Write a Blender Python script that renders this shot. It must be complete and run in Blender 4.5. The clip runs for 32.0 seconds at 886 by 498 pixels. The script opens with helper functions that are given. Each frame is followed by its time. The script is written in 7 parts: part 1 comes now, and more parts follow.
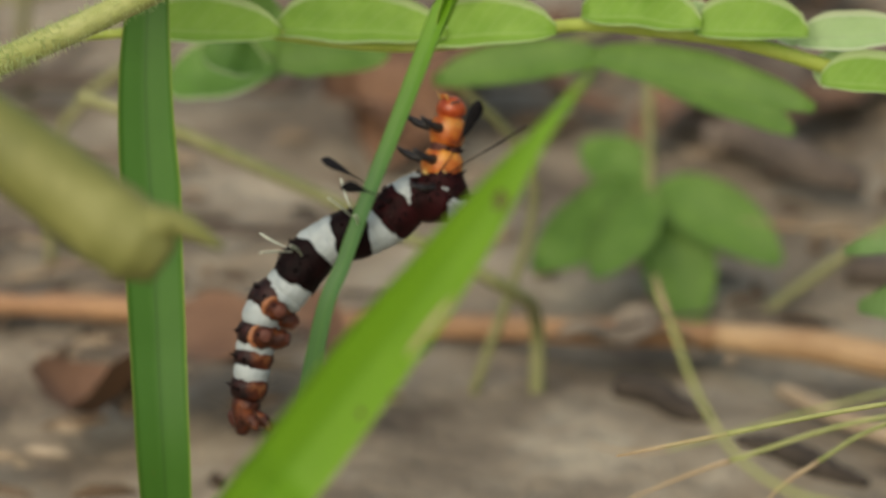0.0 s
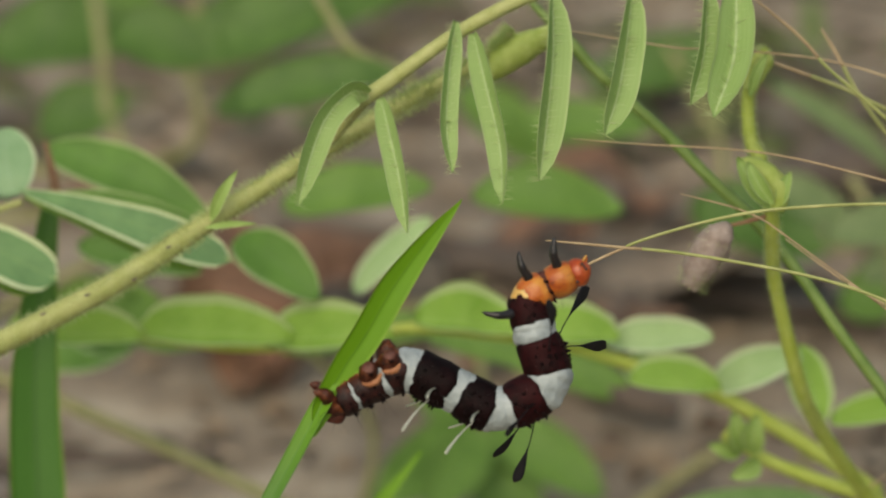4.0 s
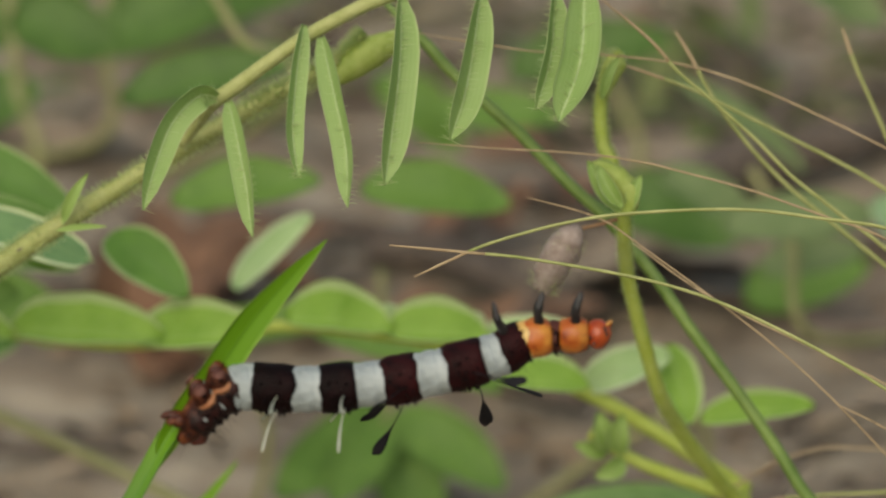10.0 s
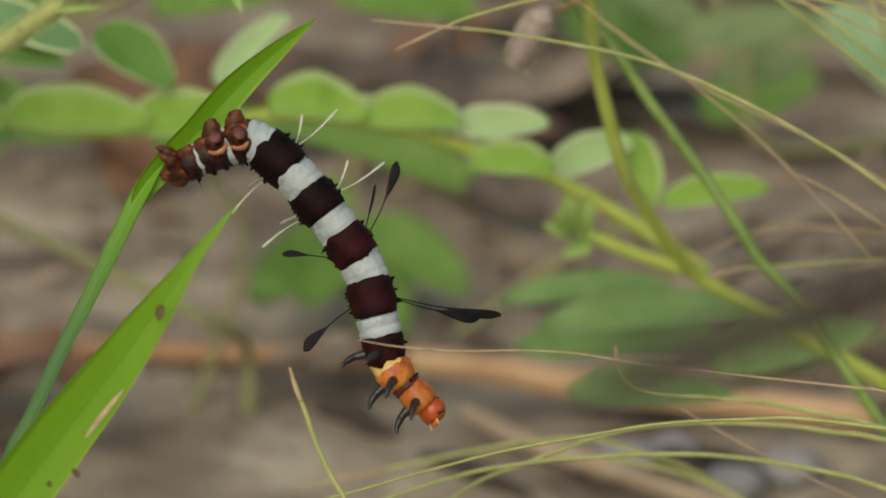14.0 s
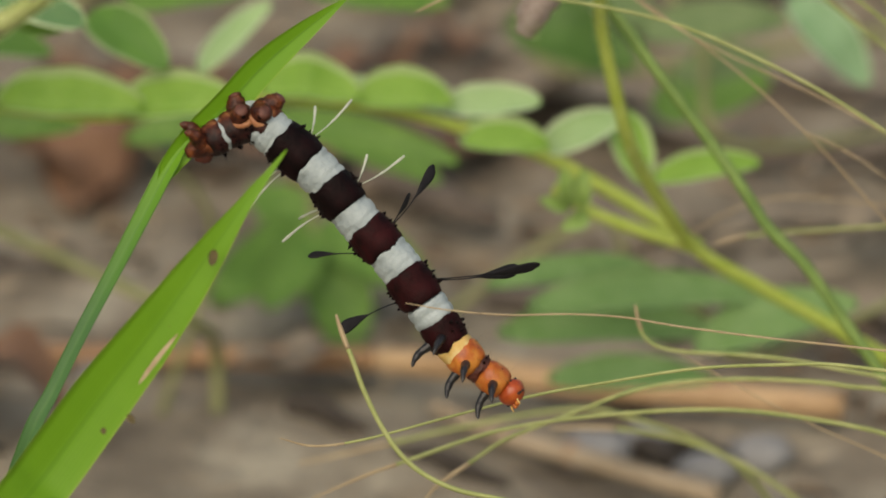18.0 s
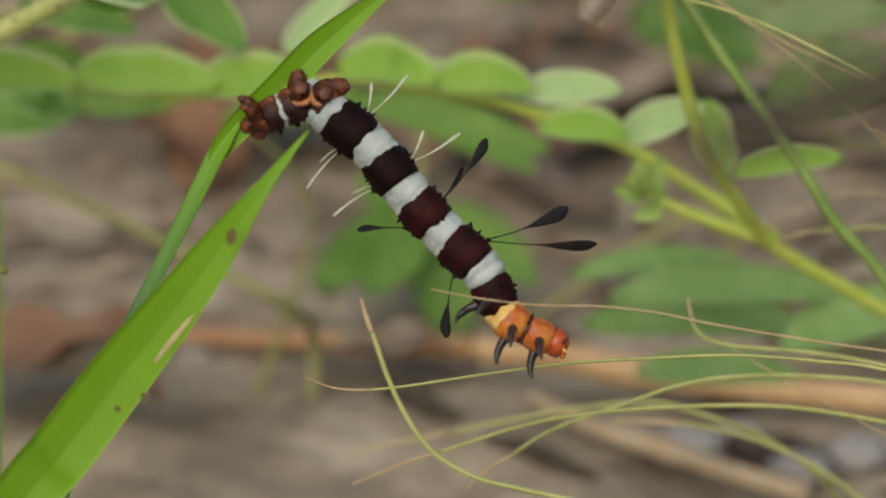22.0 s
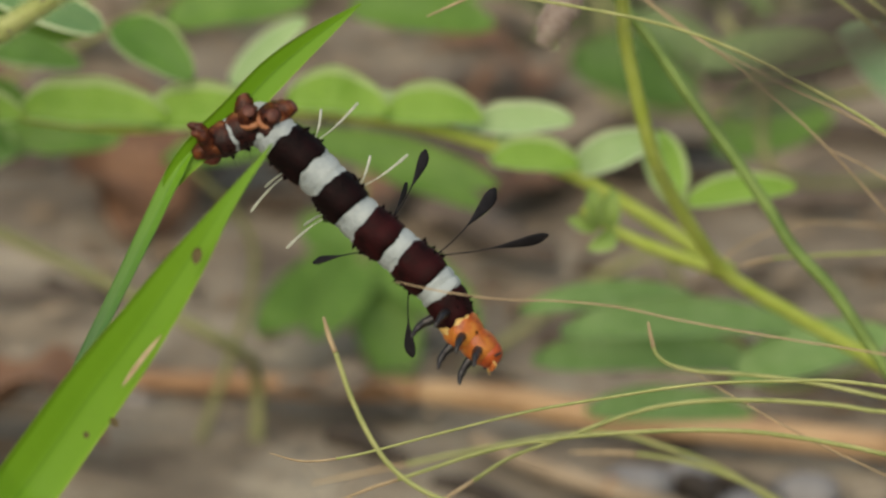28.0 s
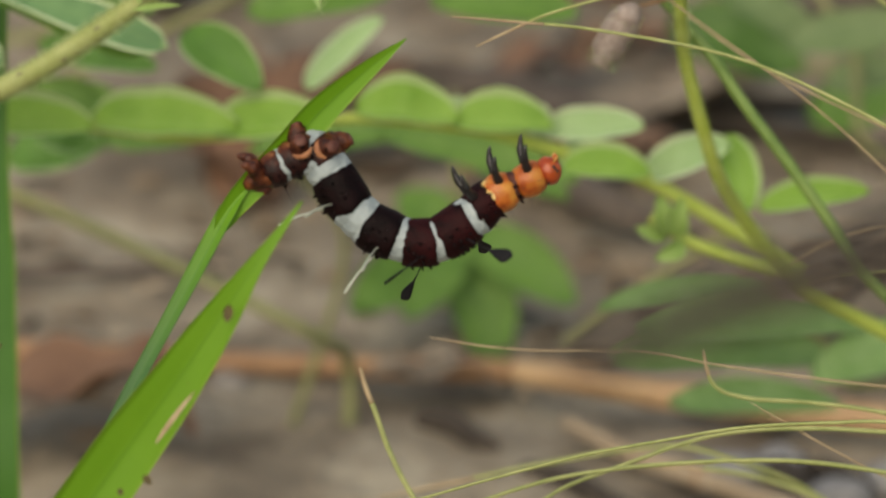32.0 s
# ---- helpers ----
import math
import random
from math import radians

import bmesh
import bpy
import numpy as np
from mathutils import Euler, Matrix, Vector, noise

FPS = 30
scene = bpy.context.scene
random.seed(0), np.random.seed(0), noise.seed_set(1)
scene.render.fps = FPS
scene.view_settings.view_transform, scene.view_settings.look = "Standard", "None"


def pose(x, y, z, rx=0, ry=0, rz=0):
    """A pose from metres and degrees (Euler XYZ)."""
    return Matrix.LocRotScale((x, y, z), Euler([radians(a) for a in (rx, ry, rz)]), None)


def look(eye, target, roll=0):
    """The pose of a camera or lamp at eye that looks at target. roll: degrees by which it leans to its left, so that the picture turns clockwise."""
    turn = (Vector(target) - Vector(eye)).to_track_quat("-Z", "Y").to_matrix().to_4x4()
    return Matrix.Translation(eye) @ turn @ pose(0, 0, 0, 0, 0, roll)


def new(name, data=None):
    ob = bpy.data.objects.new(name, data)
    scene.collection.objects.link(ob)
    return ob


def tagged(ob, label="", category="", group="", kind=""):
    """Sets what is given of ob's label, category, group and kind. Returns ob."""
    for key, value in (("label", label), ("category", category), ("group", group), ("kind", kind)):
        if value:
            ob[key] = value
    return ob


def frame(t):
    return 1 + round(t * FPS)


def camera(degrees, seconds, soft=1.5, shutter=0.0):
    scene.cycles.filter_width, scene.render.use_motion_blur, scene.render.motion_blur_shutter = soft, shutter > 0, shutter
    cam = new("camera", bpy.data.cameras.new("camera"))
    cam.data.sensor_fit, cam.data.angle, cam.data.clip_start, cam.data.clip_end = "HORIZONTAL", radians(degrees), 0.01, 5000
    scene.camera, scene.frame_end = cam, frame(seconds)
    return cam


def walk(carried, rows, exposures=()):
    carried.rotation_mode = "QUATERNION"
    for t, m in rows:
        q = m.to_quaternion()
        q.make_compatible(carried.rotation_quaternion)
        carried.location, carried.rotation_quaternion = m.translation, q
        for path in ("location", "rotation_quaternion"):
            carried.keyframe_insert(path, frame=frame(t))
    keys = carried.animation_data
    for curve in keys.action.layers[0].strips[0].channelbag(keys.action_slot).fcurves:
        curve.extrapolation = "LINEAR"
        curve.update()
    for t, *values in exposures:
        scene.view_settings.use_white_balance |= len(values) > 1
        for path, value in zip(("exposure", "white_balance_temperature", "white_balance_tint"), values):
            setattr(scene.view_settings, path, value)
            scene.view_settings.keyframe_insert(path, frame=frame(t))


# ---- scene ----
VIEW = Vector((0, -0.951, 0.309))
cam = camera(14.0, 32.0, soft=1.7)
cam.data.dof.use_dof = True
cam.data.dof.focus_distance = 0.375
cam.data.dof.aperture_fstop = 26.0
walk(cam, [
    (0, pose(-0.0069, -0.2863, 0.1827, 71.605, 0.840, 2.806)),
    (0.5, pose(-0.0098, -0.2839, 0.1834, 71.515, 0.802, 2.636)),
    (1, pose(-0.0128, -0.2813, 0.1846, 71.348, 0.529, 1.872)),
    (1.5, pose(-0.0199, -0.2934, 0.1906, 71.749, 0.186, 0.483)),
    (2, pose(-0.0261, -0.3067, 0.2004, 71.766, 0.027, -0.237)),
    (2.5, pose(-0.0266, -0.3145, 0.2099, 71.945, 0.025, -0.402)),
    (3, pose(-0.0195, -0.3177, 0.2119, 72.616, -0.017, -0.568)),
    (3.5, pose(-0.0110, -0.3206, 0.2164, 73.050, 0.070, -0.270)),
    (5.5, pose(0.0065, -0.3208, 0.2254, 72.112, 0.573, 2.248)),
    (6, pose(0.0094, -0.3204, 0.2260, 72.106, 0.491, 2.078)),
    (6.5, pose(0.0104, -0.3214, 0.2269, 71.970, 0.534, 1.894)),
    (7, pose(0.0100, -0.3208, 0.2270, 72.130, 0.249, 1.430)),
    (7.5, pose(0.0081, -0.3216, 0.2255, 72.301, 0.187, 1.222)),
    (8, pose(0.0083, -0.3221, 0.2281, 72.095, 0.059, 1.290)),
    (8.5, pose(0.0090, -0.3233, 0.2289, 72.173, 0.064, 0.924)),
    (9, pose(0.0112, -0.3229, 0.2258, 72.391, 0.198, 0.623)),
    (9.5, pose(0.0124, -0.3248, 0.2247, 72.613, 0.501, 0.558)),
    (10, pose(0.0129, -0.3199, 0.2245, 72.381, 0.189, 0.612)),
    (10.5, pose(0.0134, -0.3220, 0.2259, 71.740, 0.322, 0.686)),
    (11, pose(0.0135, -0.3197, 0.2270, 71.832, 0.283, 0.872)),
    (11.5, pose(0.0103, -0.3190, 0.2267, 71.871, 0.187, 1.002)),
    (12, pose(0.0075, -0.3196, 0.2272, 71.964, 0.136, 1.192)),
    (12.5, pose(0.0062, -0.3258, 0.2269, 71.462, 0.257, 1.506)),
    (13, pose(0.0110, -0.3309, 0.2272, 70.911, 0.151, 1.393)),
    (13.5, pose(0.0107, -0.3399, 0.2227, 70.596, -0.008, 0.409)),
    (15.5, pose(-0.0140, -0.3524, 0.2164, 70.638, -0.600, -2.512)),
    (16, pose(-0.0242, -0.3546, 0.2131, 71.560, -1.054, -4.421)),
    (16.5, pose(-0.0242, -0.3561, 0.2115, 71.917, -0.837, -4.715)),
    (17, pose(-0.0214, -0.3541, 0.2087, 71.984, -0.542, -4.380)),
    (17.5, pose(-0.0166, -0.3549, 0.2087, 71.987, -0.333, -3.772)),
    (18, pose(-0.0118, -0.3523, 0.2075, 71.871, -0.056, -2.958)),
    (18.5, pose(-0.0111, -0.3520, 0.2081, 71.825, -0.038, -2.544)),
    (19, pose(-0.0096, -0.3514, 0.2087, 71.759, -0.138, -2.303)),
    (19.5, pose(-0.0067, -0.3504, 0.2082, 71.713, -0.118, -1.963)),
    (20, pose(-0.0033, -0.3497, 0.2082, 71.619, -0.040, -1.217)),
    (20.5, pose(0.0001, -0.3512, 0.2082, 71.555, -0.092, -0.718)),
    (21, pose(0.0025, -0.3501, 0.2085, 71.594, -0.116, -0.040)),
    (21.5, pose(0.0059, -0.3497, 0.2078, 71.665, -0.205, 0.468)),
    (22, pose(0.0075, -0.3482, 0.2052, 71.756, -0.337, 0.794)),
    (22.5, pose(0.0067, -0.3512, 0.2020, 72.086, 0.113, 1.006)),
    (23, pose(-0.0000, -0.3483, 0.1969, 72.871, 0.040, 0.324)),
    (23.5, pose(-0.0054, -0.3512, 0.1984, 72.922, -0.733, -0.316)),
    (24, pose(-0.0083, -0.3529, 0.1978, 73.112, -0.984, -1.282)),
    (24.5, pose(-0.0089, -0.3529, 0.1974, 73.079, -1.019, -1.913)),
    (25, pose(-0.0066, -0.3515, 0.1974, 73.085, -0.899, -2.151)),
    (25.5, pose(-0.0050, -0.3505, 0.1970, 73.199, -0.923, -1.988)),
    (27.5, pose(0.0011, -0.3474, 0.1965, 73.014, -0.685, -1.025)),
    (28, pose(0.0026, -0.3453, 0.1980, 73.001, -0.496, -0.592)),
    (28.5, pose(0.0052, -0.3458, 0.1998, 72.911, -0.206, -0.200)),
    (29, pose(0.0079, -0.3450, 0.2020, 72.698, -0.027, 0.260)),
    (29.5, pose(0.0113, -0.3441, 0.2044, 72.346, 0.199, 1.093)),
    (30, pose(0.0152, -0.3442, 0.2053, 71.975, 0.549, 1.562)),
    (30.5, pose(0.0187, -0.3444, 0.2073, 71.358, 0.625, 2.264)),
    (31, pose(0.0192, -0.3446, 0.2091, 71.053, 0.487, 2.601)),
    (31.5, pose(0.0188, -0.3409, 0.2112, 71.101, 0.804, 2.394)),
    (32, pose(0.0164, -0.3387, 0.2137, 71.060, 0.826, 1.931)),
], [(0.0, 0.4, 7300, 9), (3.5, 0.33, 7300, 9), (6.0, 0.21, 7300, 9), (12.5, 0.21, 7300, 9), (15.5, 0.34, 7300, 9), (25.0, 0.36, 7300, 9), (32.0, 0.36, 7300, 9)])

# ---- daylight under a bright overcast sky ----
world = bpy.data.worlds.new("sky")
scene.world = world
world.use_nodes = True
wn = world.node_tree
sky = wn.nodes.new("ShaderNodeTexSky")
sky.sky_type, sky.sun_disc = "NISHITA", False
sky.sun_elevation, sky.sun_rotation = radians(48), radians(200)
sky.air_density, sky.dust_density = 1.6, 4.0
wn.links.new(sky.outputs[0], wn.nodes["Background"].inputs[0])
wn.nodes["Background"].inputs[1].default_value = 0.1
sun = new("sun", bpy.data.lights.new("sun", "SUN"))
sun.data.energy, sun.data.angle, sun.data.color = 1.35, radians(70), (1.0, 0.97, 0.92)
sun.matrix_world = look((-0.6, -1.8, 1.4), (0, 0, 0))


# ---- materials ----
def base_mat(name, rough=0.5, spec=0.4):
    m = bpy.data.materials.new(name)
    m.use_nodes = True
    b = m.node_tree.nodes["Principled BSDF"]
    b.inputs["Roughness"].default_value = rough
    b.inputs["Specular IOR Level"].default_value = spec
    return m, m.node_tree, b


def nd(t, kind, **kw):
    n = t.nodes.new(kind)
    for k, v in kw.items():
        n.inputs[k.replace("_", " ")].default_value = v
    return n


def ramp(t, src, stops):
    r = t.nodes.new("ShaderNodeValToRGB")
    e = r.color_ramp.elements
    while len(e) < len(stops):
        e.new(0.5)
    for el, (p, c) in zip(e, stops):
        el.position, el.color = p, (*c, 1)
    t.links.new(src, r.inputs[0])
    return r.outputs[0]


def mth(t, op, a, b=None, c=None):
    n = t.nodes.new("ShaderNodeMath")
    n.operation = op
    for i, v in enumerate((a, b, c)):
        if v is None:
            continue
        if isinstance(v, (int, float)):
            n.inputs[i].default_value = v
        else:
            t.links.new(v, n.inputs[i])
    return n.outputs[0]


def mixc(t, fac, a, b, blend="MIX"):
    n = t.nodes.new("ShaderNodeMix")
    n.data_type, n.blend_type = "RGBA", blend
    for sock, v in ((n.inputs[0], fac), (n.inputs[6], a), (n.inputs[7], b)):
        if isinstance(v, (int, float)):
            sock.default_value = v
        elif isinstance(v, tuple):
            sock.default_value = (*v, 1)
        else:
            t.links.new(v, sock)
    return n.outputs[2]


def bump(t, b, height, strength, dist=0.0003):
    n = nd(t, "ShaderNodeBump", Strength=strength, Distance=dist)
    t.links.new(height, n.inputs["Height"])
    t.links.new(n.outputs[0], b.inputs["Normal"])


def noise_tex(t, scale, detail=4, coord="Object"):
    c = t.nodes.new("ShaderNodeTexCoord")
    n = nd(t, "ShaderNodeTexNoise", Scale=scale, Detail=detail, Roughness=0.6)
    t.links.new(c.outputs[coord], n.inputs["Vector"])
    return n.outputs[0]


def uv_axes(t):
    c = t.nodes.new("ShaderNodeTexCoord")
    s = t.nodes.new("ShaderNodeSeparateXYZ")
    t.links.new(c.outputs["UV"], s.inputs[0])
    v = mth(t, "SUBTRACT", mth(t, "MULTIPLY", s.outputs[1], 2.0), 1.0)
    return s.outputs[0], v, mth(t, "ABSOLUTE", v)


def translucent(t, b, col, amount):
    tr = t.nodes.new("ShaderNodeBsdfTranslucent")
    mx = nd(t, "ShaderNodeMixShader", Fac=amount)
    t.links.new(mixc(t, 0.35, col, (0.36, 0.62, 0.06)), tr.inputs[0])
    t.links.new(b.outputs[0], mx.inputs[1])
    t.links.new(tr.outputs[0], mx.inputs[2])
    t.links.new(mx.outputs[0], t.nodes["Material Output"].inputs[0])


def leaf_mat(name, dark, light, margin, vein, veins=9, glow=0.3, edge=0.86, rough=0.5):
    m, t, b = base_mat(name, rough, 0.35)
    u, v, av = uv_axes(t)
    blotch = noise_tex(t, 260, 5)
    col = ramp(t, blotch, [(0.3, dark), (0.7, light)])
    rnd = t.nodes.new("ShaderNodeObjectInfo").outputs["Random"]
    col = mixc(t, mth(t, "MULTIPLY", rnd, 0.3), col, light)
    # side veins run forward from the midrib
    ph = mth(t, "ADD", mth(t, "MULTIPLY", u, float(veins)), mth(t, "MULTIPLY", av, -2.2))
    side = mth(t, "ABSOLUTE", mth(t, "SUBTRACT", mth(t, "FRACT", ph), 0.5))
    line = mth(t, "LESS_THAN", side, 0.07)
    mid = mth(t, "LESS_THAN", av, 0.05)
    col = mixc(t, mth(t, "MULTIPLY", line, 0.28), col, vein)
    col = mixc(t, mth(t, "MULTIPLY", mid, 0.55), col, vein)
    rim = nd(t, "ShaderNodeMapRange", From_Min=edge, From_Max=min(edge + 0.08, 1.0))
    t.links.new(mth(t, "ADD", av, mth(t, "MULTIPLY", mth(t, "SUBTRACT", blotch, 0.5), 0.08)), rim.inputs[0])
    col = mixc(t, mth(t, "MULTIPLY", rim.outputs[0], 0.92), col, margin)
    t.links.new(col, b.inputs["Base Color"])
    h = mth(t, "ADD", mth(t, "MULTIPLY", line, -0.6), noise_tex(t, 2500, 3))
    bump(t, b, h, 0.35, 0.0002)
    translucent(t, b, col, glow)
    return m


def blade_mat(name, dark, light, keel, glow=0.3, stripes=16.0, spotted=0.4, rim_to=(0.4, 0.5, 0.12), lower=None):
    m, t, b = base_mat(name, 0.48, 0.3)
    u, v, av = uv_axes(t)
    w = mth(t, "ABSOLUTE", mth(t, "SUBTRACT", mth(t, "FRACT", mth(t, "MULTIPLY", v, stripes / 2)), 0.5))
    col = mixc(t, mth(t, "MULTIPLY", w, 0.45), dark, light)
    col = mixc(t, mth(t, "MULTIPLY", noise_tex(t, 140, 5), 0.6), col, light)
    if lower:
        # the bright blade passes into a bluish sheath
        low = nd(t, "ShaderNodeMapRange", From_Min=0.14, From_Max=0.46)
        t.links.new(mth(t, "ADD", u, mth(t, "MULTIPLY", noise_tex(t, 90, 3), 0.06)), low.inputs[0])
        col = mixc(t, low.outputs[0], col, lower)
    rim = nd(t, "ShaderNodeMapRange", From_Min=0.9, From_Max=0.98)
    t.links.new(av, rim.inputs[0])
    col = mixc(t, mth(t, "MULTIPLY", rim.outputs[0], 0.5), col, rim_to)
    spots = nd(t, "ShaderNodeMapRange", From_Min=0.73, From_Max=0.78)
    t.links.new(noise_tex(t, 420, 2), spots.inputs[0])
    col = mixc(t, mth(t, "MULTIPLY", spots.outputs[0], spotted), col, (0.16, 0.12, 0.03))
    col = mixc(t, mth(t, "MULTIPLY", mth(t, "LESS_THAN", av, 0.07), 0.5), col, keel)
    t.links.new(col, b.inputs["Base Color"])
    bump(t, b, w, 0.12, 0.0001)
    translucent(t, b, col, glow)
    return m


def skin_mat(name, stops, scale=600, rough=0.5, relief=0.4, spec=0.4, dist=0.0003, glow=0.0):
    m, t, b = base_mat(name, rough, spec)
    n = noise_tex(t, scale, 5)
    col = ramp(t, n, stops)
    rnd = t.nodes.new("ShaderNodeObjectInfo").outputs["Random"]
    col = mixc(t, mth(t, "MULTIPLY", rnd, 0.25), col, stops[0][1])
    t.links.new(col, b.inputs["Base Color"])
    bump(t, b, noise_tex(t, scale * 3.1, 4), relief, dist)
    if glow:
        translucent(t, b, col, glow)
    return m


# the wide margins of these two hold downy edges and painted rim light
leaf_pale = leaf_mat("pale_leaf", (0.2, 0.4, 0.046), (0.31, 0.53, 0.09), (0.56, 0.71, 0.36), (0.36, 0.55, 0.15), glow=0.38, edge=0.72)
leaf_silver = leaf_mat("silvery_leaf", (0.3, 0.48, 0.2), (0.42, 0.6, 0.29), (0.66, 0.76, 0.52), (0.36, 0.5, 0.26), glow=0.25, edge=0.74)
leaf_mid = leaf_mat("green_leaf", (0.072, 0.185, 0.065), (0.135, 0.285, 0.105), (0.72, 0.82, 0.52), (0.16, 0.3, 0.1), glow=0.22, edge=0.79)
leaf_under = leaf_mat("leaf_underside", (0.13, 0.27, 0.03), (0.2, 0.36, 0.055), (0.3, 0.44, 0.12), (0.2, 0.36, 0.08), glow=0.3, edge=0.9)
# shade among the leaflets behind is put into this green
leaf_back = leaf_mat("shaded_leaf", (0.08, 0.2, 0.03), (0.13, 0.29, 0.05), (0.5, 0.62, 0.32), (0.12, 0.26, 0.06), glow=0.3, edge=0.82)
leaf_blue = leaf_mat("blue_green_leaf", (0.2, 0.36, 0.18), (0.28, 0.45, 0.25), (0.6, 0.7, 0.5), (0.3, 0.46, 0.28), glow=0.25, edge=0.86)
leaf_young = leaf_mat("young_leaf", (0.2, 0.34, 0.06), (0.33, 0.49, 0.14), (0.5, 0.63, 0.32), (0.46, 0.6, 0.28), veins=5, glow=0.28, edge=0.86)
leaf_far = leaf_mat("plain_leaf", (0.1, 0.22, 0.035), (0.17, 0.32, 0.06), (0.22, 0.36, 0.1), (0.12, 0.25, 0.06), glow=0.3)
leaf_soft = leaf_mat("soft_green_leaf", (0.13, 0.27, 0.06), (0.26, 0.42, 0.16), (0.3, 0.44, 0.2), (0.18, 0.32, 0.12), glow=0.3)
leaf_dull = leaf_mat("dull_leaf", (0.1, 0.17, 0.06), (0.17, 0.24, 0.1), (0.2, 0.28, 0.13), (0.14, 0.22, 0.09), glow=0.2)
# a darker copy of the plain leaf: its shade is in the colour
leaf_shade = leaf_mat("shade_toned_leaf", (0.05, 0.12, 0.02), (0.09, 0.19, 0.035), (0.12, 0.22, 0.06), (0.1, 0.2, 0.05), glow=0.25)
blade_wide = blade_mat("broad_grass", (0.035, 0.125, 0.012), (0.075, 0.21, 0.03), (0.03, 0.1, 0.012), glow=0.22)
blade_perch = blade_mat("perch_grass", (0.12, 0.3, 0.01), (0.2, 0.42, 0.02), (0.07, 0.2, 0.015), glow=0.35)
sheath_mat = blade_mat("leaf_sheath", (0.1, 0.26, 0.012), (0.17, 0.36, 0.02), (0.07, 0.19, 0.03), glow=0.2, spotted=0.1, rim_to=(0.16, 0.28, 0.1), lower=(0.07, 0.17, 0.055))
blade_front = blade_mat("front_grass", (0.13, 0.31, 0.012), (0.21, 0.42, 0.025), (0.11, 0.27, 0.012), glow=0.38)
spot_mat = skin_mat("dead_spot", [(0.3, (0.05, 0.035, 0.012)), (0.7, (0.13, 0.1, 0.03))], 900, 0.7)
leaf_silky = blade_mat("silky_leaflet", (0.23, 0.39, 0.1), (0.43, 0.57, 0.26), (0.58, 0.71, 0.42), glow=0.3, stripes=9.0, spotted=0.0, rim_to=(0.62, 0.72, 0.42))
stem_green = skin_mat("hairy_stem", [(0.3, (0.27, 0.31, 0.095)), (0.7, (0.4, 0.43, 0.19))], 500, 0.6)
stem_bright = skin_mat("smooth_green_stem", [(0.3, (0.41, 0.52, 0.075)), (0.7, (0.55, 0.65, 0.17))], 500, 0.55, glow=0.3)
stem_far = skin_mat("pale_far_stem", [(0.3, (0.2, 0.22, 0.08)), (0.7, (0.3, 0.3, 0.15))], 300, 0.6)
stem_red = skin_mat("reddish_stem", [(0.3, (0.2, 0.1, 0.06)), (0.7, (0.3, 0.2, 0.1))], 500, 0.55)
stem_thin = skin_mat("grass_stalk", [(0.3, (0.21, 0.25, 0.075)), (0.7, (0.38, 0.4, 0.17))], 300, 0.5)
stem_culm = skin_mat("grass_culm", [(0.3, (0.1, 0.18, 0.035)), (0.7, (0.2, 0.3, 0.08))], 300, 0.45)
stem_dry = skin_mat("dry_stalk", [(0.3, (0.29, 0.21, 0.12)), (0.7, (0.46, 0.37, 0.23))], 300, 0.6)
hair_pale = skin_mat("stem_hair", [(0.3, (0.62, 0.68, 0.4)), (0.7, (0.84, 0.88, 0.62))], 300, 0.5, relief=0.0, glow=0.65)
bud_green = skin_mat("green_bud", [(0.3, (0.3, 0.41, 0.08)), (0.7, (0.44, 0.54, 0.17))], 700, 0.6, 0.5, 0.3, glow=0.15)
bud_mat = skin_mat("withered_flower", [(0.3, (0.22, 0.17, 0.15)), (0.7, (0.42, 0.36, 0.33))], 900, 0.8, 0.8)
pod_mat = skin_mat("seed_pod", [(0.3, (0.1, 0.12, 0.03)), (0.55, (0.18, 0.19, 0.055)), (0.75, (0.27, 0.28, 0.1))], 120, 0.6)
straw_mat = skin_mat("straw", [(0.3, (0.34, 0.2, 0.1)), (0.65, (0.54, 0.37, 0.21))], 60, 0.5)
straw_dull = skin_mat("dull_straw", [(0.3, (0.27, 0.2, 0.13)), (0.7, (0.44, 0.35, 0.25))], 60, 0.7)
straw_old = skin_mat("old_straw", [(0.3, (0.26, 0.14, 0.075)), (0.7, (0.42, 0.25, 0.13))], 60, 0.6)
dead_red = skin_mat("red_dead_leaf", [(0.3, (0.14, 0.075, 0.045)), (0.7, (0.26, 0.15, 0.09))], 90, 0.7)
dead_grey = skin_mat("grey_dead_leaf", [(0.3, (0.2, 0.16, 0.12)), (0.7, (0.36, 0.3, 0.22))], 90, 0.8)
twig_mat = skin_mat("twig_bark", [(0.3, (0.07, 0.056, 0.045)), (0.7, (0.17, 0.14, 0.115))], 200, 0.9, 0.8)
twig_dark = skin_mat("dark_twig_bark", [(0.3, (0.025, 0.02, 0.016)), (0.7, (0.075, 0.06, 0.048))], 200, 0.9, 0.8)
stone_pale = skin_mat("pale_stone", [(0.3, (0.19, 0.185, 0.185)), (0.7, (0.34, 0.335, 0.335))], 120, 0.8)
stone_mat = skin_mat("pebble", [(0.3, (0.17, 0.15, 0.13)), (0.7, (0.36, 0.33, 0.3))], 120, 0.8)
cat_dark = skin_mat("dark_skin", [(0.35, (0.0025, 0.0008, 0.001)), (0.75, (0.011, 0.0024, 0.003))], 700, 0.6, 0.6, 0.1, 0.0002)
cat_wine = skin_mat("wine_dark_skin", [(0.3, (0.006, 0.0015, 0.0017)), (0.72, (0.032, 0.0042, 0.0055))], 600, 0.6, 0.6, 0.1, 0.0002)
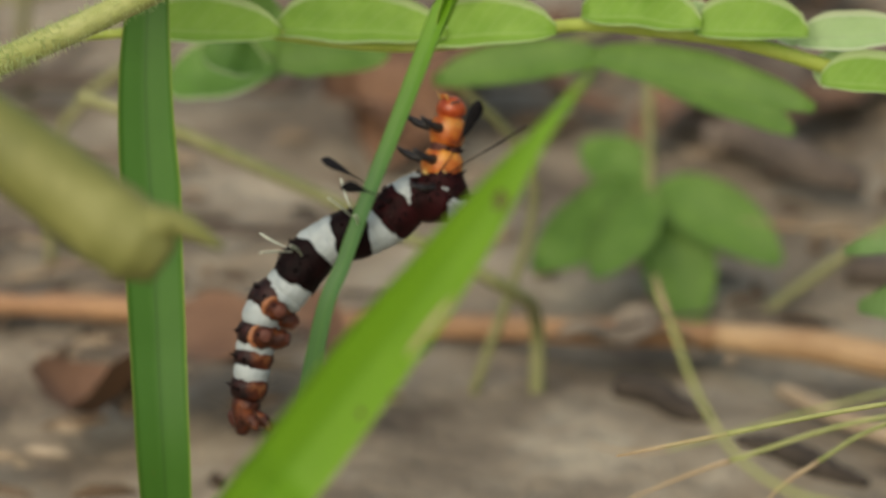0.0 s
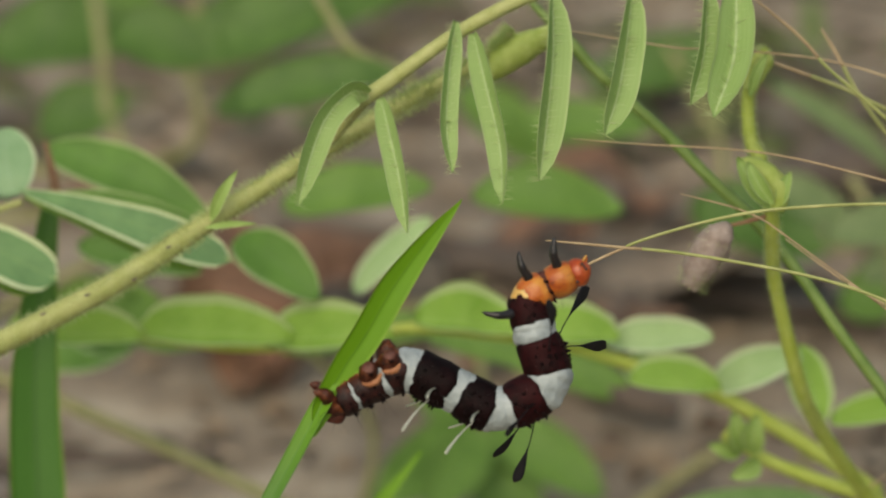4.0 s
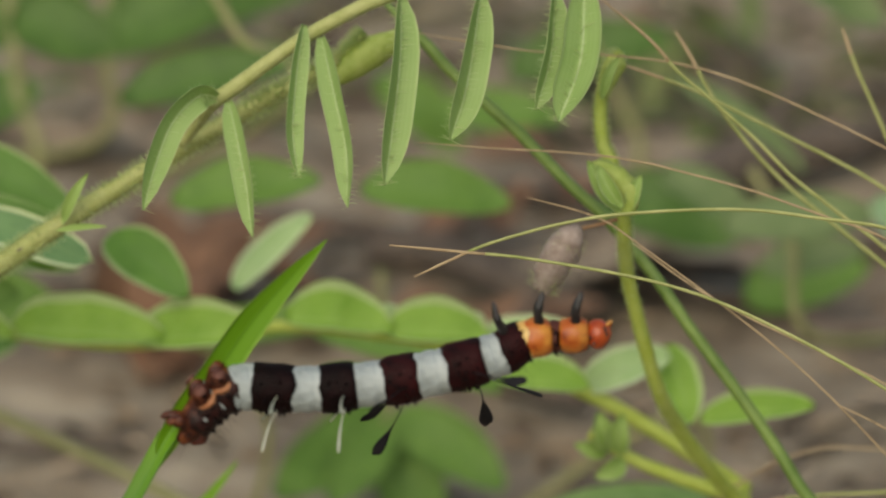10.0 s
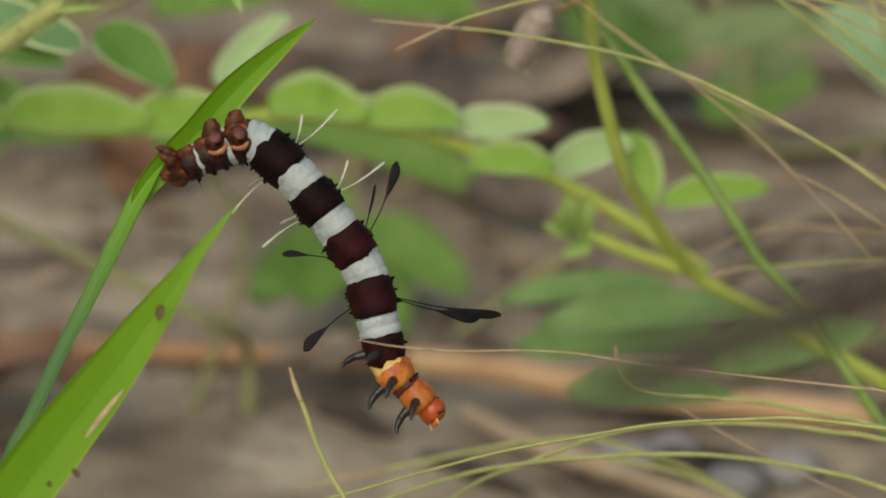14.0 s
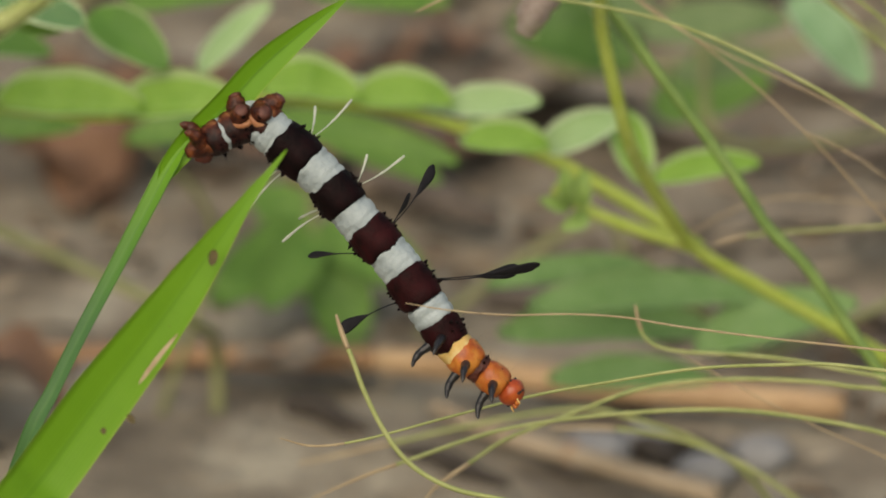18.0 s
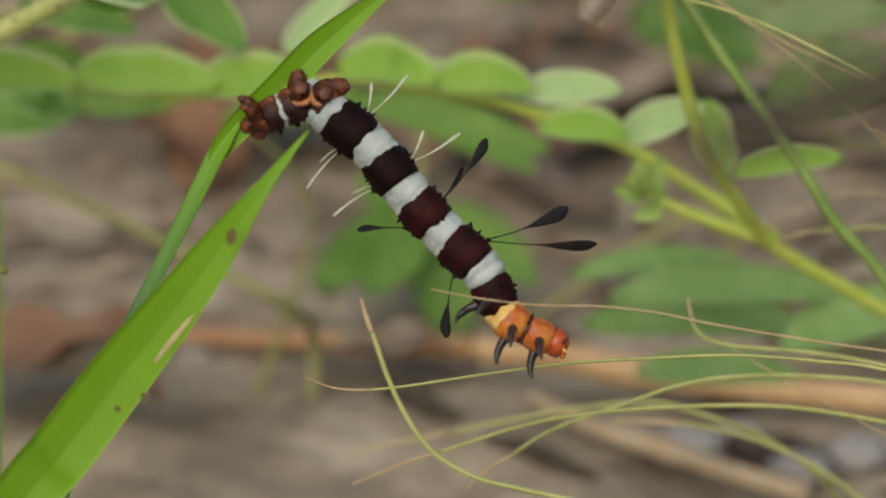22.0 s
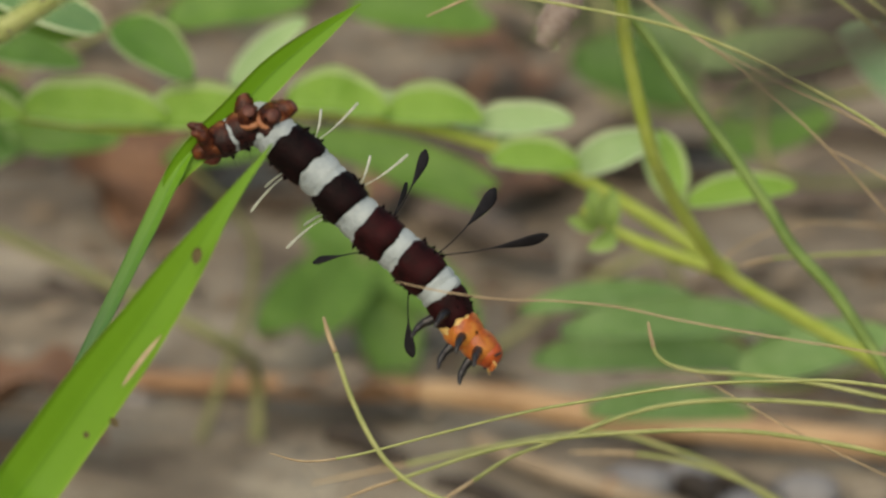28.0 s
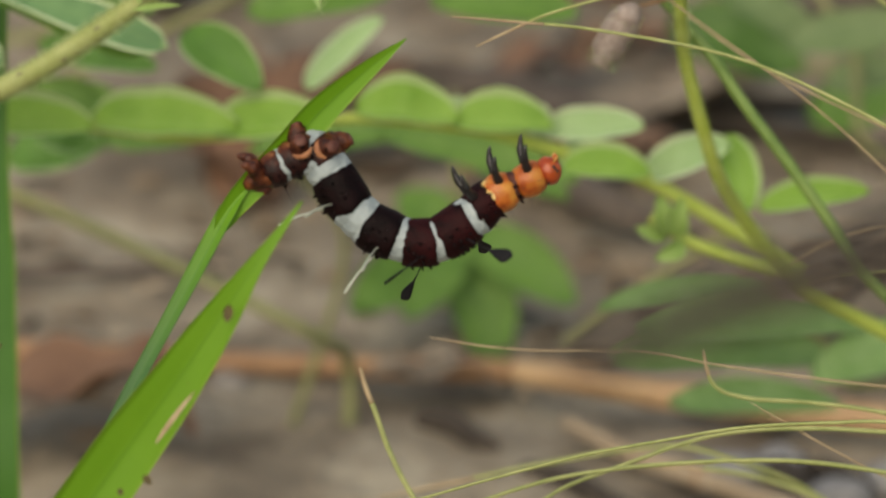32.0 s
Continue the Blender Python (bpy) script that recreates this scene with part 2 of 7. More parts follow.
cat_maroon = skin_mat("maroon_skin", [(0.35, (0.03, 0.007, 0.005)), (0.65, (0.11, 0.022, 0.01))], 800, 0.45, 0.7, 0.45, 0.0004)
cat_white = skin_mat("white_skin", [(0.3, (0.2, 0.24, 0.25)), (0.5, (0.33, 0.385, 0.4)), (0.7, (0.43, 0.49, 0.505))], 330, 0.45, 0.8, 0.3, 0.0004)
cat_orange = skin_mat("orange_skin", [(0.3, (0.2, 0.03, 0.008)), (0.45, (0.4, 0.1, 0.014)), (0.7, (0.54, 0.25, 0.045))], 520, 0.35, 0.4, 0.4, 0.00015)
cat_brown = skin_mat("proleg_skin", [(0.32, (0.014, 0.004, 0.003)), (0.5, (0.06, 0.014, 0.006)), (0.7, (0.17, 0.05, 0.014))], 900, 0.42, 0.6, 0.3, 0.0002)
cat_foot = skin_mat("foot_pad", [(0.3, (0.045, 0.013, 0.009)), (0.7, (0.16, 0.06, 0.042))], 900, 0.5, 0.5, 0.3, 0.0002)
cat_fold = skin_mat("skin_fold", [(0.3, (0.24, 0.08, 0.03)), (0.7, (0.46, 0.24, 0.12))], 700, 0.45, 0.3)
cat_head = skin_mat("head_shell", [(0.3, (0.22, 0.025, 0.007)), (0.55, (0.4, 0.07, 0.012)), (0.75, (0.5, 0.14, 0.03))], 600, 0.3, 0.3, 0.5, 0.0001)
cat_black = skin_mat("black_horn", [(0.3, (0.006, 0.006, 0.007)), (0.7, (0.018, 0.016, 0.018))], 900, 0.3, 0.3, 0.5)
cat_cream = skin_mat("cream_skin", [(0.3, (0.5, 0.26, 0.05)), (0.55, (0.62, 0.44, 0.16)), (0.75, (0.66, 0.58, 0.36))], 450, 0.42, 0.4, 0.3, 0.00015)
cat_paddle = skin_mat("black_spoon", [(0.3, (0.008, 0.008, 0.01)), (0.7, (0.02, 0.019, 0.022))], 900, 0.7, 0.2, 0.12)
cat_club = skin_mat("white_hair", [(0.3, (0.55, 0.58, 0.52)), (0.7, (0.78, 0.8, 0.74))], 900, 0.4, glow=0.4)


def rear_skin():
    """Dark on the back, orange-brown towards the belly."""
    m, t, b = base_mat("rear_skin", 0.5, 0.25)
    c = t.nodes.new("ShaderNodeTexCoord")
    s = t.nodes.new("ShaderNodeSeparateXYZ")
    t.links.new(c.outputs["Object"], s.inputs[0])
    n = noise_tex(t, 900, 5)
    x = mth(t, "ADD", mth(t, "MULTIPLY", s.outputs[0], 900.0), mth(t, "SUBTRACT", n, 0.4))
    f = nd(t, "ShaderNodeMapRange", From_Min=1.0, From_Max=2.5)
    t.links.new(x, f.inputs[0])
    dark = ramp(t, n, [(0.35, (0.005, 0.0015, 0.0015)), (0.72, (0.035, 0.007, 0.006))])
    warm = ramp(t, n, [(0.3, (0.035, 0.008, 0.004)), (0.55, (0.13, 0.03, 0.008)), (0.72, (0.3, 0.13, 0.05))])
    t.links.new(mixc(t, f.outputs[0], dark, warm), b.inputs["Base Color"])
    bump(t, b, noise_tex(t, 2600, 4), 0.4, 0.00012)
    return m


cat_rear = rear_skin()


def soil_material():
    m, t, b = base_mat("soil", 0.95, 0.2)
    big, fine = noise_tex(t, 38, 4), noise_tex(t, 160, 6)
    col = ramp(t, big, [(0.34, (0.125, 0.1, 0.072)), (0.5, (0.295, 0.25, 0.184)), (0.66, (0.48, 0.43, 0.33))])
    col = mixc(t, mth(t, "MULTIPLY", fine, 0.5), col, (0.26, 0.215, 0.17))
    t.links.new(col, b.inputs["Base Color"])
    bump(t, b, fine, 0.9, 0.004)
    return m


soil = soil_material()


# ---- mesh helpers ----
def mesh_of(name, verts, faces, mat, uvs=None, smooth=True):
    me = bpy.data.meshes.new(name)
    me.from_pydata([tuple(v) for v in verts], [], faces)
    if smooth:
        me.polygons.foreach_set("use_smooth", [True] * len(me.polygons))
    if uvs:
        layer = me.uv_layers.new(name="UVMap")
        flat = []
        for lp in me.loops:
            flat.extend(uvs[lp.vertex_index])
        layer.data.foreach_set("uv", flat)
    me.materials.append(mat)
    me.validate()
    me.update()
    return me


def part(name, me, parent=None, label="", m=None):
    ob = new(name, me)
    if parent:
        ob.parent = parent
    if m is not None:
        ob.matrix_basis = m
    if label:
        tagged(ob, label)
    return ob


def holder(name, at, label, category, group="", kind=""):
    ob = new(name)
    ob.empty_display_size = 0.01
    ob.location = at
    return tagged(ob, label, category, group, kind)


def smooth_path(pts, n=6):
    pts = [Vector(p) for p in pts]
    if len(pts) < 3:
        return [pts[0].lerp(pts[-1], i / n) for i in range(n + 1)]
    ext = [pts[0] * 2 - pts[1], *pts, pts[-1] * 2 - pts[-2]]
    out = []
    for i in range(1, len(ext) - 2):
        a, b, c, d = ext[i - 1:i + 3]
        for k in range(n):
            s = k / n
            out.append(0.5 * (2 * b + (c - a) * s + (2 * a - 5 * b + 4 * c - d) * s * s + (3 * b - a - 3 * c + d) * s ** 3))
    return out + [pts[-1]]


def tube_data(path, radii, seg=8, rough=0.0, seed=0):
    """A closed tube along the path; radii are spread evenly along it."""
    path = [Vector(p) for p in path]
    n = len(path)
    verts, faces, uvs = [], [], []
    ref = Vector((0.13, 0.27, 0.95))
    for i, p in enumerate(path):
        tan = (path[min(i + 1, n - 1)] - path[max(i - 1, 0)]).normalized()
        side = tan.cross(ref)
        side = side.normalized() if side.length > 1e-4 else Vector((1, 0, 0))
        up = side.cross(tan)
        ref = up
        s = i / (n - 1) * (len(radii) - 1)
        k = min(int(s), len(radii) - 2)
        r = radii[k] + (radii[k + 1] - radii[k]) * (s - k)
        for j in range(seg):
            a = 2 * math.pi * j / seg
            rr = r
            if rough:
                rr *= 1 + rough * noise.noise(Vector((i * 0.7, j * 1.9, seed)))
            verts.append(p + (side * math.cos(a) + up * math.sin(a)) * rr)
            uvs.append((i / (n - 1), j / seg))
    for i in range(n - 1):
        for j in range(seg):
            k = (j + 1) % seg
            faces.append((i * seg + j, i * seg + k, (i + 1) * seg + k, (i + 1) * seg + j))
    faces.append(tuple(range(seg))[::-1])
    faces.append(tuple((n - 1) * seg + j for j in range(seg)))
    return verts, faces, uvs


def tube(name, pts, radii, mat, seg=8, n=6, rough=0.0, seed=0, off=None):
    v, f, u = tube_data(smooth_path(pts, n), radii, seg, rough, seed)
    if off is not None:
        v = [p - Vector(off) for p in v]
    return mesh_of(name, v, f, mat, u)


def sheet_data(center, halfs, sides, normals, cup, thick, nv=6, low=1.0):
    """A thin closed sheet: rows along the centre line, nv strips across."""
    n = len(center)
    verts, uvs, faces = [], [], []
    for layer in (1, -1):
        for i in range(n):
            for j in range(nv + 1):
                v = j / nv * 2 - 1
                k = v if v > 0 else v * low
                p = center[i] + sides[i] * (k * halfs[i]) + normals[i] * (cup[i] * abs(v) * halfs[i])
                verts.append(p + normals[i] * (layer * thick * (1 - 0.6 * abs(v))))
                uvs.append((i / (n - 1), j / nv))
    w, o = nv + 1, n * (nv + 1)
    for i in range(n - 1):
        for j in range(nv):
            a = i * w + j
            faces.append((a, a + 1, a + w + 1, a + w))
            faces.append((o + a, o + a + w, o + a + w + 1, o + a + 1))
    rim = [i * w for i in range(n)] + [(n - 1) * w + j for j in range(1, w)]
    rim += [i * w + nv for i in range(n - 2, -1, -1)] + [j for j in range(nv - 1, 0, -1)]
    for k in range(len(rim)):
        a, b = rim[k], rim[(k + 1) % len(rim)]
        faces.append((a, o + a, o + b, b))
    return verts, faces, uvs


def leaf_mesh(name, base, tip, width, mat, face=VIEW, fold=0.25, curl=0.1, rows=10, blunt=0.75, wave=0.05, off=(0, 0, 0), thick=0.00009, seed=0, low=1.0, oblong=False):
    base, tip = Vector(base), Vector(tip)
    ax = tip - base
    ln = ax.length
    ax.normalize()
    side = Vector(face).cross(ax).normalized()
    nor = ax.cross(side).normalized()
    cs, hs, ss, ns, cu = [], [], [], [], []
    for i in range(rows + 1):
        s = i / rows
        c = base + ax * (ln * s) - nor * (curl * ln * (s - 0.5) ** 2 * 2) + side * (curl * 0.3 * ln * math.sin(s * 3))
        c += nor * (wave * width * noise.noise(Vector((s * 3, seed * 3.7, 1))))
        h = max(math.sin(math.pi * min(max(0.015 + s * 0.97, 0), 1) ** 0.86), 0) ** blunt * width / 2
        if oblong:
            # narrow at the base, widest far out, with a blunt end
            h = min(1.0, (s + 0.01) / 0.62) ** 0.72 * max(0.0, 1 - max(0.0, (s - 0.7) / 0.3) ** 2.6) ** 0.5 * width / 2
        cs.append(c - Vector(off))
        hs.append(max(h * (1 + 0.05 * noise.noise(Vector((s * 5, seed, 4)))), width * 0.02))
        ss.append(side), ns.append(nor), cu.append(fold + 0.12 * noise.noise(Vector((s * 4, seed * 1.3, 8))))
    v, f, u = sheet_data(cs, hs, ss, ns, cu, thick, 6, low)
    return mesh_of(name, v, f, mat, u)


def blade_mesh(name, pts, widths, mat, off, face=VIEW, fold=0.3, twist=(0, 0), n=8):
    path = smooth_path(pts, n)
    m = len(path)
    cs, hs, ss, ns, cu = [], [], [], [], []
    for i, p in enumerate(path):
        tan = (path[min(i + 1, m - 1)] - path[max(i - 1, 0)]).normalized()
        side = Vector(face).cross(tan).normalized()
        s = i / (m - 1)
        turn = Matrix.Rotation(radians(twist[0] + (twist[1] - twist[0]) * s), 3, tan)
        side = turn @ side
        k = s * (len(widths) - 1)
        j = min(int(k), len(widths) - 2)
        cs.append(p - Vector(off))
        hs.append((widths[j] + (widths[j + 1] - widths[j]) * (k - j)) / 2)
        ss.append(side), ns.append(tan.cross(side).normalized()), cu.append(fold)
    v, f, u = sheet_data(cs, hs, ss, ns, cu, 0.00012, 8)
    return mesh_of(name, v, f, mat, u)


def hair_mesh(name, pts, radius, count, length, mat, off, seed, thin=0.000045):
    """Fine hairs that stand off a stem."""
    rnd = random.Random(seed)
    path = smooth_path(pts, 8)
    verts, faces = [], []
    for _ in range(count):
        s = rnd.random() * (len(path) - 1.001)
        i = int(s)
        p = path[i].lerp(path[i + 1], s - i)
        tan = (path[i + 1] - path[i]).normalized()
        d = Vector((rnd.gauss(0, 1), rnd.gauss(0, 1), rnd.gauss(0, 1)))
        d = (d - tan * d.dot(tan)).normalized()
        ln = length * rnd.uniform(0.5, 1.2)
        e = p + d * (radius + ln) + tan * ln * rnd.uniform(-0.3, 0.6)
        q = d.cross(tan) * thin
        k = len(verts)
        verts += [p + q - Vector(off), p - q - Vector(off), p + tan * thin * 1.7 - Vector(off), e - Vector(off)]
        faces += [(k, k + 1, k + 3), (k + 1, k + 2, k + 3), (k + 2, k, k + 3)]
    return mesh_of(name, verts, faces, mat, None, False)


# ---- ground ----
def build_ground():
    verts, faces = [(0, 0.3, 0)], []
    seg, rings = 120, 90
    for i in range(rings):
        r = 0.012 * math.exp(i / (rings - 1) * math.log(400 / 0.012))
        for j in range(seg):
            a = 2 * math.pi * (j + 0.5 * (i % 2)) / seg
            x, y = r * math.cos(a), 0.3 + r * math.sin(a)
            h = 0.004 * noise.noise(Vector((x * 30, y * 30, 0))) + 0.002 * noise.noise(Vector((x * 90, y * 90, 5)))
            if r > 3:
                h += 0.05 * noise.noise(Vector((x * 0.3, y * 0.3, 2)))
            verts.append((x, y, h - 0.0015))
    for j in range(seg):
        faces.append((0, 1 + j, 1 + (j + 1) % seg))
    for i in range(rings - 1):
        for j in range(seg):
            a, b = 1 + i * seg + j, 1 + i * seg + (j + 1) % seg
            faces.append((a, a + seg, b + seg, b))
    g = part("ground", mesh_of("ground", verts, faces, soil))
    tagged(g, "bare grey-brown sandy soil with fine litter", "ground", kind="structure")


build_ground()


def undergrowth():
    """Low weeds and leaf litter that cover the soil further off."""
    rnd = random.Random(12)
    m, t, b = base_mat("undergrowth", 0.6, 0.3)
    g = t.nodes.new("ShaderNodeNewGeometry").outputs["Random Per Island"]
    col = ramp(t, g, [(0.0, (0.05, 0.1, 0.02)), (0.35, (0.11, 0.2, 0.035)), (0.55, (0.16, 0.13, 0.08)), (0.75, (0.09, 0.06, 0.04)), (1.0, (0.2, 0.26, 0.08))])
    t.links.new(mixc(t, mth(t, "MULTIPLY", noise_tex(t, 60, 4), 0.5), col, (0.1, 0.1, 0.05)), b.inputs["Base Color"])
    bump(t, b, noise_tex(t, 300, 4), 0.5, 0.001)
    verts, faces = [], []
    for _ in range(1500):
        y = 0.47 + 1.6 * rnd.random() ** 2
        x = rnd.uniform(-0.3, 0.3) * (1 + y)
        if noise.noise(Vector((x * 7, y * 5, 3))) < -0.05:
            continue
        ln, w, a = rnd.uniform(0.012, 0.04), rnd.uniform(0.004, 0.012), rnd.uniform(0, 6.28)
        up = rnd.uniform(-0.1, 0.9)
        ax = Vector((math.cos(a), math.sin(a), up)).normalized()
        sd = Vector((-math.sin(a), math.cos(a), rnd.uniform(-0.3, 0.3))).normalized()
        p = Vector((x, y, rnd.uniform(0.0, 0.012)))
        k = len(verts)
        n = ax.cross(sd) * 0.0004
        for lift in (1, -1):
            for s, h in ((0, 0.1), (0.3, 0.9), (0.65, 0.85), (1, 0.05)):
                c = p + ax * (ln * s) + Vector((0, 0, -0.25 * ln * s * s)) + n * lift
                verts += [c - sd * (w * h / 2), c + sd * (w * h / 2)]
        for q in range(3):
            faces.append((k + 2 * q, k + 2 * q + 1, k + 2 * q + 3, k + 2 * q + 2))
            faces.append((k + 8 + 2 * q, k + 10 + 2 * q, k + 11 + 2 * q, k + 9 + 2 * q))
            faces.append((k + 2 * q, k + 2 * q + 2, k + 10 + 2 * q, k + 8 + 2 * q))
            faces.append((k + 2 * q + 1, k + 9 + 2 * q, k + 11 + 2 * q, k + 3 + 2 * q))
    ob = part("undergrowth", mesh_of("undergrowth", verts, faces, m))
    tagged(ob, "low green weeds and brown litter covering the soil", "undergrowth", kind="stuff")


undergrowth()


def crumbs():
    """Flakes of bark, dry grass and grit scattered over the soil."""
    rnd = random.Random(31)
    m, t, b = base_mat("soil_litter", 0.9, 0.2)
    g = t.nodes.new("ShaderNodeNewGeometry").outputs["Random Per Island"]
    col = ramp(t, g, [(0.0, (0.035, 0.027, 0.02)), (0.3, (0.09, 0.065, 0.045)), (0.55, (0.2, 0.14, 0.09)), (0.8, (0.33, 0.26, 0.18)), (1.0, (0.45, 0.38, 0.29))])
    t.links.new(col, b.inputs["Base Color"])
    bump(t, b, noise_tex(t, 500, 4), 0.6, 0.001)
    verts, faces = [], []
    for _ in range(2600):
        x, y = rnd.uniform(-0.22, 0.26), 0.08 + 0.75 * rnd.random() ** 1.3
        if noise.noise(Vector((x * 16, y * 9, 7))) < rnd.uniform(-0.35, 0.2):
            continue
        a = rnd.uniform(-0.5, 0.5) + (1.57 if rnd.random() < 0.15 else 0)
        ln, w, h = rnd.uniform(0.002, 0.011), rnd.uniform(0.0008, 0.003), rnd.uniform(0.0006, 0.002)
        ax, sd = Vector((math.cos(a), math.sin(a), rnd.uniform(-0.1, 0.15))), Vector((-math.sin(a), math.cos(a), 0))
        p, k = Vector((x, y, rnd.uniform(0.0, 0.002))), len(verts)
        for s, q in ((-0.5, 0.3), (-0.2, 1.0), (0.25, 0.8), (0.5, 0.2)):
            c = p + ax * (ln * s)
            verts += [c - sd * (w * q / 2), c + Vector((0, 0, h * q)), c + sd * (w * q / 2)]
        for q in range(3):
            i = k + 3 * q
            faces += [(i, i + 1, i + 4, i + 3), (i + 1, i + 2, i + 5, i + 4), (i + 2, i, i + 3, i + 5)]
        faces += [(k, k + 2, k + 1), (k + 9, k + 10, k + 11)]
    ob = part("soil_litter", mesh_of("soil_litter", verts, faces, m))
    tagged(ob, "loose flakes of bark, dry grass and grit on the soil", "litter", kind="stuff")


crumbs()


def dead_leaf(at, length, width, turn, mat, label, seed, curl=0.12, tip_up=0.0):
    at = Vector(at)
    d = Vector((math.cos(radians(turn)), math.sin(radians(turn)), tip_up))
    me = leaf_mesh("dead_leaf", (0, 0, 0), d * length, width, mat, (0, 0, 1), 0.35, curl, 12, 0.7, 0.5, thick=0.00015, seed=seed)
    low = min(v.co.z for v in me.vertices)
    ob = part("dead_leaf", me, m=Matrix.Translation(at + Vector((0, 0, -low - 0.0005))))
    part("midrib", tube("midrib", [(0, 0, 0.0004), d * length * 0.5 + Vector((0, 0, 0.0004)), d * length * 1.1], [0.0004, 0.0002], twig_mat, 6, 4), ob)
    tagged(ob, label, "dead leaf", "leaf litter on the soil")


def pebble(x, y, r, seed, mat, label):
    vs, fs = [], []
    for i in range(9):
        for j in range(12):
            th, ph = math.pi * i / 8, 2 * math.pi * j / 12
            p = Vector((math.sin(th) * math.cos(ph), math.sin(th) * math.sin(ph) * 0.8, math.cos(th) * 0.55))
            vs.append(p * r * (1 + 0.3 * noise.noise(p * 1.5 + Vector((seed, 0, 0)))))
    for i in range(8):
        for j in range(12):
            a, b = i * 12 + j, i * 12 + (j + 1) % 12
            fs.append((a, a + 12, b + 12, b))
    ob = part("pebble", mesh_of("pebble", vs, fs, mat), m=Matrix.Translation((x, y, r * 0.2)))
    tagged(ob, label, "pebble", "pebbles on the soil")


def litter():
    rnd = random.Random(5)
    dead_leaf((-0.0569, 0.3295, 0.0000), 0.05, 0.022, 8, dead_red, "reddish-brown curled dead leaf lying on the soil", 1)
    dead_leaf((-0.0070, 0.3177, 0.0000), 0.045, 0.022, 20, dead_red, "reddish-brown curled dead leaf lying on the soil", 2)
    dead_leaf((-0.0908, 0.1905, 0.0000), 0.05, 0.026, -15, dead_red, "reddish-brown dead leaf lying beside the straw", 3)
    dead_leaf((-0.0403, 0.3060, 0.0000), 0.03, 0.022, 120, dead_red, "dark reddish-brown dead leaf curled up off the soil", 4, 0.2, 0.7)
    dead_leaf((-0.0488, 0.3043, 0.0000), 0.028, 0.02, 60, dead_red, "dark reddish-brown dead leaf curled up off the soil", 7, 0.15, 0.7)
    dead_leaf((-0.0500, 0.3440, 0.0000), 0.034, 0.02, 15, dead_red, "dark reddish-brown dead leaf curled up off the soil", 8, 0.18, 0.45)
    dead_leaf((-0.0330, 0.3500, 0.0000), 0.03, 0.018, 150, dead_red, "dark reddish-brown dead leaf curled up off the soil", 9, 0.2, 0.4)
    dead_leaf((0.0000, 0.3820, 0.0000), 0.026, 0.018, 10, dead_red, "dark reddish-brown dead leaf curled up off the soil", 5, 0.15, 0.5)
    dead_leaf((0.0188, 0.3569, 0.0000), 0.07, 0.035, -10, dead_grey, "grey weathered dead leaf lying on the soil", 6)
    for k in range(46):
        x, y = rnd.uniform(-0.26, 0.3), rnd.uniform(0.13, 0.85)
        red = rnd.random() < 0.35
        if -0.1 < x < -0.02 and y < 0.31:
            continue
        dead_leaf((x, y, 0), rnd.uniform(0.015, 0.04), rnd.uniform(0.008, 0.02), rnd.uniform(-40, 40) + 180 * (k % 2),
                  dead_red if red else dead_grey,
                  "reddish-brown dead leaf on the soil" if red else "grey-brown weathered dead leaf on the soil", k + 10, rnd.uniform(0.05, 0.2))
    for k in range(26):
        x, y, a = rnd.uniform(-0.2, 0.24), rnd.uniform(0.16, 0.8), rnd.uniform(-0.6, 0.15)
        ln, r = rnd.uniform(0.06, 0.16), rnd.uniform(0.0012, 0.0032)
        if -0.13 < x < -0.01 and y < 0.31:
            continue
        d = Vector((math.cos(a), math.sin(a), 0)) * ln
        pts = [Vector((0, 0, 0)), d * 0.35 + Vector((0, 0.004, 0.001)), d * 0.7 + Vector((0, -0.003, 0.001)), d]
        ob = part("twig", tube("twig", pts, [r, r * 0.9, r * 0.6], twig_mat, 7, 5, 0.25, k), m=Matrix.Translation((x, y, r * 0.8)))
        part("side_stub", tube("side_stub", [pts[1], pts[1] + Vector((r * 1.5, r * 2.2, r)), pts[1] + Vector((r * 3, r * 4.5, r * 1.6))], [r * 0.6, r * 0.3], twig_mat, 6, 4, 0.2, k), ob)
        tagged(ob, "dark weathered twig lying on the soil", "twig", "twigs on the soil")
    # short dark stick shapes along dark streaks near the straw and stones
    for k, (a, b, r) in enumerate((((-0.0084, 0.1963, 0), (0.0042, 0.1842, 0), 0.0022), ((0.0084, 0.1748, 0), (0.0249, 0.1600, 0), 0.0020), ((0.0429, 0.2000, 0), (0.0502, 0.1927, 0), 0.0018), ((0.0459, 0.1751, 0), (0.0522, 0.1669, 0), 0.0022), ((0.0512, 0.1763, 0), (0.0617, 0.1673, 0), 0.0018))):
        a, d = Vector(a), Vector(b) - Vector(a)
        pts = [Vector((0, 0, 0)), d * 0.4 + Vector((0, 0.0015, 0.0005)), d * 0.7 + Vector((0, -0.001, 0.0005)), d]
        ob = part("twig", tube("twig", pts, [r * 0.7, r, r * 0.9, r * 0.4], twig_dark, 8, 6, 0.3, k + 80), m=Matrix.Translation((a.x, a.y, r * 0.6)))
        tagged(ob, "short dark stick-shaped piece on the soil", "twig", "twigs on the soil")
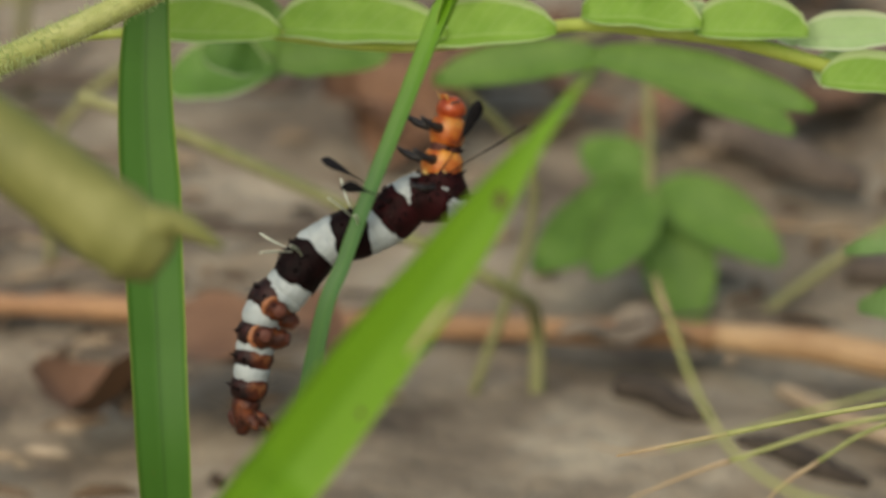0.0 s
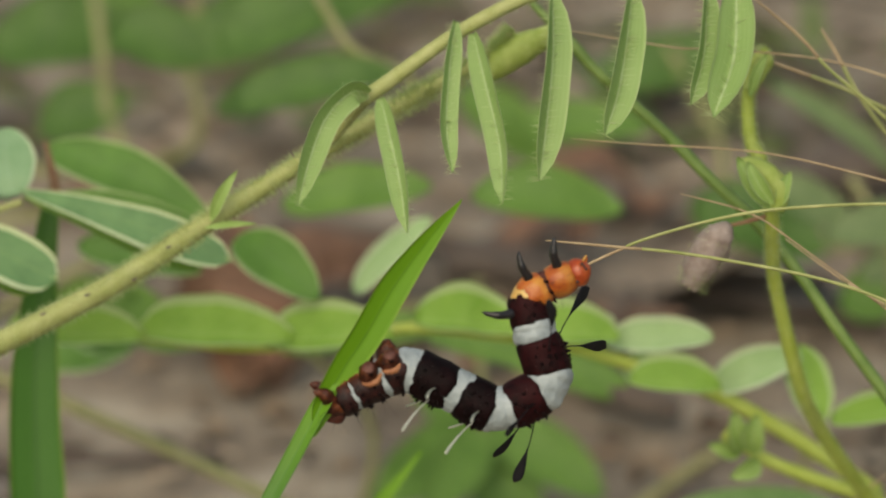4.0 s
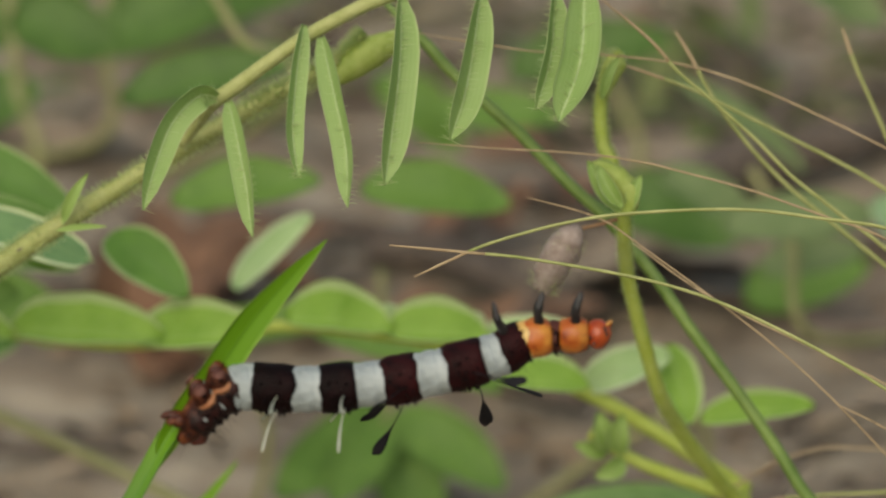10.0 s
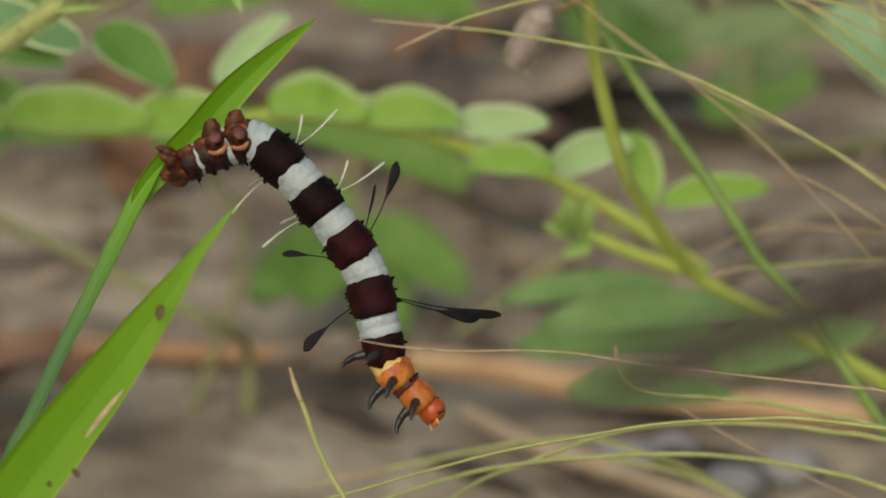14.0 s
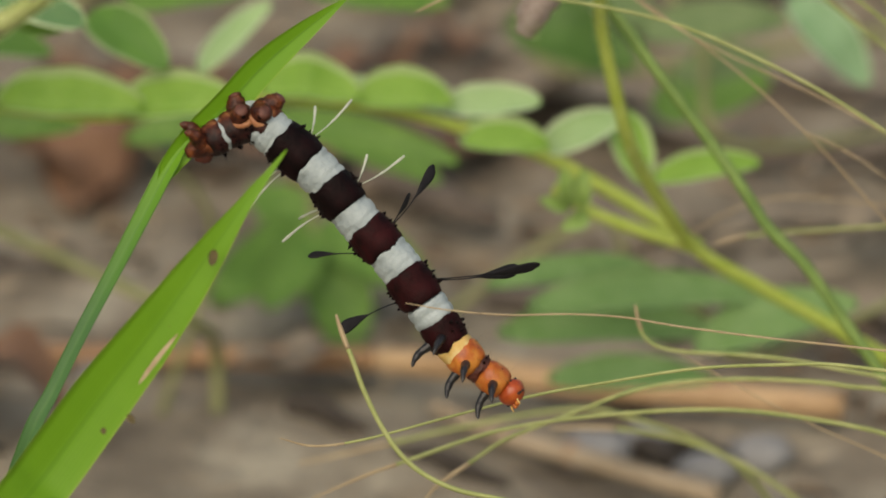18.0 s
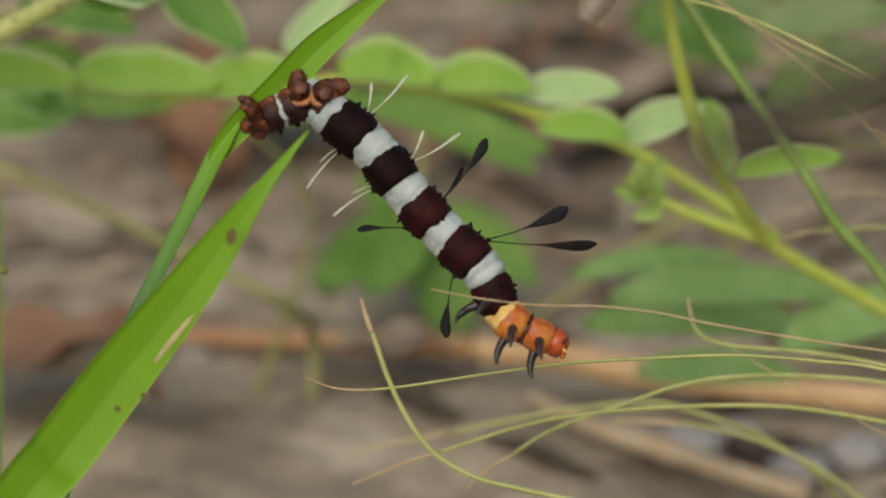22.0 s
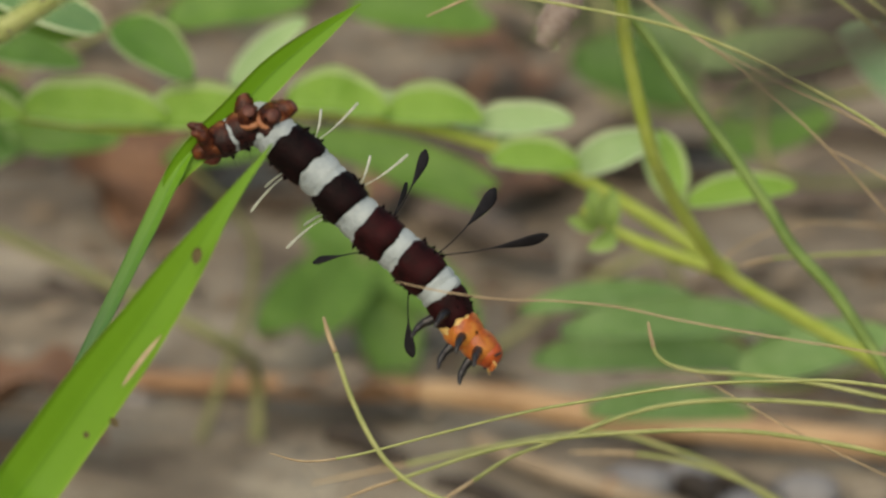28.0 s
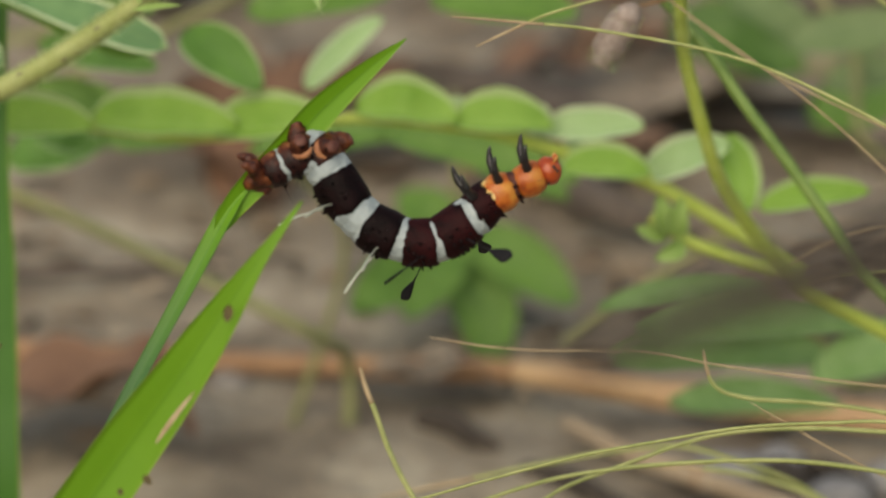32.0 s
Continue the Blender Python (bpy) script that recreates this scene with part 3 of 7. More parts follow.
    # thicker dead branches, added to stand for shaded patches under the leaves
    for k, (a, b, r) in enumerate((((0.0062, 0.3147, 0.0000), (0.0323, 0.2880, 0.0000), 0.004), ((0.0491, 0.4065, 0.0000), (0.1097, 0.4673, 0.0000), 0.006), ((-0.0104, 0.3767, 0.0000), (0.0364, 0.3389, 0.0000), 0.004))):
        a, d = Vector(a), Vector(b) - Vector(a)
        pts = [Vector((0, 0, 0)), d * 0.3 + Vector((0, 0.006, 0.001)), d * 0.65 + Vector((0, -0.005, 0.002)), d]
        ob = part("branch", tube("branch", pts, [r * 0.8, r, r * 0.9, r * 0.5], twig_mat, 9, 6, 0.25, k + 60), m=Matrix.Translation((a.x, a.y, r * 0.7)))
        part("side_stub", tube("side_stub", [pts[1], pts[1] + Vector((r * 1.6, r * 2.4, r)), pts[1] + Vector((r * 3, r * 5, r * 2))], [r * 0.5, r * 0.3], twig_mat, 6, 4, 0.2, k), ob)
        tagged(ob, "dark dead branch added on the soil to stand for a shaded patch", "branch", "dead branches on the soil")
    for k in range(40):
        pebble(rnd.uniform(-0.22, 0.26), rnd.uniform(0.15, 0.8), rnd.uniform(0.002, 0.006), k, stone_mat, "small grey pebble on the soil")
    for k, (x, y, r) in enumerate(((0.0395, 0.1745, 0.006), (0.0478, 0.1795, 0.0045), (0.0565, 0.166, 0.005), (0.0655, 0.172, 0.006))):
        pebble(x, y, r, 50 + k, stone_pale, "pale blue-grey flat stone half sunk in the soil")


litter()


def straw_stalk():
    ob = holder("straw_stalk", (-0.0444, 0.2175, 0.0030), "long dry orange straw stalk lying on the soil", "straw")
    o = ob.location
    part("old_section", tube("old_section", [(-0.1590, 0.2322, 0.0030), (-0.0976, 0.2265, 0.0030), (-0.0444, 0.2180, 0.0030), (0.0069, 0.2131, 0.0030)], [0.0018, 0.002, 0.002], straw_old, 10, 8, 0.1, 1, o), ob, "dull brown older section")
    part("bright_section", tube("bright_section", [(0.0066, 0.2130, 0.0030), (0.0212, 0.2057, 0.0040), (0.0351, 0.1985, 0.0040), (0.0803, 0.1843, 0.0040)], [0.002, 0.0026, 0.0026, 0.0024], straw_mat, 10, 8, 0.06, 2, o), ob, "bright straw-coloured section")


straw_stalk()


def fallen_stalk():
    """A dull tan stalk that lies askew before the straw."""
    pts = [Vector((0.0148, 0.1933, 0.0022)), Vector((0.0266, 0.1767, 0.0026)), Vector((0.0562, 0.1520, 0.0022))]
    ob = holder("straw_stalk", pts[1], "dull tan dry grass stalk lying askew on the soil", "straw")
    part("stem", tube("stem", pts, [0.0012, 0.0016, 0.0018], straw_dull, 9, 8, 0.1, 4, ob.location), ob)
    node = pts[1].lerp(pts[2], 0.3)
    way = (pts[2] - pts[1]).normalized()
    part("node", tube("node", [node - way * 0.001, node, node + way * 0.001], [0.0016, 0.0021, 0.0017], straw_old, 9, 3, 0.1, 5, ob.location), ob, "thicker brown node")


fallen_stalk()


# ---- grass ----
def root_under(pts, dx=0.0, dy=0.0):
    """The stem's course with its foot in the soil."""
    p = Vector(pts[-1])
    return [*pts, Vector((p.x + dx * 0.5, p.y + dy * 0.4, p.z * 0.5)), Vector((p.x + dx, p.y + dy, -0.004))]


def grass_blade(name, pts, widths, mat, label, fold=0.3, twist=(0, 0), face=VIEW, dx=0.0, dy=0.0):
    path = root_under(pts, dx, dy)
    foot = Vector(path[-1])
    ob = holder(name, foot, label, "grass")
    part("blade", blade_mesh("blade", path[::-1], widths, mat, foot, face, fold, twist), ob)
    return ob


broad = grass_blade("tall_grass", [(-0.0564, 0.1043, 0.0980), (-0.0571, 0.1030, 0.0940), (-0.0578, 0.1013, 0.0888), (-0.0583, 0.0994, 0.0829), (-0.0587, 0.0973, 0.0764), (-0.0587, 0.0952, 0.0699), (-0.0584, 0.0931, 0.0634), (-0.0582, 0.0910, 0.0569), (-0.0579, 0.0880, 0.0479), (-0.0575, 0.0840, 0.0355)], [0.004, 0.0052, 0.006, 0.0063, 0.0065, 0.0068, 0.0063, 0.0058, 0.0048, 0.0036, 0.0025, 0.0014], blade_wide, "broad upright green grass blade with fine ribs and a dry tip", 0.25, (10, 0))
part("dry_tip", tube("dry_tip", [(-0.0567, 0.1037, 0.0962), (-0.0564, 0.1044, 0.0982), (-0.0570, 0.1052, 0.1008), (-0.0576, 0.1061, 0.1034)], [0.0008, 0.0006, 0.0002], stem_red, 7, 6, 0.1, 2, broad.location), broad, "withered brown blade tip")
front = grass_blade("tall_grass", [(-0.0095, -0.0132, 0.1068), (-0.0141, -0.0145, 0.1011), (-0.0177, -0.0150, 0.0961), (-0.0228, -0.0157, 0.0892), (-0.0280, -0.0163, 0.0826), (-0.0337, -0.0181, 0.0753), (-0.0396, -0.0219, 0.0685)], [0.0038, 0.005, 0.0058, 0.0063, 0.0064, 0.0062, 0.0055, 0.0043, 0.0028, 0.0013, 0.0002], blade_front, "bright green pointed grass blade with brown spots and a torn edge", 0.22, (20, -8), dx=-0.045, dy=0.01)
# the joint of the bent blade, from which its two pieces are laid out
JOINT = Vector((-0.0219, 0.0009, 0.1019))
BENT = [(-0.0237, -0.0001, 0.0990), (-0.0219, 0.0009, 0.1019), (-0.0192, 0.0018, 0.1047), (-0.0163, 0.0026, 0.1073), (-0.0132, 0.0036, 0.1105), (-0.0106, 0.0044, 0.1127), (-0.0072, 0.0052, 0.1153), (-0.0039, 0.0060, 0.1176)]
SHEATH = [(-0.0200, 0.0013, 0.1039), (-0.0220, 0.0007, 0.1018), (-0.0252, -0.0009, 0.0965), (-0.0285, -0.0027, 0.0910), (-0.0318, -0.0045, 0.0856), (-0.0349, -0.0062, 0.0801), (-0.0379, -0.0080, 0.0747), (-0.0439, -0.0070, 0.0567), (-0.0499, -0.0050, 0.0297), (-0.0539, -0.0020, -0.0103)]
perch = holder("tall_grass", SHEATH[-1], "narrow bent green grass blade on which the caterpillar clings", "grass")
perch_blade = part("blade", blade_mesh("blade", BENT, [0.0003, 0.002, 0.0026, 0.003, 0.0032, 0.0033, 0.0032, 0.0028, 0.0021, 0.0012, 0.0001], blade_perch, JOINT, VIEW, 0.3, (0, 0)), perch)
perch_sheath = part("sheath", blade_mesh("sheath", SHEATH, [0.0002, 0.002, 0.0019, 0.0017, 0.0016, 0.0016, 0.0018, 0.002, 0.0024, 0.0028], sheath_mat, JOINT, VIEW, 0.45, (25, 15)), perch, "bluish-green leaf sheath")


def blade_marks():
    """Brown spots and a torn pale edge on the front blade."""
    for a, b, w in (((-0.0167, -0.0171, 0.0979), (-0.0170, -0.0176, 0.0964), 0.0012), ((-0.0254, -0.0220, 0.0827), (-0.0247, -0.0223, 0.0819), 0.0009), ((-0.0279, -0.0215, 0.0812), (-0.0277, -0.0217, 0.0806), 0.0007)):
        me = leaf_mesh("spot", a, b, w * 0.8, spot_mat, VIEW, 0.0, 0.0, 5, 0.5, off=front.location, thick=0.00004)
        part("spot", me, front, "brown dead spot")
    me = leaf_mesh("torn_edge", (-0.0243, -0.0202, 0.0852), (-0.0204, -0.0187, 0.0898), 0.0005, stem_dry, VIEW, 0.0, 0.05, 8, 0.6, off=front.location, thick=0.00006)
    part("torn_edge", me, front, "pale torn edge")


blade_marks()


def stalk(pts, r0, r1, mat, label, foot=None, seg=6, name="grass_stalk"):
    """A stalk from its dry tip down to its foot in the soil."""
    pts = [Vector(p) for p in pts]
    if foot is not None:
        # an even bend from the last point down to the foot
        a, c = pts[-1], Vector(foot)
        b = a + (a - pts[-2]).normalized() * ((c - a).length * 0.45)
        pts += [a * (1 - s) ** 2 + b * (2 * s * (1 - s)) + c * s * s for s in (0.17, 0.34, 0.5, 0.66, 0.83, 1.0)]
    path = smooth_path(pts, 6)
    ob = holder(name, pts[-1], label, "grass stalk", "thin grass stalks")
    o, n = ob.location, len(path)
    cut = max(4, n // 9)
    rc = r0 + (r1 - r0) * cut / n
    part("tip", mesh_of("tip", [v - o for v in tube_data(path[:cut + 1], [r0 * 0.5, r0, rc], seg, 0.08, 3)[0]], tube_data(path[:cut + 1], [1, 1], seg)[1], mat if mat is stem_culm else stem_dry), ob, "" if mat in (stem_dry, stem_culm) else "dry brown tip")
    part("stem", mesh_of("stem", [v - o for v in tube_data(path[cut:], [rc, (rc + r1) / 2, r1], seg, 0.08, 3)[0]], tube_data(path[cut:], [1, 1], seg)[1], mat), ob)
    return ob


GREEN_STALK, DRY_STALK = "thin arching yellow-green grass stalk", "thin dry brown grass stalk"
stalk([(0.0010, 0.0833, 0.1268), (0.0062, 0.0816, 0.1218), (0.0101, 0.0803, 0.1178), (0.0170, 0.0784, 0.1119), (0.0225, 0.0767, 0.1066), (0.0271, 0.0754, 0.1025), (0.0323, 0.0735, 0.0966), (0.0368, 0.0714, 0.0904), (0.0421, 0.0692, 0.0836), (0.0466, 0.0672, 0.0774), (0.0499, 0.0656, 0.0725), (0.0544, 0.0641, 0.0680), (0.0592, 0.0620, 0.0613), (0.0641, 0.0598, 0.0545), (0.0689, 0.0576, 0.0478)], 0.00068, 0.0008, stem_culm, "straight green grass culm crossing the stems", (0.13, 0.03, -0.004), 8)
stalk([(0.0029, 0.0448, 0.1091), (0.0107, 0.0446, 0.1084), (0.0185, 0.0444, 0.1076), (0.0323, 0.0435, 0.1051), (0.0425, 0.0423, 0.1014), (0.0555, 0.0401, 0.0946), (0.0693, 0.0370, 0.0849)], 0.00018, 0.0003, stem_thin, GREEN_STALK, (0.12, 0.05, -0.004))
stalk([(0.0056, 0.0438, 0.1059), (0.0095, 0.0444, 0.1076), (0.0137, 0.0449, 0.1093), (0.0215, 0.0456, 0.1113), (0.0287, 0.0459, 0.1123), (0.0395, 0.0460, 0.1127), (0.0478, 0.0457, 0.1119), (0.0586, 0.0451, 0.1099), (0.0753, 0.0425, 0.1020)], 0.00018, 0.00028, stem_thin, GREEN_STALK, (0.14, 0.06, -0.004))
stalk([(0.0058, 0.0589, 0.1164), (0.0138, 0.0587, 0.1158), (0.0218, 0.0585, 0.1154), (0.0267, 0.0584, 0.1149), (0.0310, 0.0581, 0.1142), (0.0360, 0.0578, 0.1130), (0.0415, 0.0573, 0.1116), (0.0464, 0.0568, 0.1100), (0.0514, 0.0562, 0.1083), (0.0563, 0.0557, 0.1066)], 0.0001, 0.00019, stem_dry, DRY_STALK, (0.15, 0.05, -0.004))
stalk([(0.0257, 0.0696, 0.1301), (0.0313, 0.0682, 0.1256), (0.0344, 0.0671, 0.1223), (0.0376, 0.0662, 0.1197), (0.0401, 0.0655, 0.1176), (0.0432, 0.0647, 0.1149), (0.0469, 0.0635, 0.1113), (0.0501, 0.0627, 0.1089), (0.0532, 0.0620, 0.1066), (0.0574, 0.0610, 0.1036)], 0.0002, 0.00032, stem_thin, GREEN_STALK, (0.15, 0.05, -0.004))
stalk([(0.0275, 0.0742, 0.1216), (0.0316, 0.0738, 0.1202), (0.0367, 0.0732, 0.1184), (0.0406, 0.0726, 0.1166), (0.0444, 0.0720, 0.1148), (0.0488, 0.0713, 0.1127), (0.0533, 0.0706, 0.1105), (0.0582, 0.0697, 0.1078)], 0.0002, 0.00034, stem_thin, GREEN_STALK, (0.16, 0.05, -0.004))
stalk([(0.0291, 0.0544, 0.1063), (0.0359, 0.0529, 0.1017), (0.0426, 0.0518, 0.0982), (0.0566, 0.0497, 0.0917), (0.0677, 0.0474, 0.0848)], 0.00011, 0.00016, stem_dry, DRY_STALK, (0.14, 0.04, -0.004))
stalk([(0.0177, 0.0560, 0.1110), (0.0251, 0.0553, 0.1090), (0.0303, 0.0543, 0.1058)], 0.0001, 0.00016, stem_dry, DRY_STALK, (0.10, 0.045, -0.004))
stalk([(0.0056, 0.0712, 0.1256), (0.0131, 0.0708, 0.1244), (0.0188, 0.0706, 0.1236), (0.0251, 0.0705, 0.1234), (0.0409, 0.0696, 0.1207), (0.0660, 0.0659, 0.1093)], 0.00011, 0.00016, stem_dry, DRY_STALK, (0.15, 0.06, -0.004))
stalk([(0.0512, 0.0490, 0.0897), (0.0566, 0.0482, 0.0871), (0.0647, 0.0465, 0.0818)], 0.00012, 0.00016, stem_dry, DRY_STALK, (0.13, 0.04, -0.004))
stalk([(0.0347, 0.0782, 0.1240), (0.0366, 0.0772, 0.1210), (0.0385, 0.0761, 0.1176), (0.0408, 0.0750, 0.1143), (0.0440, 0.0738, 0.1106), (0.0478, 0.0726, 0.1070), (0.0529, 0.0713, 0.1030), (0.0585, 0.0699, 0.0987)], 0.00024, 0.00034, stem_thin, GREEN_STALK, (0.16, 0.06, -0.004))
stalk([(0.0540, 0.0821, 0.1234), (0.0549, 0.0813, 0.1209), (0.0559, 0.0805, 0.1184), (0.0575, 0.0794, 0.1150), (0.0590, 0.0783, 0.1117), (0.0617, 0.0763, 0.1055)], 0.00024, 0.00034, stem_thin, GREEN_STALK, (0.15, 0.06, -0.004))
stalk([(0.0059, 0.0296, 0.0522), (0.0078, 0.0302, 0.0540), (0.0111, 0.0308, 0.0561), (0.0149, 0.0316, 0.0584), (0.0188, 0.0321, 0.0599), (0.0226, 0.0325, 0.0612), (0.0284, 0.0331, 0.0632), (0.0329, 0.0335, 0.0642), (0.0381, 0.0336, 0.0647), (0.0445, 0.0336, 0.0647), (0.0509, 0.0335, 0.0643), (0.0553, 0.0333, 0.0637), (0.0600, 0.0331, 0.0631)], 0.00024, 0.00034, stem_thin, GREEN_STALK, (0.12, 0.03, -0.004))
stalk([(-0.0069, 0.0260, 0.0541), (-0.0005, 0.0268, 0.0566), (0.0027, 0.0271, 0.0576), (0.0065, 0.0275, 0.0588), (0.0103, 0.0279, 0.0600), (0.0147, 0.0283, 0.0611), (0.0192, 0.0285, 0.0618), (0.0224, 0.0286, 0.0622), (0.0281, 0.0288, 0.0626), (0.0345, 0.0288, 0.0629), (0.0408, 0.0288, 0.0628), (0.0472, 0.0286, 0.0621), (0.0547, 0.0282, 0.0608), (0.0599, 0.0277, 0.0594)], 0.00024, 0.00034, stem_thin, GREEN_STALK, (0.12, 0.03, -0.004))
stalk([(0.0306, 0.0382, 0.0724), (0.0310, 0.0376, 0.0705), (0.0316, 0.0371, 0.0689), (0.0331, 0.0367, 0.0678), (0.0364, 0.0365, 0.0671), (0.0415, 0.0364, 0.0668), (0.0480, 0.0362, 0.0661), (0.0556, 0.0357, 0.0647), (0.0603, 0.0354, 0.0636)], 0.00024, 0.00034, stem_thin, GREEN_STALK, (0.13, 0.04, -0.004))
awn = stalk([(0.0022, -0.0108, 0.0898), (0.0069, -0.0110, 0.0890), (0.0126, -0.0112, 0.0885), (0.0184, -0.0112, 0.0885), (0.0241, -0.0113, 0.0881), (0.0299, -0.0116, 0.0871), (0.0386, -0.0120, 0.0859), (0.0512, -0.0125, 0.0844), (0.0560, -0.0128, 0.0836)], 0.00009, 0.00015, stem_dry, "fine dry brown awn in front of the caterpillar", (0.11, -0.02, -0.004))
stalk([(-0.0047, -0.0082, 0.0879), (-0.0041, -0.0089, 0.0860), (-0.0032, -0.0096, 0.0838), (-0.0020, -0.0106, 0.0805), (-0.0004, -0.0117, 0.0773), (0.0015, -0.0126, 0.0745), (0.0038, -0.0132, 0.0725), (0.0072, -0.0138, 0.0709), (0.0121, -0.0141, 0.0698), (0.0189, -0.0146, 0.0683)], 0.00028, 0.0003, stem_thin, "twisted yellow-green tendril rising from the soil", (0.04, -0.01, -0.004))
touched = stalk([(-0.0109, 0.0024, 0.0755), (-0.0074, 0.0020, 0.0744), (-0.0021, 0.0021, 0.0745), (0.0072, 0.0025, 0.0759), (0.0160, 0.0029, 0.0771), (0.0247, 0.0031, 0.0777), (0.0335, 0.0032, 0.0781), (0.0423, 0.0030, 0.0776), (0.0492, 0.0028, 0.0768), (0.0627, 0.0017, 0.0734)], 0.00014, 0.0003, stem_thin, "thin arching grass stalk that the caterpillar reaches for", (0.12, 0.0, -0.01))
stalk([(0.0357, 0.0346, 0.0675), (0.0407, 0.0337, 0.0647), (0.0458, 0.0328, 0.0620), (0.0509, 0.0319, 0.0595), (0.0553, 0.0313, 0.0576), (0.0599, 0.0306, 0.0555)], 0.0001, 0.00016, stem_dry, DRY_STALK, (0.11, 0.04, -0.004))
stalk([(0.0239, 0.0722, 0.0443), (0.0303, 0.0722, 0.0442), (0.0353, 0.0720, 0.0437), (0.0403, 0.0717, 0.0426), (0.0452, 0.0711, 0.0409), (0.0495, 0.0704, 0.0388), (0.0544, 0.0694, 0.0356), (0.0594, 0.0681, 0.0317)], 0.0003, 0.0004, stem_thin, GREEN_STALK, (0.08, 0.07, -0.004))
stalk([(0.0441, 0.0735, 0.0679), (0.0482, 0.0738, 0.0689), (0.0563, 0.0740, 0.0694), (0.0722, 0.0741, 0.0698)], 0.00024, 0.00034, stem_thin, GREEN_STALK, (0.15, 0.08, -0.004))
stalk([(0.0404, 0.0921, 0.0603), (0.0461, 0.0934, 0.0644), (0.0519, 0.0942, 0.0668), (0.0582, 0.0944, 0.0674), (0.0748, 0.0938, 0.0657)], 0.00016, 0.0002, stem_dry, DRY_STALK, (0.15, 0.1, -0.004))
stalk([(-0.0080, 0.0747, 0.0391), (0.0022, 0.0753, 0.0411), (0.0112, 0.0759, 0.0429), (0.0212, 0.0764, 0.0446), (0.0291, 0.0766, 0.0452), (0.0350, 0.0762, 0.0438)], 0.0003, 0.0004, stem_thin, GREEN_STALK, (0.06, 0.1, -0.004))


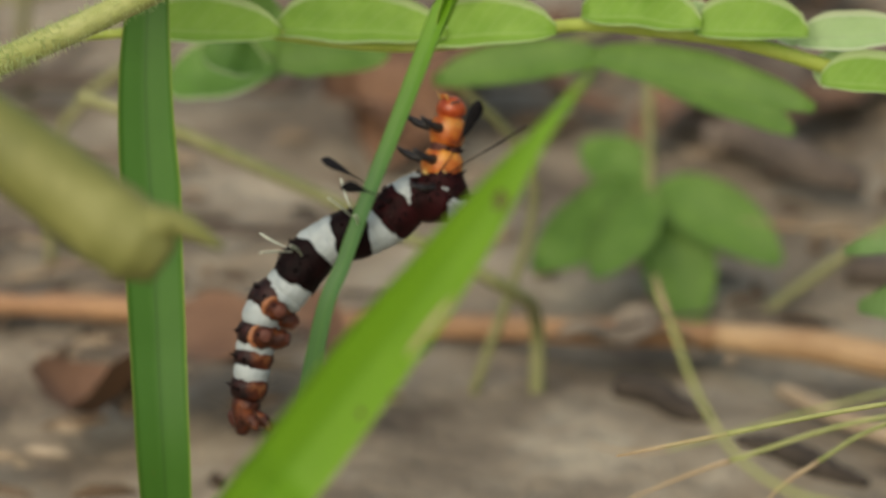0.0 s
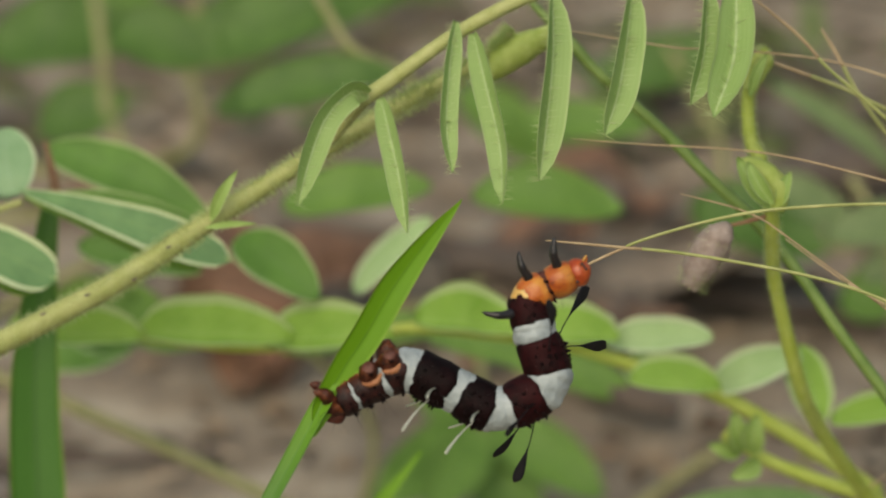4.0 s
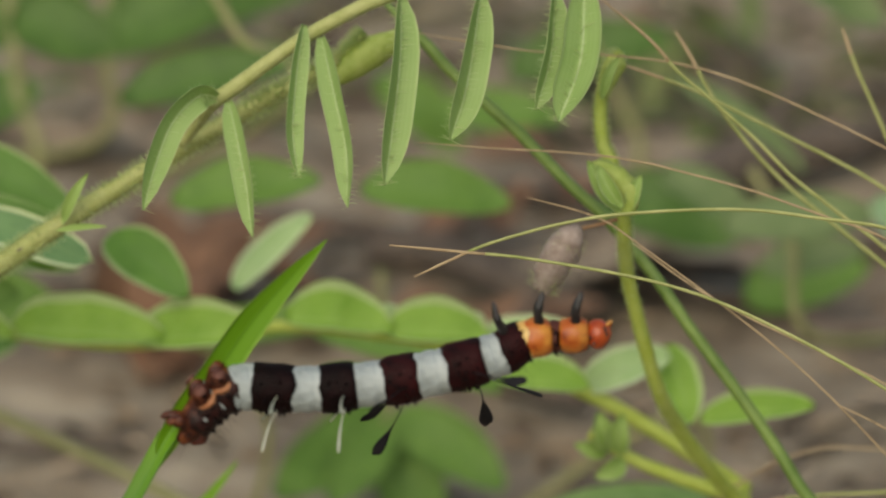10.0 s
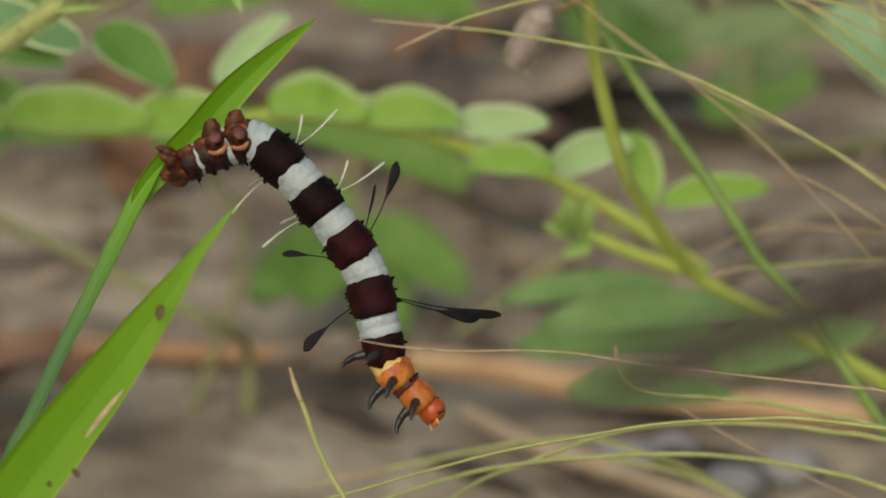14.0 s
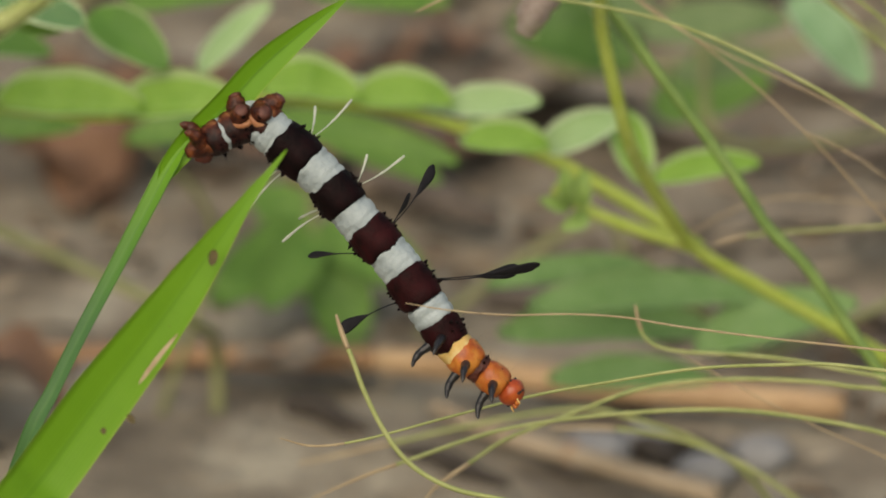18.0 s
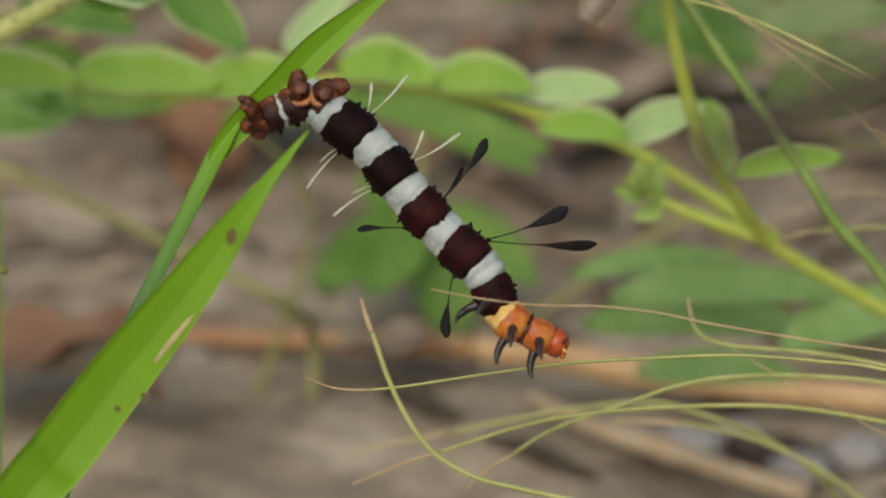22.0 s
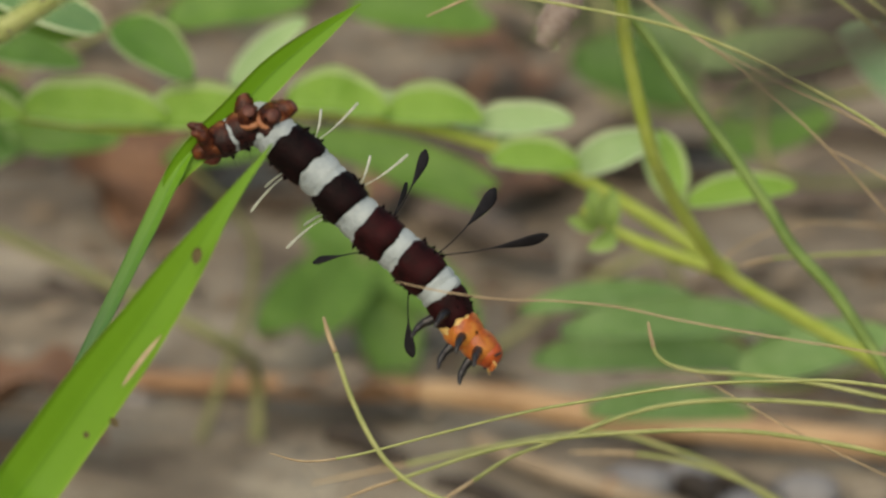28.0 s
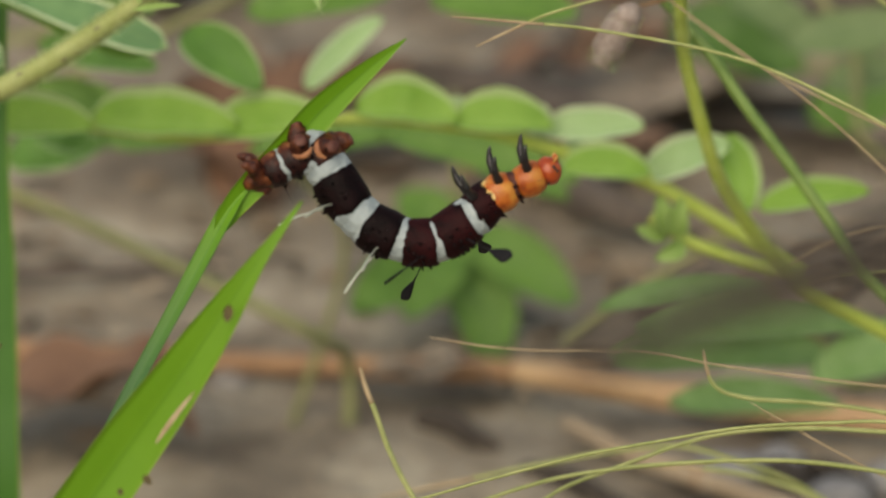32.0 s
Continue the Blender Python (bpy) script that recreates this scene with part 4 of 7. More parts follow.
# ---- the hairy legume with hanging young leaflets ----
def legume_left():
    ob = holder("legume_plant", (-0.13, 0.04, 0), "hairy yellow-green legume stem with hanging folded young leaflets", "plant")
    o = ob.location
    main = [(-0.0001, 0.0712, 0.1254), (-0.0026, 0.0704, 0.1230), (-0.0089, 0.0693, 0.1197), (-0.0140, 0.0684, 0.1170), (-0.0241, 0.0666, 0.1114), (-0.0342, 0.0646, 0.1054), (-0.0406, 0.0633, 0.1013), (-0.0470, 0.0621, 0.0976), (-0.0597, 0.0602, 0.0915), (-0.0725, 0.0584, 0.0861), (-0.0843, 0.0465, 0.0818)]
    main = [*main, Vector((-0.12, 0.035, 0.045)), Vector((-0.13, 0.04, -0.004))]
    part("stem", tube("stem", main, [0.0006, 0.0009, 0.0011, 0.0013, 0.0014, 0.0016], stem_green, 12, 8, 0.06, 4, o), ob)
    hair = part("hair", hair_mesh("hair", main[:10], 0.0011, 8000, 0.0009, hair_pale, o, 3, 0.00008), ob, "short pale hairs on the stem")
    hair["kind"] = "stuff"
    # grains of dirt caught in the hairs
    for p in [(-0.0475, 0.0587, 0.0986), (-0.0423, 0.0593, 0.1002), (-0.0385, 0.0604, 0.1036), (-0.0524, 0.0581, 0.0966)]:
        p = Vector(p)
        part("dirt_grain", tube("dirt_grain", [p - Vector((0.0003, 0, 0.0001)), p, p + Vector((0.00035, 0, 0.0002))], [0.00006, 0.00017, 0.00008], twig_mat, 6, 3, 0.3, p.x * 999, o), ob, "dark grain of dirt on the stem")
    # the swollen end bud
    part("bud", tube("bud", [(-0.0042, 0.0694, 0.1201), (-0.0020, 0.0700, 0.1219), (0.0005, 0.0706, 0.1236), (0.0030, 0.0710, 0.1248), (0.0053, 0.0716, 0.1267)], [0.0006, 0.0016, 0.0019, 0.0013, 0.0003], bud_green, 10, 6, 0.12, 6, o), ob, "swollen pale green end bud")
    part("stipule", leaf_mesh("stipule", (-0.0340, 0.0627, 0.1058), (-0.0309, 0.0625, 0.1117), 0.0014, leaf_young, VIEW, 0.4, 0.15, 8, 0.8, off=o), ob)
    part("stipule", leaf_mesh("stipule", (-0.0347, 0.0625, 0.1052), (-0.0288, 0.0607, 0.1062), 0.0008, leaf_young, VIEW, 0.3, 0.1, 8, 0.8, off=o), ob)
    # the leaf stalk that carries the hanging leaflets
    rach = [(-0.0206, 0.0655, 0.1143), (-0.0185, 0.0634, 0.1175), (-0.0168, 0.0612, 0.1202), (-0.0139, 0.0613, 0.1223), (-0.0105, 0.0616, 0.1248), (-0.0068, 0.0624, 0.1272), (-0.0031, 0.0630, 0.1292), (0.0006, 0.0636, 0.1309), (0.0055, 0.0641, 0.1324), (0.0123, 0.0643, 0.1331), (0.0203, 0.0644, 0.1335), (0.0247, 0.0644, 0.1336)]
    part("rachis", tube("rachis", rach, [0.0005, 0.0009, 0.0008, 0.0008, 0.0007, 0.0005], stem_green, 10, 7, 0.05, 5, o), ob)
    h2 = part("hair", hair_mesh("hair", rach, 0.0007, 1500, 0.0005, hair_pale, o, 9), ob, "short pale hairs on the leaf stalk")
    h2["kind"] = "stuff"
    hang = [
            ([(-0.0162, 0.0599, 0.1214), (-0.0181, 0.0584, 0.1218), (-0.0207, 0.0559, 0.1196), (-0.0224, 0.0530, 0.1157), (-0.0236, 0.0499, 0.1114)], 0.0026, -25),
            ([(-0.0148, 0.0597, 0.1207), (-0.0137, 0.0563, 0.1173), (-0.0126, 0.0527, 0.1132), (-0.0118, 0.0490, 0.1087)], 0.0021, 20),
            ([(-0.0068, 0.0623, 0.1287), (-0.0074, 0.0586, 0.1243), (-0.0077, 0.0546, 0.1190), (-0.0070, 0.0510, 0.1148)], 0.0019, -30),
            ([(-0.0047, 0.0619, 0.1274), (-0.0033, 0.0580, 0.1225), (-0.0018, 0.0539, 0.1167), (-0.0016, 0.0500, 0.1117)], 0.0023, 25),
            ([(0.0038, 0.0632, 0.1314), (0.0038, 0.0592, 0.1260), (0.0031, 0.0548, 0.1196), (0.0023, 0.0507, 0.1140)], 0.0031, -35),
            ([(0.0125, 0.0633, 0.1317), (0.0117, 0.0594, 0.1266), (0.0108, 0.0558, 0.1225), (0.0093, 0.0522, 0.1185)], 0.0031, -30),
            ([(0.0206, 0.0634, 0.1319), (0.0201, 0.0581, 0.1263), (0.0185, 0.0532, 0.1217)], 0.0026, -35),
            ([(0.0239, 0.0635, 0.1322), (0.0234, 0.0579, 0.1258), (0.0210, 0.0528, 0.1204)], 0.0036, 5)]
    shape = (0.35, 0.75, 0.92, 1.0, 1.0, 1.0, 1.0, 0.97, 0.86, 0.6, 0.06)
    for k, (pts, w, turn) in enumerate(hang):
        part("leaflet", blade_mesh("leaflet", pts, [w * 1.12 * s for s in shape], leaf_silky, o, VIEW, 0.75, (turn - 8, turn + 10), 10), ob, "folded silky young leaflet" if k < 7 else "")
        down = part("down", hair_mesh("down", pts, w * 0.45, 260, 0.0004, hair_pale, o, 70 + k, 0.00003), ob, "silky down on a leaflet")
        down["kind"] = "stuff"
    # the spread compound leaf
    pet = [(-0.0796, 0.0916, 0.0945), (-0.0716, 0.0922, 0.0962), (-0.0676, 0.0924, 0.0970), (-0.0629, 0.0928, 0.0981), (-0.0587, 0.0932, 0.0993)]
    part("petiole", tube("petiole", pet, [0.0005, 0.0004, 0.0004], stem_green, 8, 6, 0.05, 2, o), ob)
    spread = [
              ((-0.0580, 0.0972, 0.0987), (-0.0377, 0.0944, 0.0966), 0.0026, leaf_back, 0.2, 0.14), ((-0.0592, 0.1203, 0.0988), (-0.0384, 0.1128, 0.0919), 0.0068, leaf_back, 0.2, 0.12),
              ((-0.0353, 0.1178, 0.0877), (-0.0244, 0.1096, 0.0820), 0.0072, leaf_back, 0.2, 0.12), ((-0.0601, 0.0954, 0.0996), (-0.0617, 0.1027, 0.1061), 0.0072, leaf_blue, 0.12, 0.1),
              ((-0.0607, 0.0972, 0.0989), (-0.0697, 0.1037, 0.1059), 0.005, leaf_blue, 0.2, 0.12), 
              ((-0.0577, 0.1404, 0.0796), (-0.0413, 0.1393, 0.0762), 0.006, leaf_back, 0.2, 0.1), ((-0.0609, 0.1559, 0.0626), (-0.0531, 0.1550, 0.0600), 0.006, leaf_back, 0.2, 0.1)]
    for k, (a, b, w, mt, fo, cu) in enumerate(spread):
        part("leaflet", leaf_mesh("leaflet", a, b, w, mt, VIEW + Vector((0, 0, 0.35)), fo, cu, 14, 0.6, 0.1, off=o, seed=k + 20), ob, "silvery blue-green leaflet" if mt is leaf_blue else "")
    # oblong leaflets folded along the midrib: a pale-rimmed upper half over a greener lower one
    folded = [((-0.0593, 0.0936, 0.1008), (-0.0335, 0.0862, 0.0942), 0.005, (-0.0590, 0.0959, 0.0993), (-0.0369, 0.0904, 0.0921), 0.0042),
              ((-0.0727, 0.0936, 0.0976), (-0.0543, 0.0874, 0.0914), 0.0064, (-0.0723, 0.0958, 0.0959), (-0.0569, 0.0905, 0.0892), 0.005),
              ((-0.0844, 0.0947, 0.0952), (-0.0667, 0.0889, 0.0886), 0.006, (-0.0847, 0.0965, 0.0932), (-0.0689, 0.0911, 0.0863), 0.0046)]
    for k, (a, b, w, a2, b2, w2) in enumerate(folded):
        leaf = part("leaflet", leaf_mesh("leaflet", a, b, w, leaf_mid, VIEW + Vector((0, 0, 0.3)), 0.1, 0.05, 18, 0.6, 0.12, off=o, seed=k + 20, oblong=True), ob, "folded oblong blue-green leaflet with a white rim")
        part("lower_half", leaf_mesh("lower_half", a2, b2, w2, leaf_under, VIEW + Vector((0, 0, 0.3)), 0.1, 0.05, 16, 0.6, 0.12, off=o, seed=k + 30, oblong=True), leaf, "yellow-green lower half of the leaflet")
        b, d = Vector(b), (Vector(b) - Vector(a)).normalized()
        part("leaf_point", tube("leaf_point", [b - d * 0.0006, b + d * 0.0001, b + d * 0.0004 - Vector((0, 0, 0.0003))], [0.00012, 0.0001, 0.00003], hair_pale, 6, 3, 0, 1, o), leaf, "short pale leaf point")


legume_left()


# ---- the second legume: upright stem, withered flower, row of rounded leaflets ----
def legume_right():
    ob = holder("legume_plant", (0.105, 0.105, 0), "hairy legume stem with a long row of rounded pale green leaflets", "plant")
    o = ob.location
    stem = [(0.0283, 0.0754, 0.1221), (0.0271, 0.0740, 0.1211), (0.0261, 0.0718, 0.1174), (0.0263, 0.0694, 0.1134), (0.0273, 0.0677, 0.1113), (0.0285, 0.0657, 0.1059), (0.0289, 0.0681, 0.1011), (0.0297, 0.0710, 0.0954), (0.0330, 0.0752, 0.0825), (0.0357, 0.0803, 0.0757), (0.0395, 0.0854, 0.0688), (0.0444, 0.0921, 0.0612), (0.0532, 0.0946, 0.0551), (0.0627, 0.0959, 0.0493), (0.0741, 0.0978, 0.0420)]
    stem = [*stem, Vector((0.1, 0.1, 0.03)), Vector((0.105, 0.105, -0.004))]
    part("stem", tube("stem", stem, [0.0006, 0.0008, 0.0008, 0.0009, 0.001, 0.0013], stem_bright, 10, 8, 0.08, 7, o), ob)
    h = part("hair", hair_mesh("hair", stem[:11], 0.0009, 3500, 0.0005, hair_pale, o, 11), ob, "short pale hairs on the stem")
    h["kind"] = "stuff"
    for a, b, w in (((0.0261, 0.0690, 0.1185), (0.0281, 0.0705, 0.1231), 0.0012), ((0.0287, 0.0622, 0.1073), (0.0245, 0.0640, 0.1129), 0.0022), ((0.0291, 0.0623, 0.1076), (0.0304, 0.0635, 0.1113), 0.0016), ((0.0283, 0.0614, 0.1082), (0.0256, 0.0629, 0.1127), 0.0018)):
        part("bract", leaf_mesh("bract", a, b, w, leaf_young, VIEW, 0.5, 0.2, 8, 0.7, off=o), ob)
    for pts, rad in (([(0.0248, 0.0649, 0.1122), (0.0261, 0.0647, 0.1118), (0.0277, 0.0643, 0.1106), (0.0290, 0.0638, 0.1090), (0.0288, 0.0631, 0.1068)], [0.0003, 0.001, 0.0015, 0.0014, 0.0009]), ([(0.0281, 0.0724, 0.1226), (0.0279, 0.0722, 0.1218), (0.0271, 0.0717, 0.1204), (0.0262, 0.0711, 0.1184)], [0.0005, 0.0011, 0.001, 0.0007])):
        part("node_bud", tube("node_bud", pts, rad, bud_green, 12, 6, 0.14, 5, o), ob, "swollen yellow-green bud at a node")
    part("withered_flower", tube("withered_flower", [(0.0236, 0.0641, 0.1049), (0.0228, 0.0628, 0.1044), (0.0217, 0.0633, 0.1026), (0.0204, 0.0636, 0.1002), (0.0194, 0.0639, 0.0979)], [0.0004, 0.0016, 0.0021, 0.0019, 0.0011], bud_mat, 10, 6, 0.25, 8, o), ob, "grey-pink withered hairy flower bud")
    part("pedicel", tube("pedicel", [(0.0285, 0.0657, 0.1057), (0.0257, 0.0647, 0.1052), (0.0236, 0.0641, 0.1049)], [0.0003, 0.00022], stem_red, 6, 5, 0, 1, o), ob)
    fh = part("hair", hair_mesh("hair", [(0.0228, 0.0628, 0.1044), (0.0217, 0.0633, 0.1026), (0.0204, 0.0636, 0.1002), (0.0194, 0.0639, 0.0979)], 0.0018, 420, 0.0006, hair_pale, o, 14), ob, "fine pale hairs on the flower")
    fh["kind"] = "stuff"
    # row of leaflets
    rach = [(-0.0721, 0.1128, 0.0755), (-0.0533, 0.1130, 0.0762), (-0.0346, 0.1124, 0.0744), (-0.0212, 0.1127, 0.0754), (-0.0122, 0.1132, 0.0767), (-0.0003, 0.1128, 0.0757), (0.0071, 0.1125, 0.0745), (0.0145, 0.1118, 0.0725), (0.0257, 0.1106, 0.0688), (0.0361, 0.1088, 0.0632), (0.0464, 0.1067, 0.0568)]
    part("rachis", tube("rachis", rach, [0.0006, 0.0008, 0.0009, 0.0011], stem_bright, 10, 7, 0.06, 9, o), ob)
    row = [
        ((-0.0472, 0.1129, 0.0760), (-0.0275, 0.1099, 0.0763), 0.0104, leaf_pale, 0.3), ((-0.0308, 0.1116, 0.0751), (-0.0149, 0.1080, 0.0771), 0.0102, leaf_pale, 0.3),
        ((-0.0122, 0.1125, 0.0779), (0.0013, 0.1102, 0.0772), 0.0104, leaf_pale, 0.25), ((0.0006, 0.1110, 0.0765), (0.0134, 0.1089, 0.0766), 0.0098, leaf_pale, 0.25),
        ((0.0122, 0.1126, 0.0749), (0.0253, 0.1099, 0.0764), 0.0062, leaf_silver, 0.55), ((0.0150, 0.1082, 0.0711), (0.0261, 0.1041, 0.0716), 0.0082, leaf_pale, 0.25),
        ((0.0255, 0.1107, 0.0693), (0.0365, 0.1092, 0.0743), 0.0066, leaf_silver, 0.6), ((0.0404, 0.1095, 0.0653), (0.0543, 0.1053, 0.0688), 0.0062, leaf_pale, 0.4),
        ((-0.0638, 0.1129, 0.0758), (-0.0465, 0.1109, 0.0762), 0.0098, leaf_pale, 0.3)]
    row += [
        ((0.0361, 0.1134, 0.0742), (0.0390, 0.1084, 0.0654), 0.0058, leaf_pale, 1.0),
        ((-0.0204, 0.1384, 0.0733), (-0.0103, 0.1462, 0.0812), 0.0056, leaf_silver, 0.5), ((0.0147, 0.1121, 0.0703), (0.0187, 0.1112, 0.0738), 0.0044, leaf_silver, 1.0),
        ((0.0104, 0.1156, 0.0777), (0.0123, 0.1134, 0.0742), 0.0042, leaf_silver, 1.0), ((-0.0004, 0.1148, 0.0787), (0.0027, 0.1128, 0.0757), 0.0036, leaf_silver, 1.0),
        ((-0.0121, 0.1653, 0.0592), (0.0165, 0.1535, 0.0553), 0.0056, leaf_far, 1.0), ((-0.0529, 0.1651, 0.0584), (-0.0379, 0.1653, 0.0592), 0.0065, leaf_far, 1.0), ((-0.0624, 0.1472, 0.0682), (-0.0503, 0.1477, 0.0697), 0.0065, leaf_far, 1.0)]
    for k, (a, b, w, mt, lo) in enumerate(row):
        part("leaflet", leaf_mesh("leaflet", a, b, w, mt, VIEW + Vector((0, 0, 0.25)), 0.2, 0.03 if lo < 1 else 0.08, 12, 0.5, 0.12, off=o, seed=k + 60, low=lo), ob)
    # young side shoot with swollen buds
    shoot = [(0.0261, 0.0978, 0.0682), (0.0283, 0.0973, 0.0668), (0.0319, 0.0966, 0.0647), (0.0391, 0.0958, 0.0621), (0.0456, 0.0952, 0.0602)]
    part("side_shoot", tube("side_shoot", shoot, [0.0009, 0.0008, 0.001], stem_bright, 8, 6, 0.1, 5, o), ob)
    for a, b, w in (((0.0294, 0.0961, 0.0662), (0.0271, 0.0957, 0.0714), 0.003), ((0.0297, 0.0950, 0.0661), (0.0300, 0.0947, 0.0715), 0.0028), ((0.0287, 0.0971, 0.0662), (0.0243, 0.0954, 0.0674), 0.0024), ((0.0304, 0.0939, 0.0661), (0.0267, 0.0914, 0.0647), 0.0026)):
        part("bud_scale", leaf_mesh("bud_scale", a, b, w, leaf_young, VIEW, 0.5, 0.25, 8, 0.7, off=o), ob)


legume_right()


# ---- leaves further back ----
def far_plant(name, foot, label, stems, leaves, mat_stem):
    ob = holder(name, foot, label, "plant", "low plants on the soil")
    o = ob.location
    for k, (pts, r) in enumerate(stems):
        part("stem", tube("stem", pts, [r * 0.8, r], mat_stem, 8, 6, 0.08, k, o), ob)
    for k, (a, b, w, mt) in enumerate(leaves):
        part("leaflet", leaf_mesh("leaflet", a, b, w, mt, VIEW + Vector((0, 0, 0.5)), 0.15, 0.12, 10, 0.6, 0.2, off=o, seed=k + 40), ob)
    return ob


far_plant("low_legume", (0.05, 0.24, 0), "low green plant with a whorl of oval leaflets", [([*[(-0.0042, 0.2533, 0.0389), (-0.0037, 0.2496, 0.0273), (-0.0033, 0.2460, 0.0162), (-0.0020, 0.2410, 0.0010), (0.0019, 0.2375, -0.0097)], (0.045, 0.235, 0.02), (0.05, 0.24, -0.004)], 0.0009)],
          [((-0.0035, 0.2461, 0.0165), (-0.0208, 0.2279, 0.0091), 0.0125, leaf_far), ((-0.0031, 0.2460, 0.0162), (0.0160, 0.2329, 0.0084), 0.0108, leaf_far), ((-0.0033, 0.2458, 0.0158), (0.0029, 0.2295, -0.0021), 0.012, leaf_far),
           ((-0.0035, 0.2461, 0.0166), (-0.0142, 0.2529, 0.0213), 0.009, leaf_far), ((-0.0034, 0.2411, 0.0173), (-0.0120, 0.2274, 0.0076), 0.009, leaf_far)], stem_far)
far_plant("low_legume", (-0.03, 0.2, 0), "low green plant with long narrow leaves", [([*[(-0.0082, 0.1954, 0.0547), (-0.0206, 0.1942, 0.0510), (-0.0314, 0.1935, 0.0488)], (-0.02, 0.2, 0.03), (-0.03, 0.2, -0.004)], 0.0007)],
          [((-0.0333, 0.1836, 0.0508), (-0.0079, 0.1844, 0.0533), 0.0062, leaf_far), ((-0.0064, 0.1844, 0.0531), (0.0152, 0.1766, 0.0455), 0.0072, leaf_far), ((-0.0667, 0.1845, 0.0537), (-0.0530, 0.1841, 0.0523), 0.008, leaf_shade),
           ((-0.0649, 0.1765, 0.0614), (-0.0466, 0.1749, 0.0564), 0.0075, leaf_far)], stem_far)
far_plant("low_legume", (0.12, 0.19, 0), "low plant with broad drooping green leaves", [([*[(0.0405, 0.1338, 0.0431), (0.0507, 0.1323, 0.0386), (0.0586, 0.1304, 0.0326)], (0.11, 0.18, 0.03), (0.12, 0.19, -0.004)], 0.0008)],
          [((0.0196, 0.1338, 0.0431), (0.0437, 0.1345, 0.0452), 0.0042, leaf_soft), ((0.0252, 0.1235, 0.0437), (0.0597, 0.1284, 0.0426), 0.0062, leaf_soft), ((0.0217, 0.1365, 0.0354), (0.0559, 0.1363, 0.0347), 0.007, leaf_soft),
           ((0.0488, 0.1262, 0.0358), (0.0722, 0.1281, 0.0417), 0.008, leaf_soft), ((0.0302, 0.1531, 0.0217), (0.0550, 0.1529, 0.0209), 0.006, leaf_soft)], stem_far)
far_plant("low_legume", (-0.1, 0.26, 0), "low green plant with blunt leaves on pale stems", [([*[(-0.0344, 0.2127, 0.1081), (-0.0242, 0.2072, 0.0911), (-0.0174, 0.2035, 0.0798)], (-0.09, 0.25, 0.03), (-0.1, 0.26, -0.004)], 0.0009), ([*[(-0.0815, 0.1828, 0.0484), (-0.0685, 0.1814, 0.0439), (-0.0442, 0.1780, 0.0336), (-0.0235, 0.1748, 0.0237)], (-0.02, 0.2, 0.01), (-0.02, 0.2, -0.004)], 0.0011)],
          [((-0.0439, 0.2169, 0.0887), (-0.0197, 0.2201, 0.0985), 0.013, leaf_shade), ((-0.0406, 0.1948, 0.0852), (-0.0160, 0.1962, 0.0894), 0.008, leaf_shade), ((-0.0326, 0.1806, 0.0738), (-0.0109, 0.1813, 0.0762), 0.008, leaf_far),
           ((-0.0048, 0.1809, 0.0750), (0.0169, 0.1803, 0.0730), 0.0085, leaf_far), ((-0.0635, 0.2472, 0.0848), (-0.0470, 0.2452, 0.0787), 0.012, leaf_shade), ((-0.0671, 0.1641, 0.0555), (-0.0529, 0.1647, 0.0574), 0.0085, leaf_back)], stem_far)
far_plant("low_legume", (0.12, 0.3, 0), "low green plant half hidden behind the grass", [([*[(0.0561, 0.2393, 0.0604), (0.0625, 0.2359, 0.0500), (0.0670, 0.2308, 0.0344)], (0.11, 0.28, 0.02), (0.12, 0.3, -0.004)], 0.001)],
          [((0.0502, 0.2174, 0.0577), (0.0748, 0.2179, 0.0593), 0.008, leaf_dull), ((0.0434, 0.2441, 0.0752), (0.0652, 0.2393, 0.0604), 0.004, leaf_dull), ((0.0642, 0.2690, 0.0871), (0.0800, 0.2661, 0.0781), 0.009, leaf_dull),
           ((0.0718, 0.1996, 0.0675), (0.0846, 0.1953, 0.0546), 0.0085, leaf_blue), ((0.0416, 0.2394, 0.0607), (0.0575, 0.2365, 0.0518), 0.007, leaf_dull), ((0.0575, 0.2345, 0.0455), (0.0743, 0.2353, 0.0482), 0.007, leaf_dull)], stem_far)


# the soft shade of these two plants comes from their leaf colours
far_plant("low_legume", (-0.12, 0.36, 0), "low plant with soft shade put into its dark green leaf colour", [([*[(-0.0540, 0.3294, 0.0789), (-0.0570, 0.3236, 0.0610), (-0.0590, 0.3175, 0.0421)], (-0.11, 0.34, 0.03), (-0.12, 0.36, -0.004)], 0.0012), ([*[(-0.0724, 0.3079, 0.0775), (-0.0702, 0.3014, 0.0572), (-0.0711, 0.2957, 0.0399)], (-0.14, 0.33, 0.02), (-0.14, 0.34, -0.004)], 0.0012)],
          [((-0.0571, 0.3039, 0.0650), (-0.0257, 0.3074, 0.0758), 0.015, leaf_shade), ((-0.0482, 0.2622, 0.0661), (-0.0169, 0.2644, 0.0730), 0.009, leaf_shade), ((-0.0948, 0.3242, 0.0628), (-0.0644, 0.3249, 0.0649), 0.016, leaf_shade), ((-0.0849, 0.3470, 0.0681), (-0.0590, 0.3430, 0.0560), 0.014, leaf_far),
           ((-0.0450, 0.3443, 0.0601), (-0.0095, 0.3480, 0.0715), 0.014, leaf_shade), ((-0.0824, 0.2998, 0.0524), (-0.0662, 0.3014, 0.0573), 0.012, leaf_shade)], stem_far)
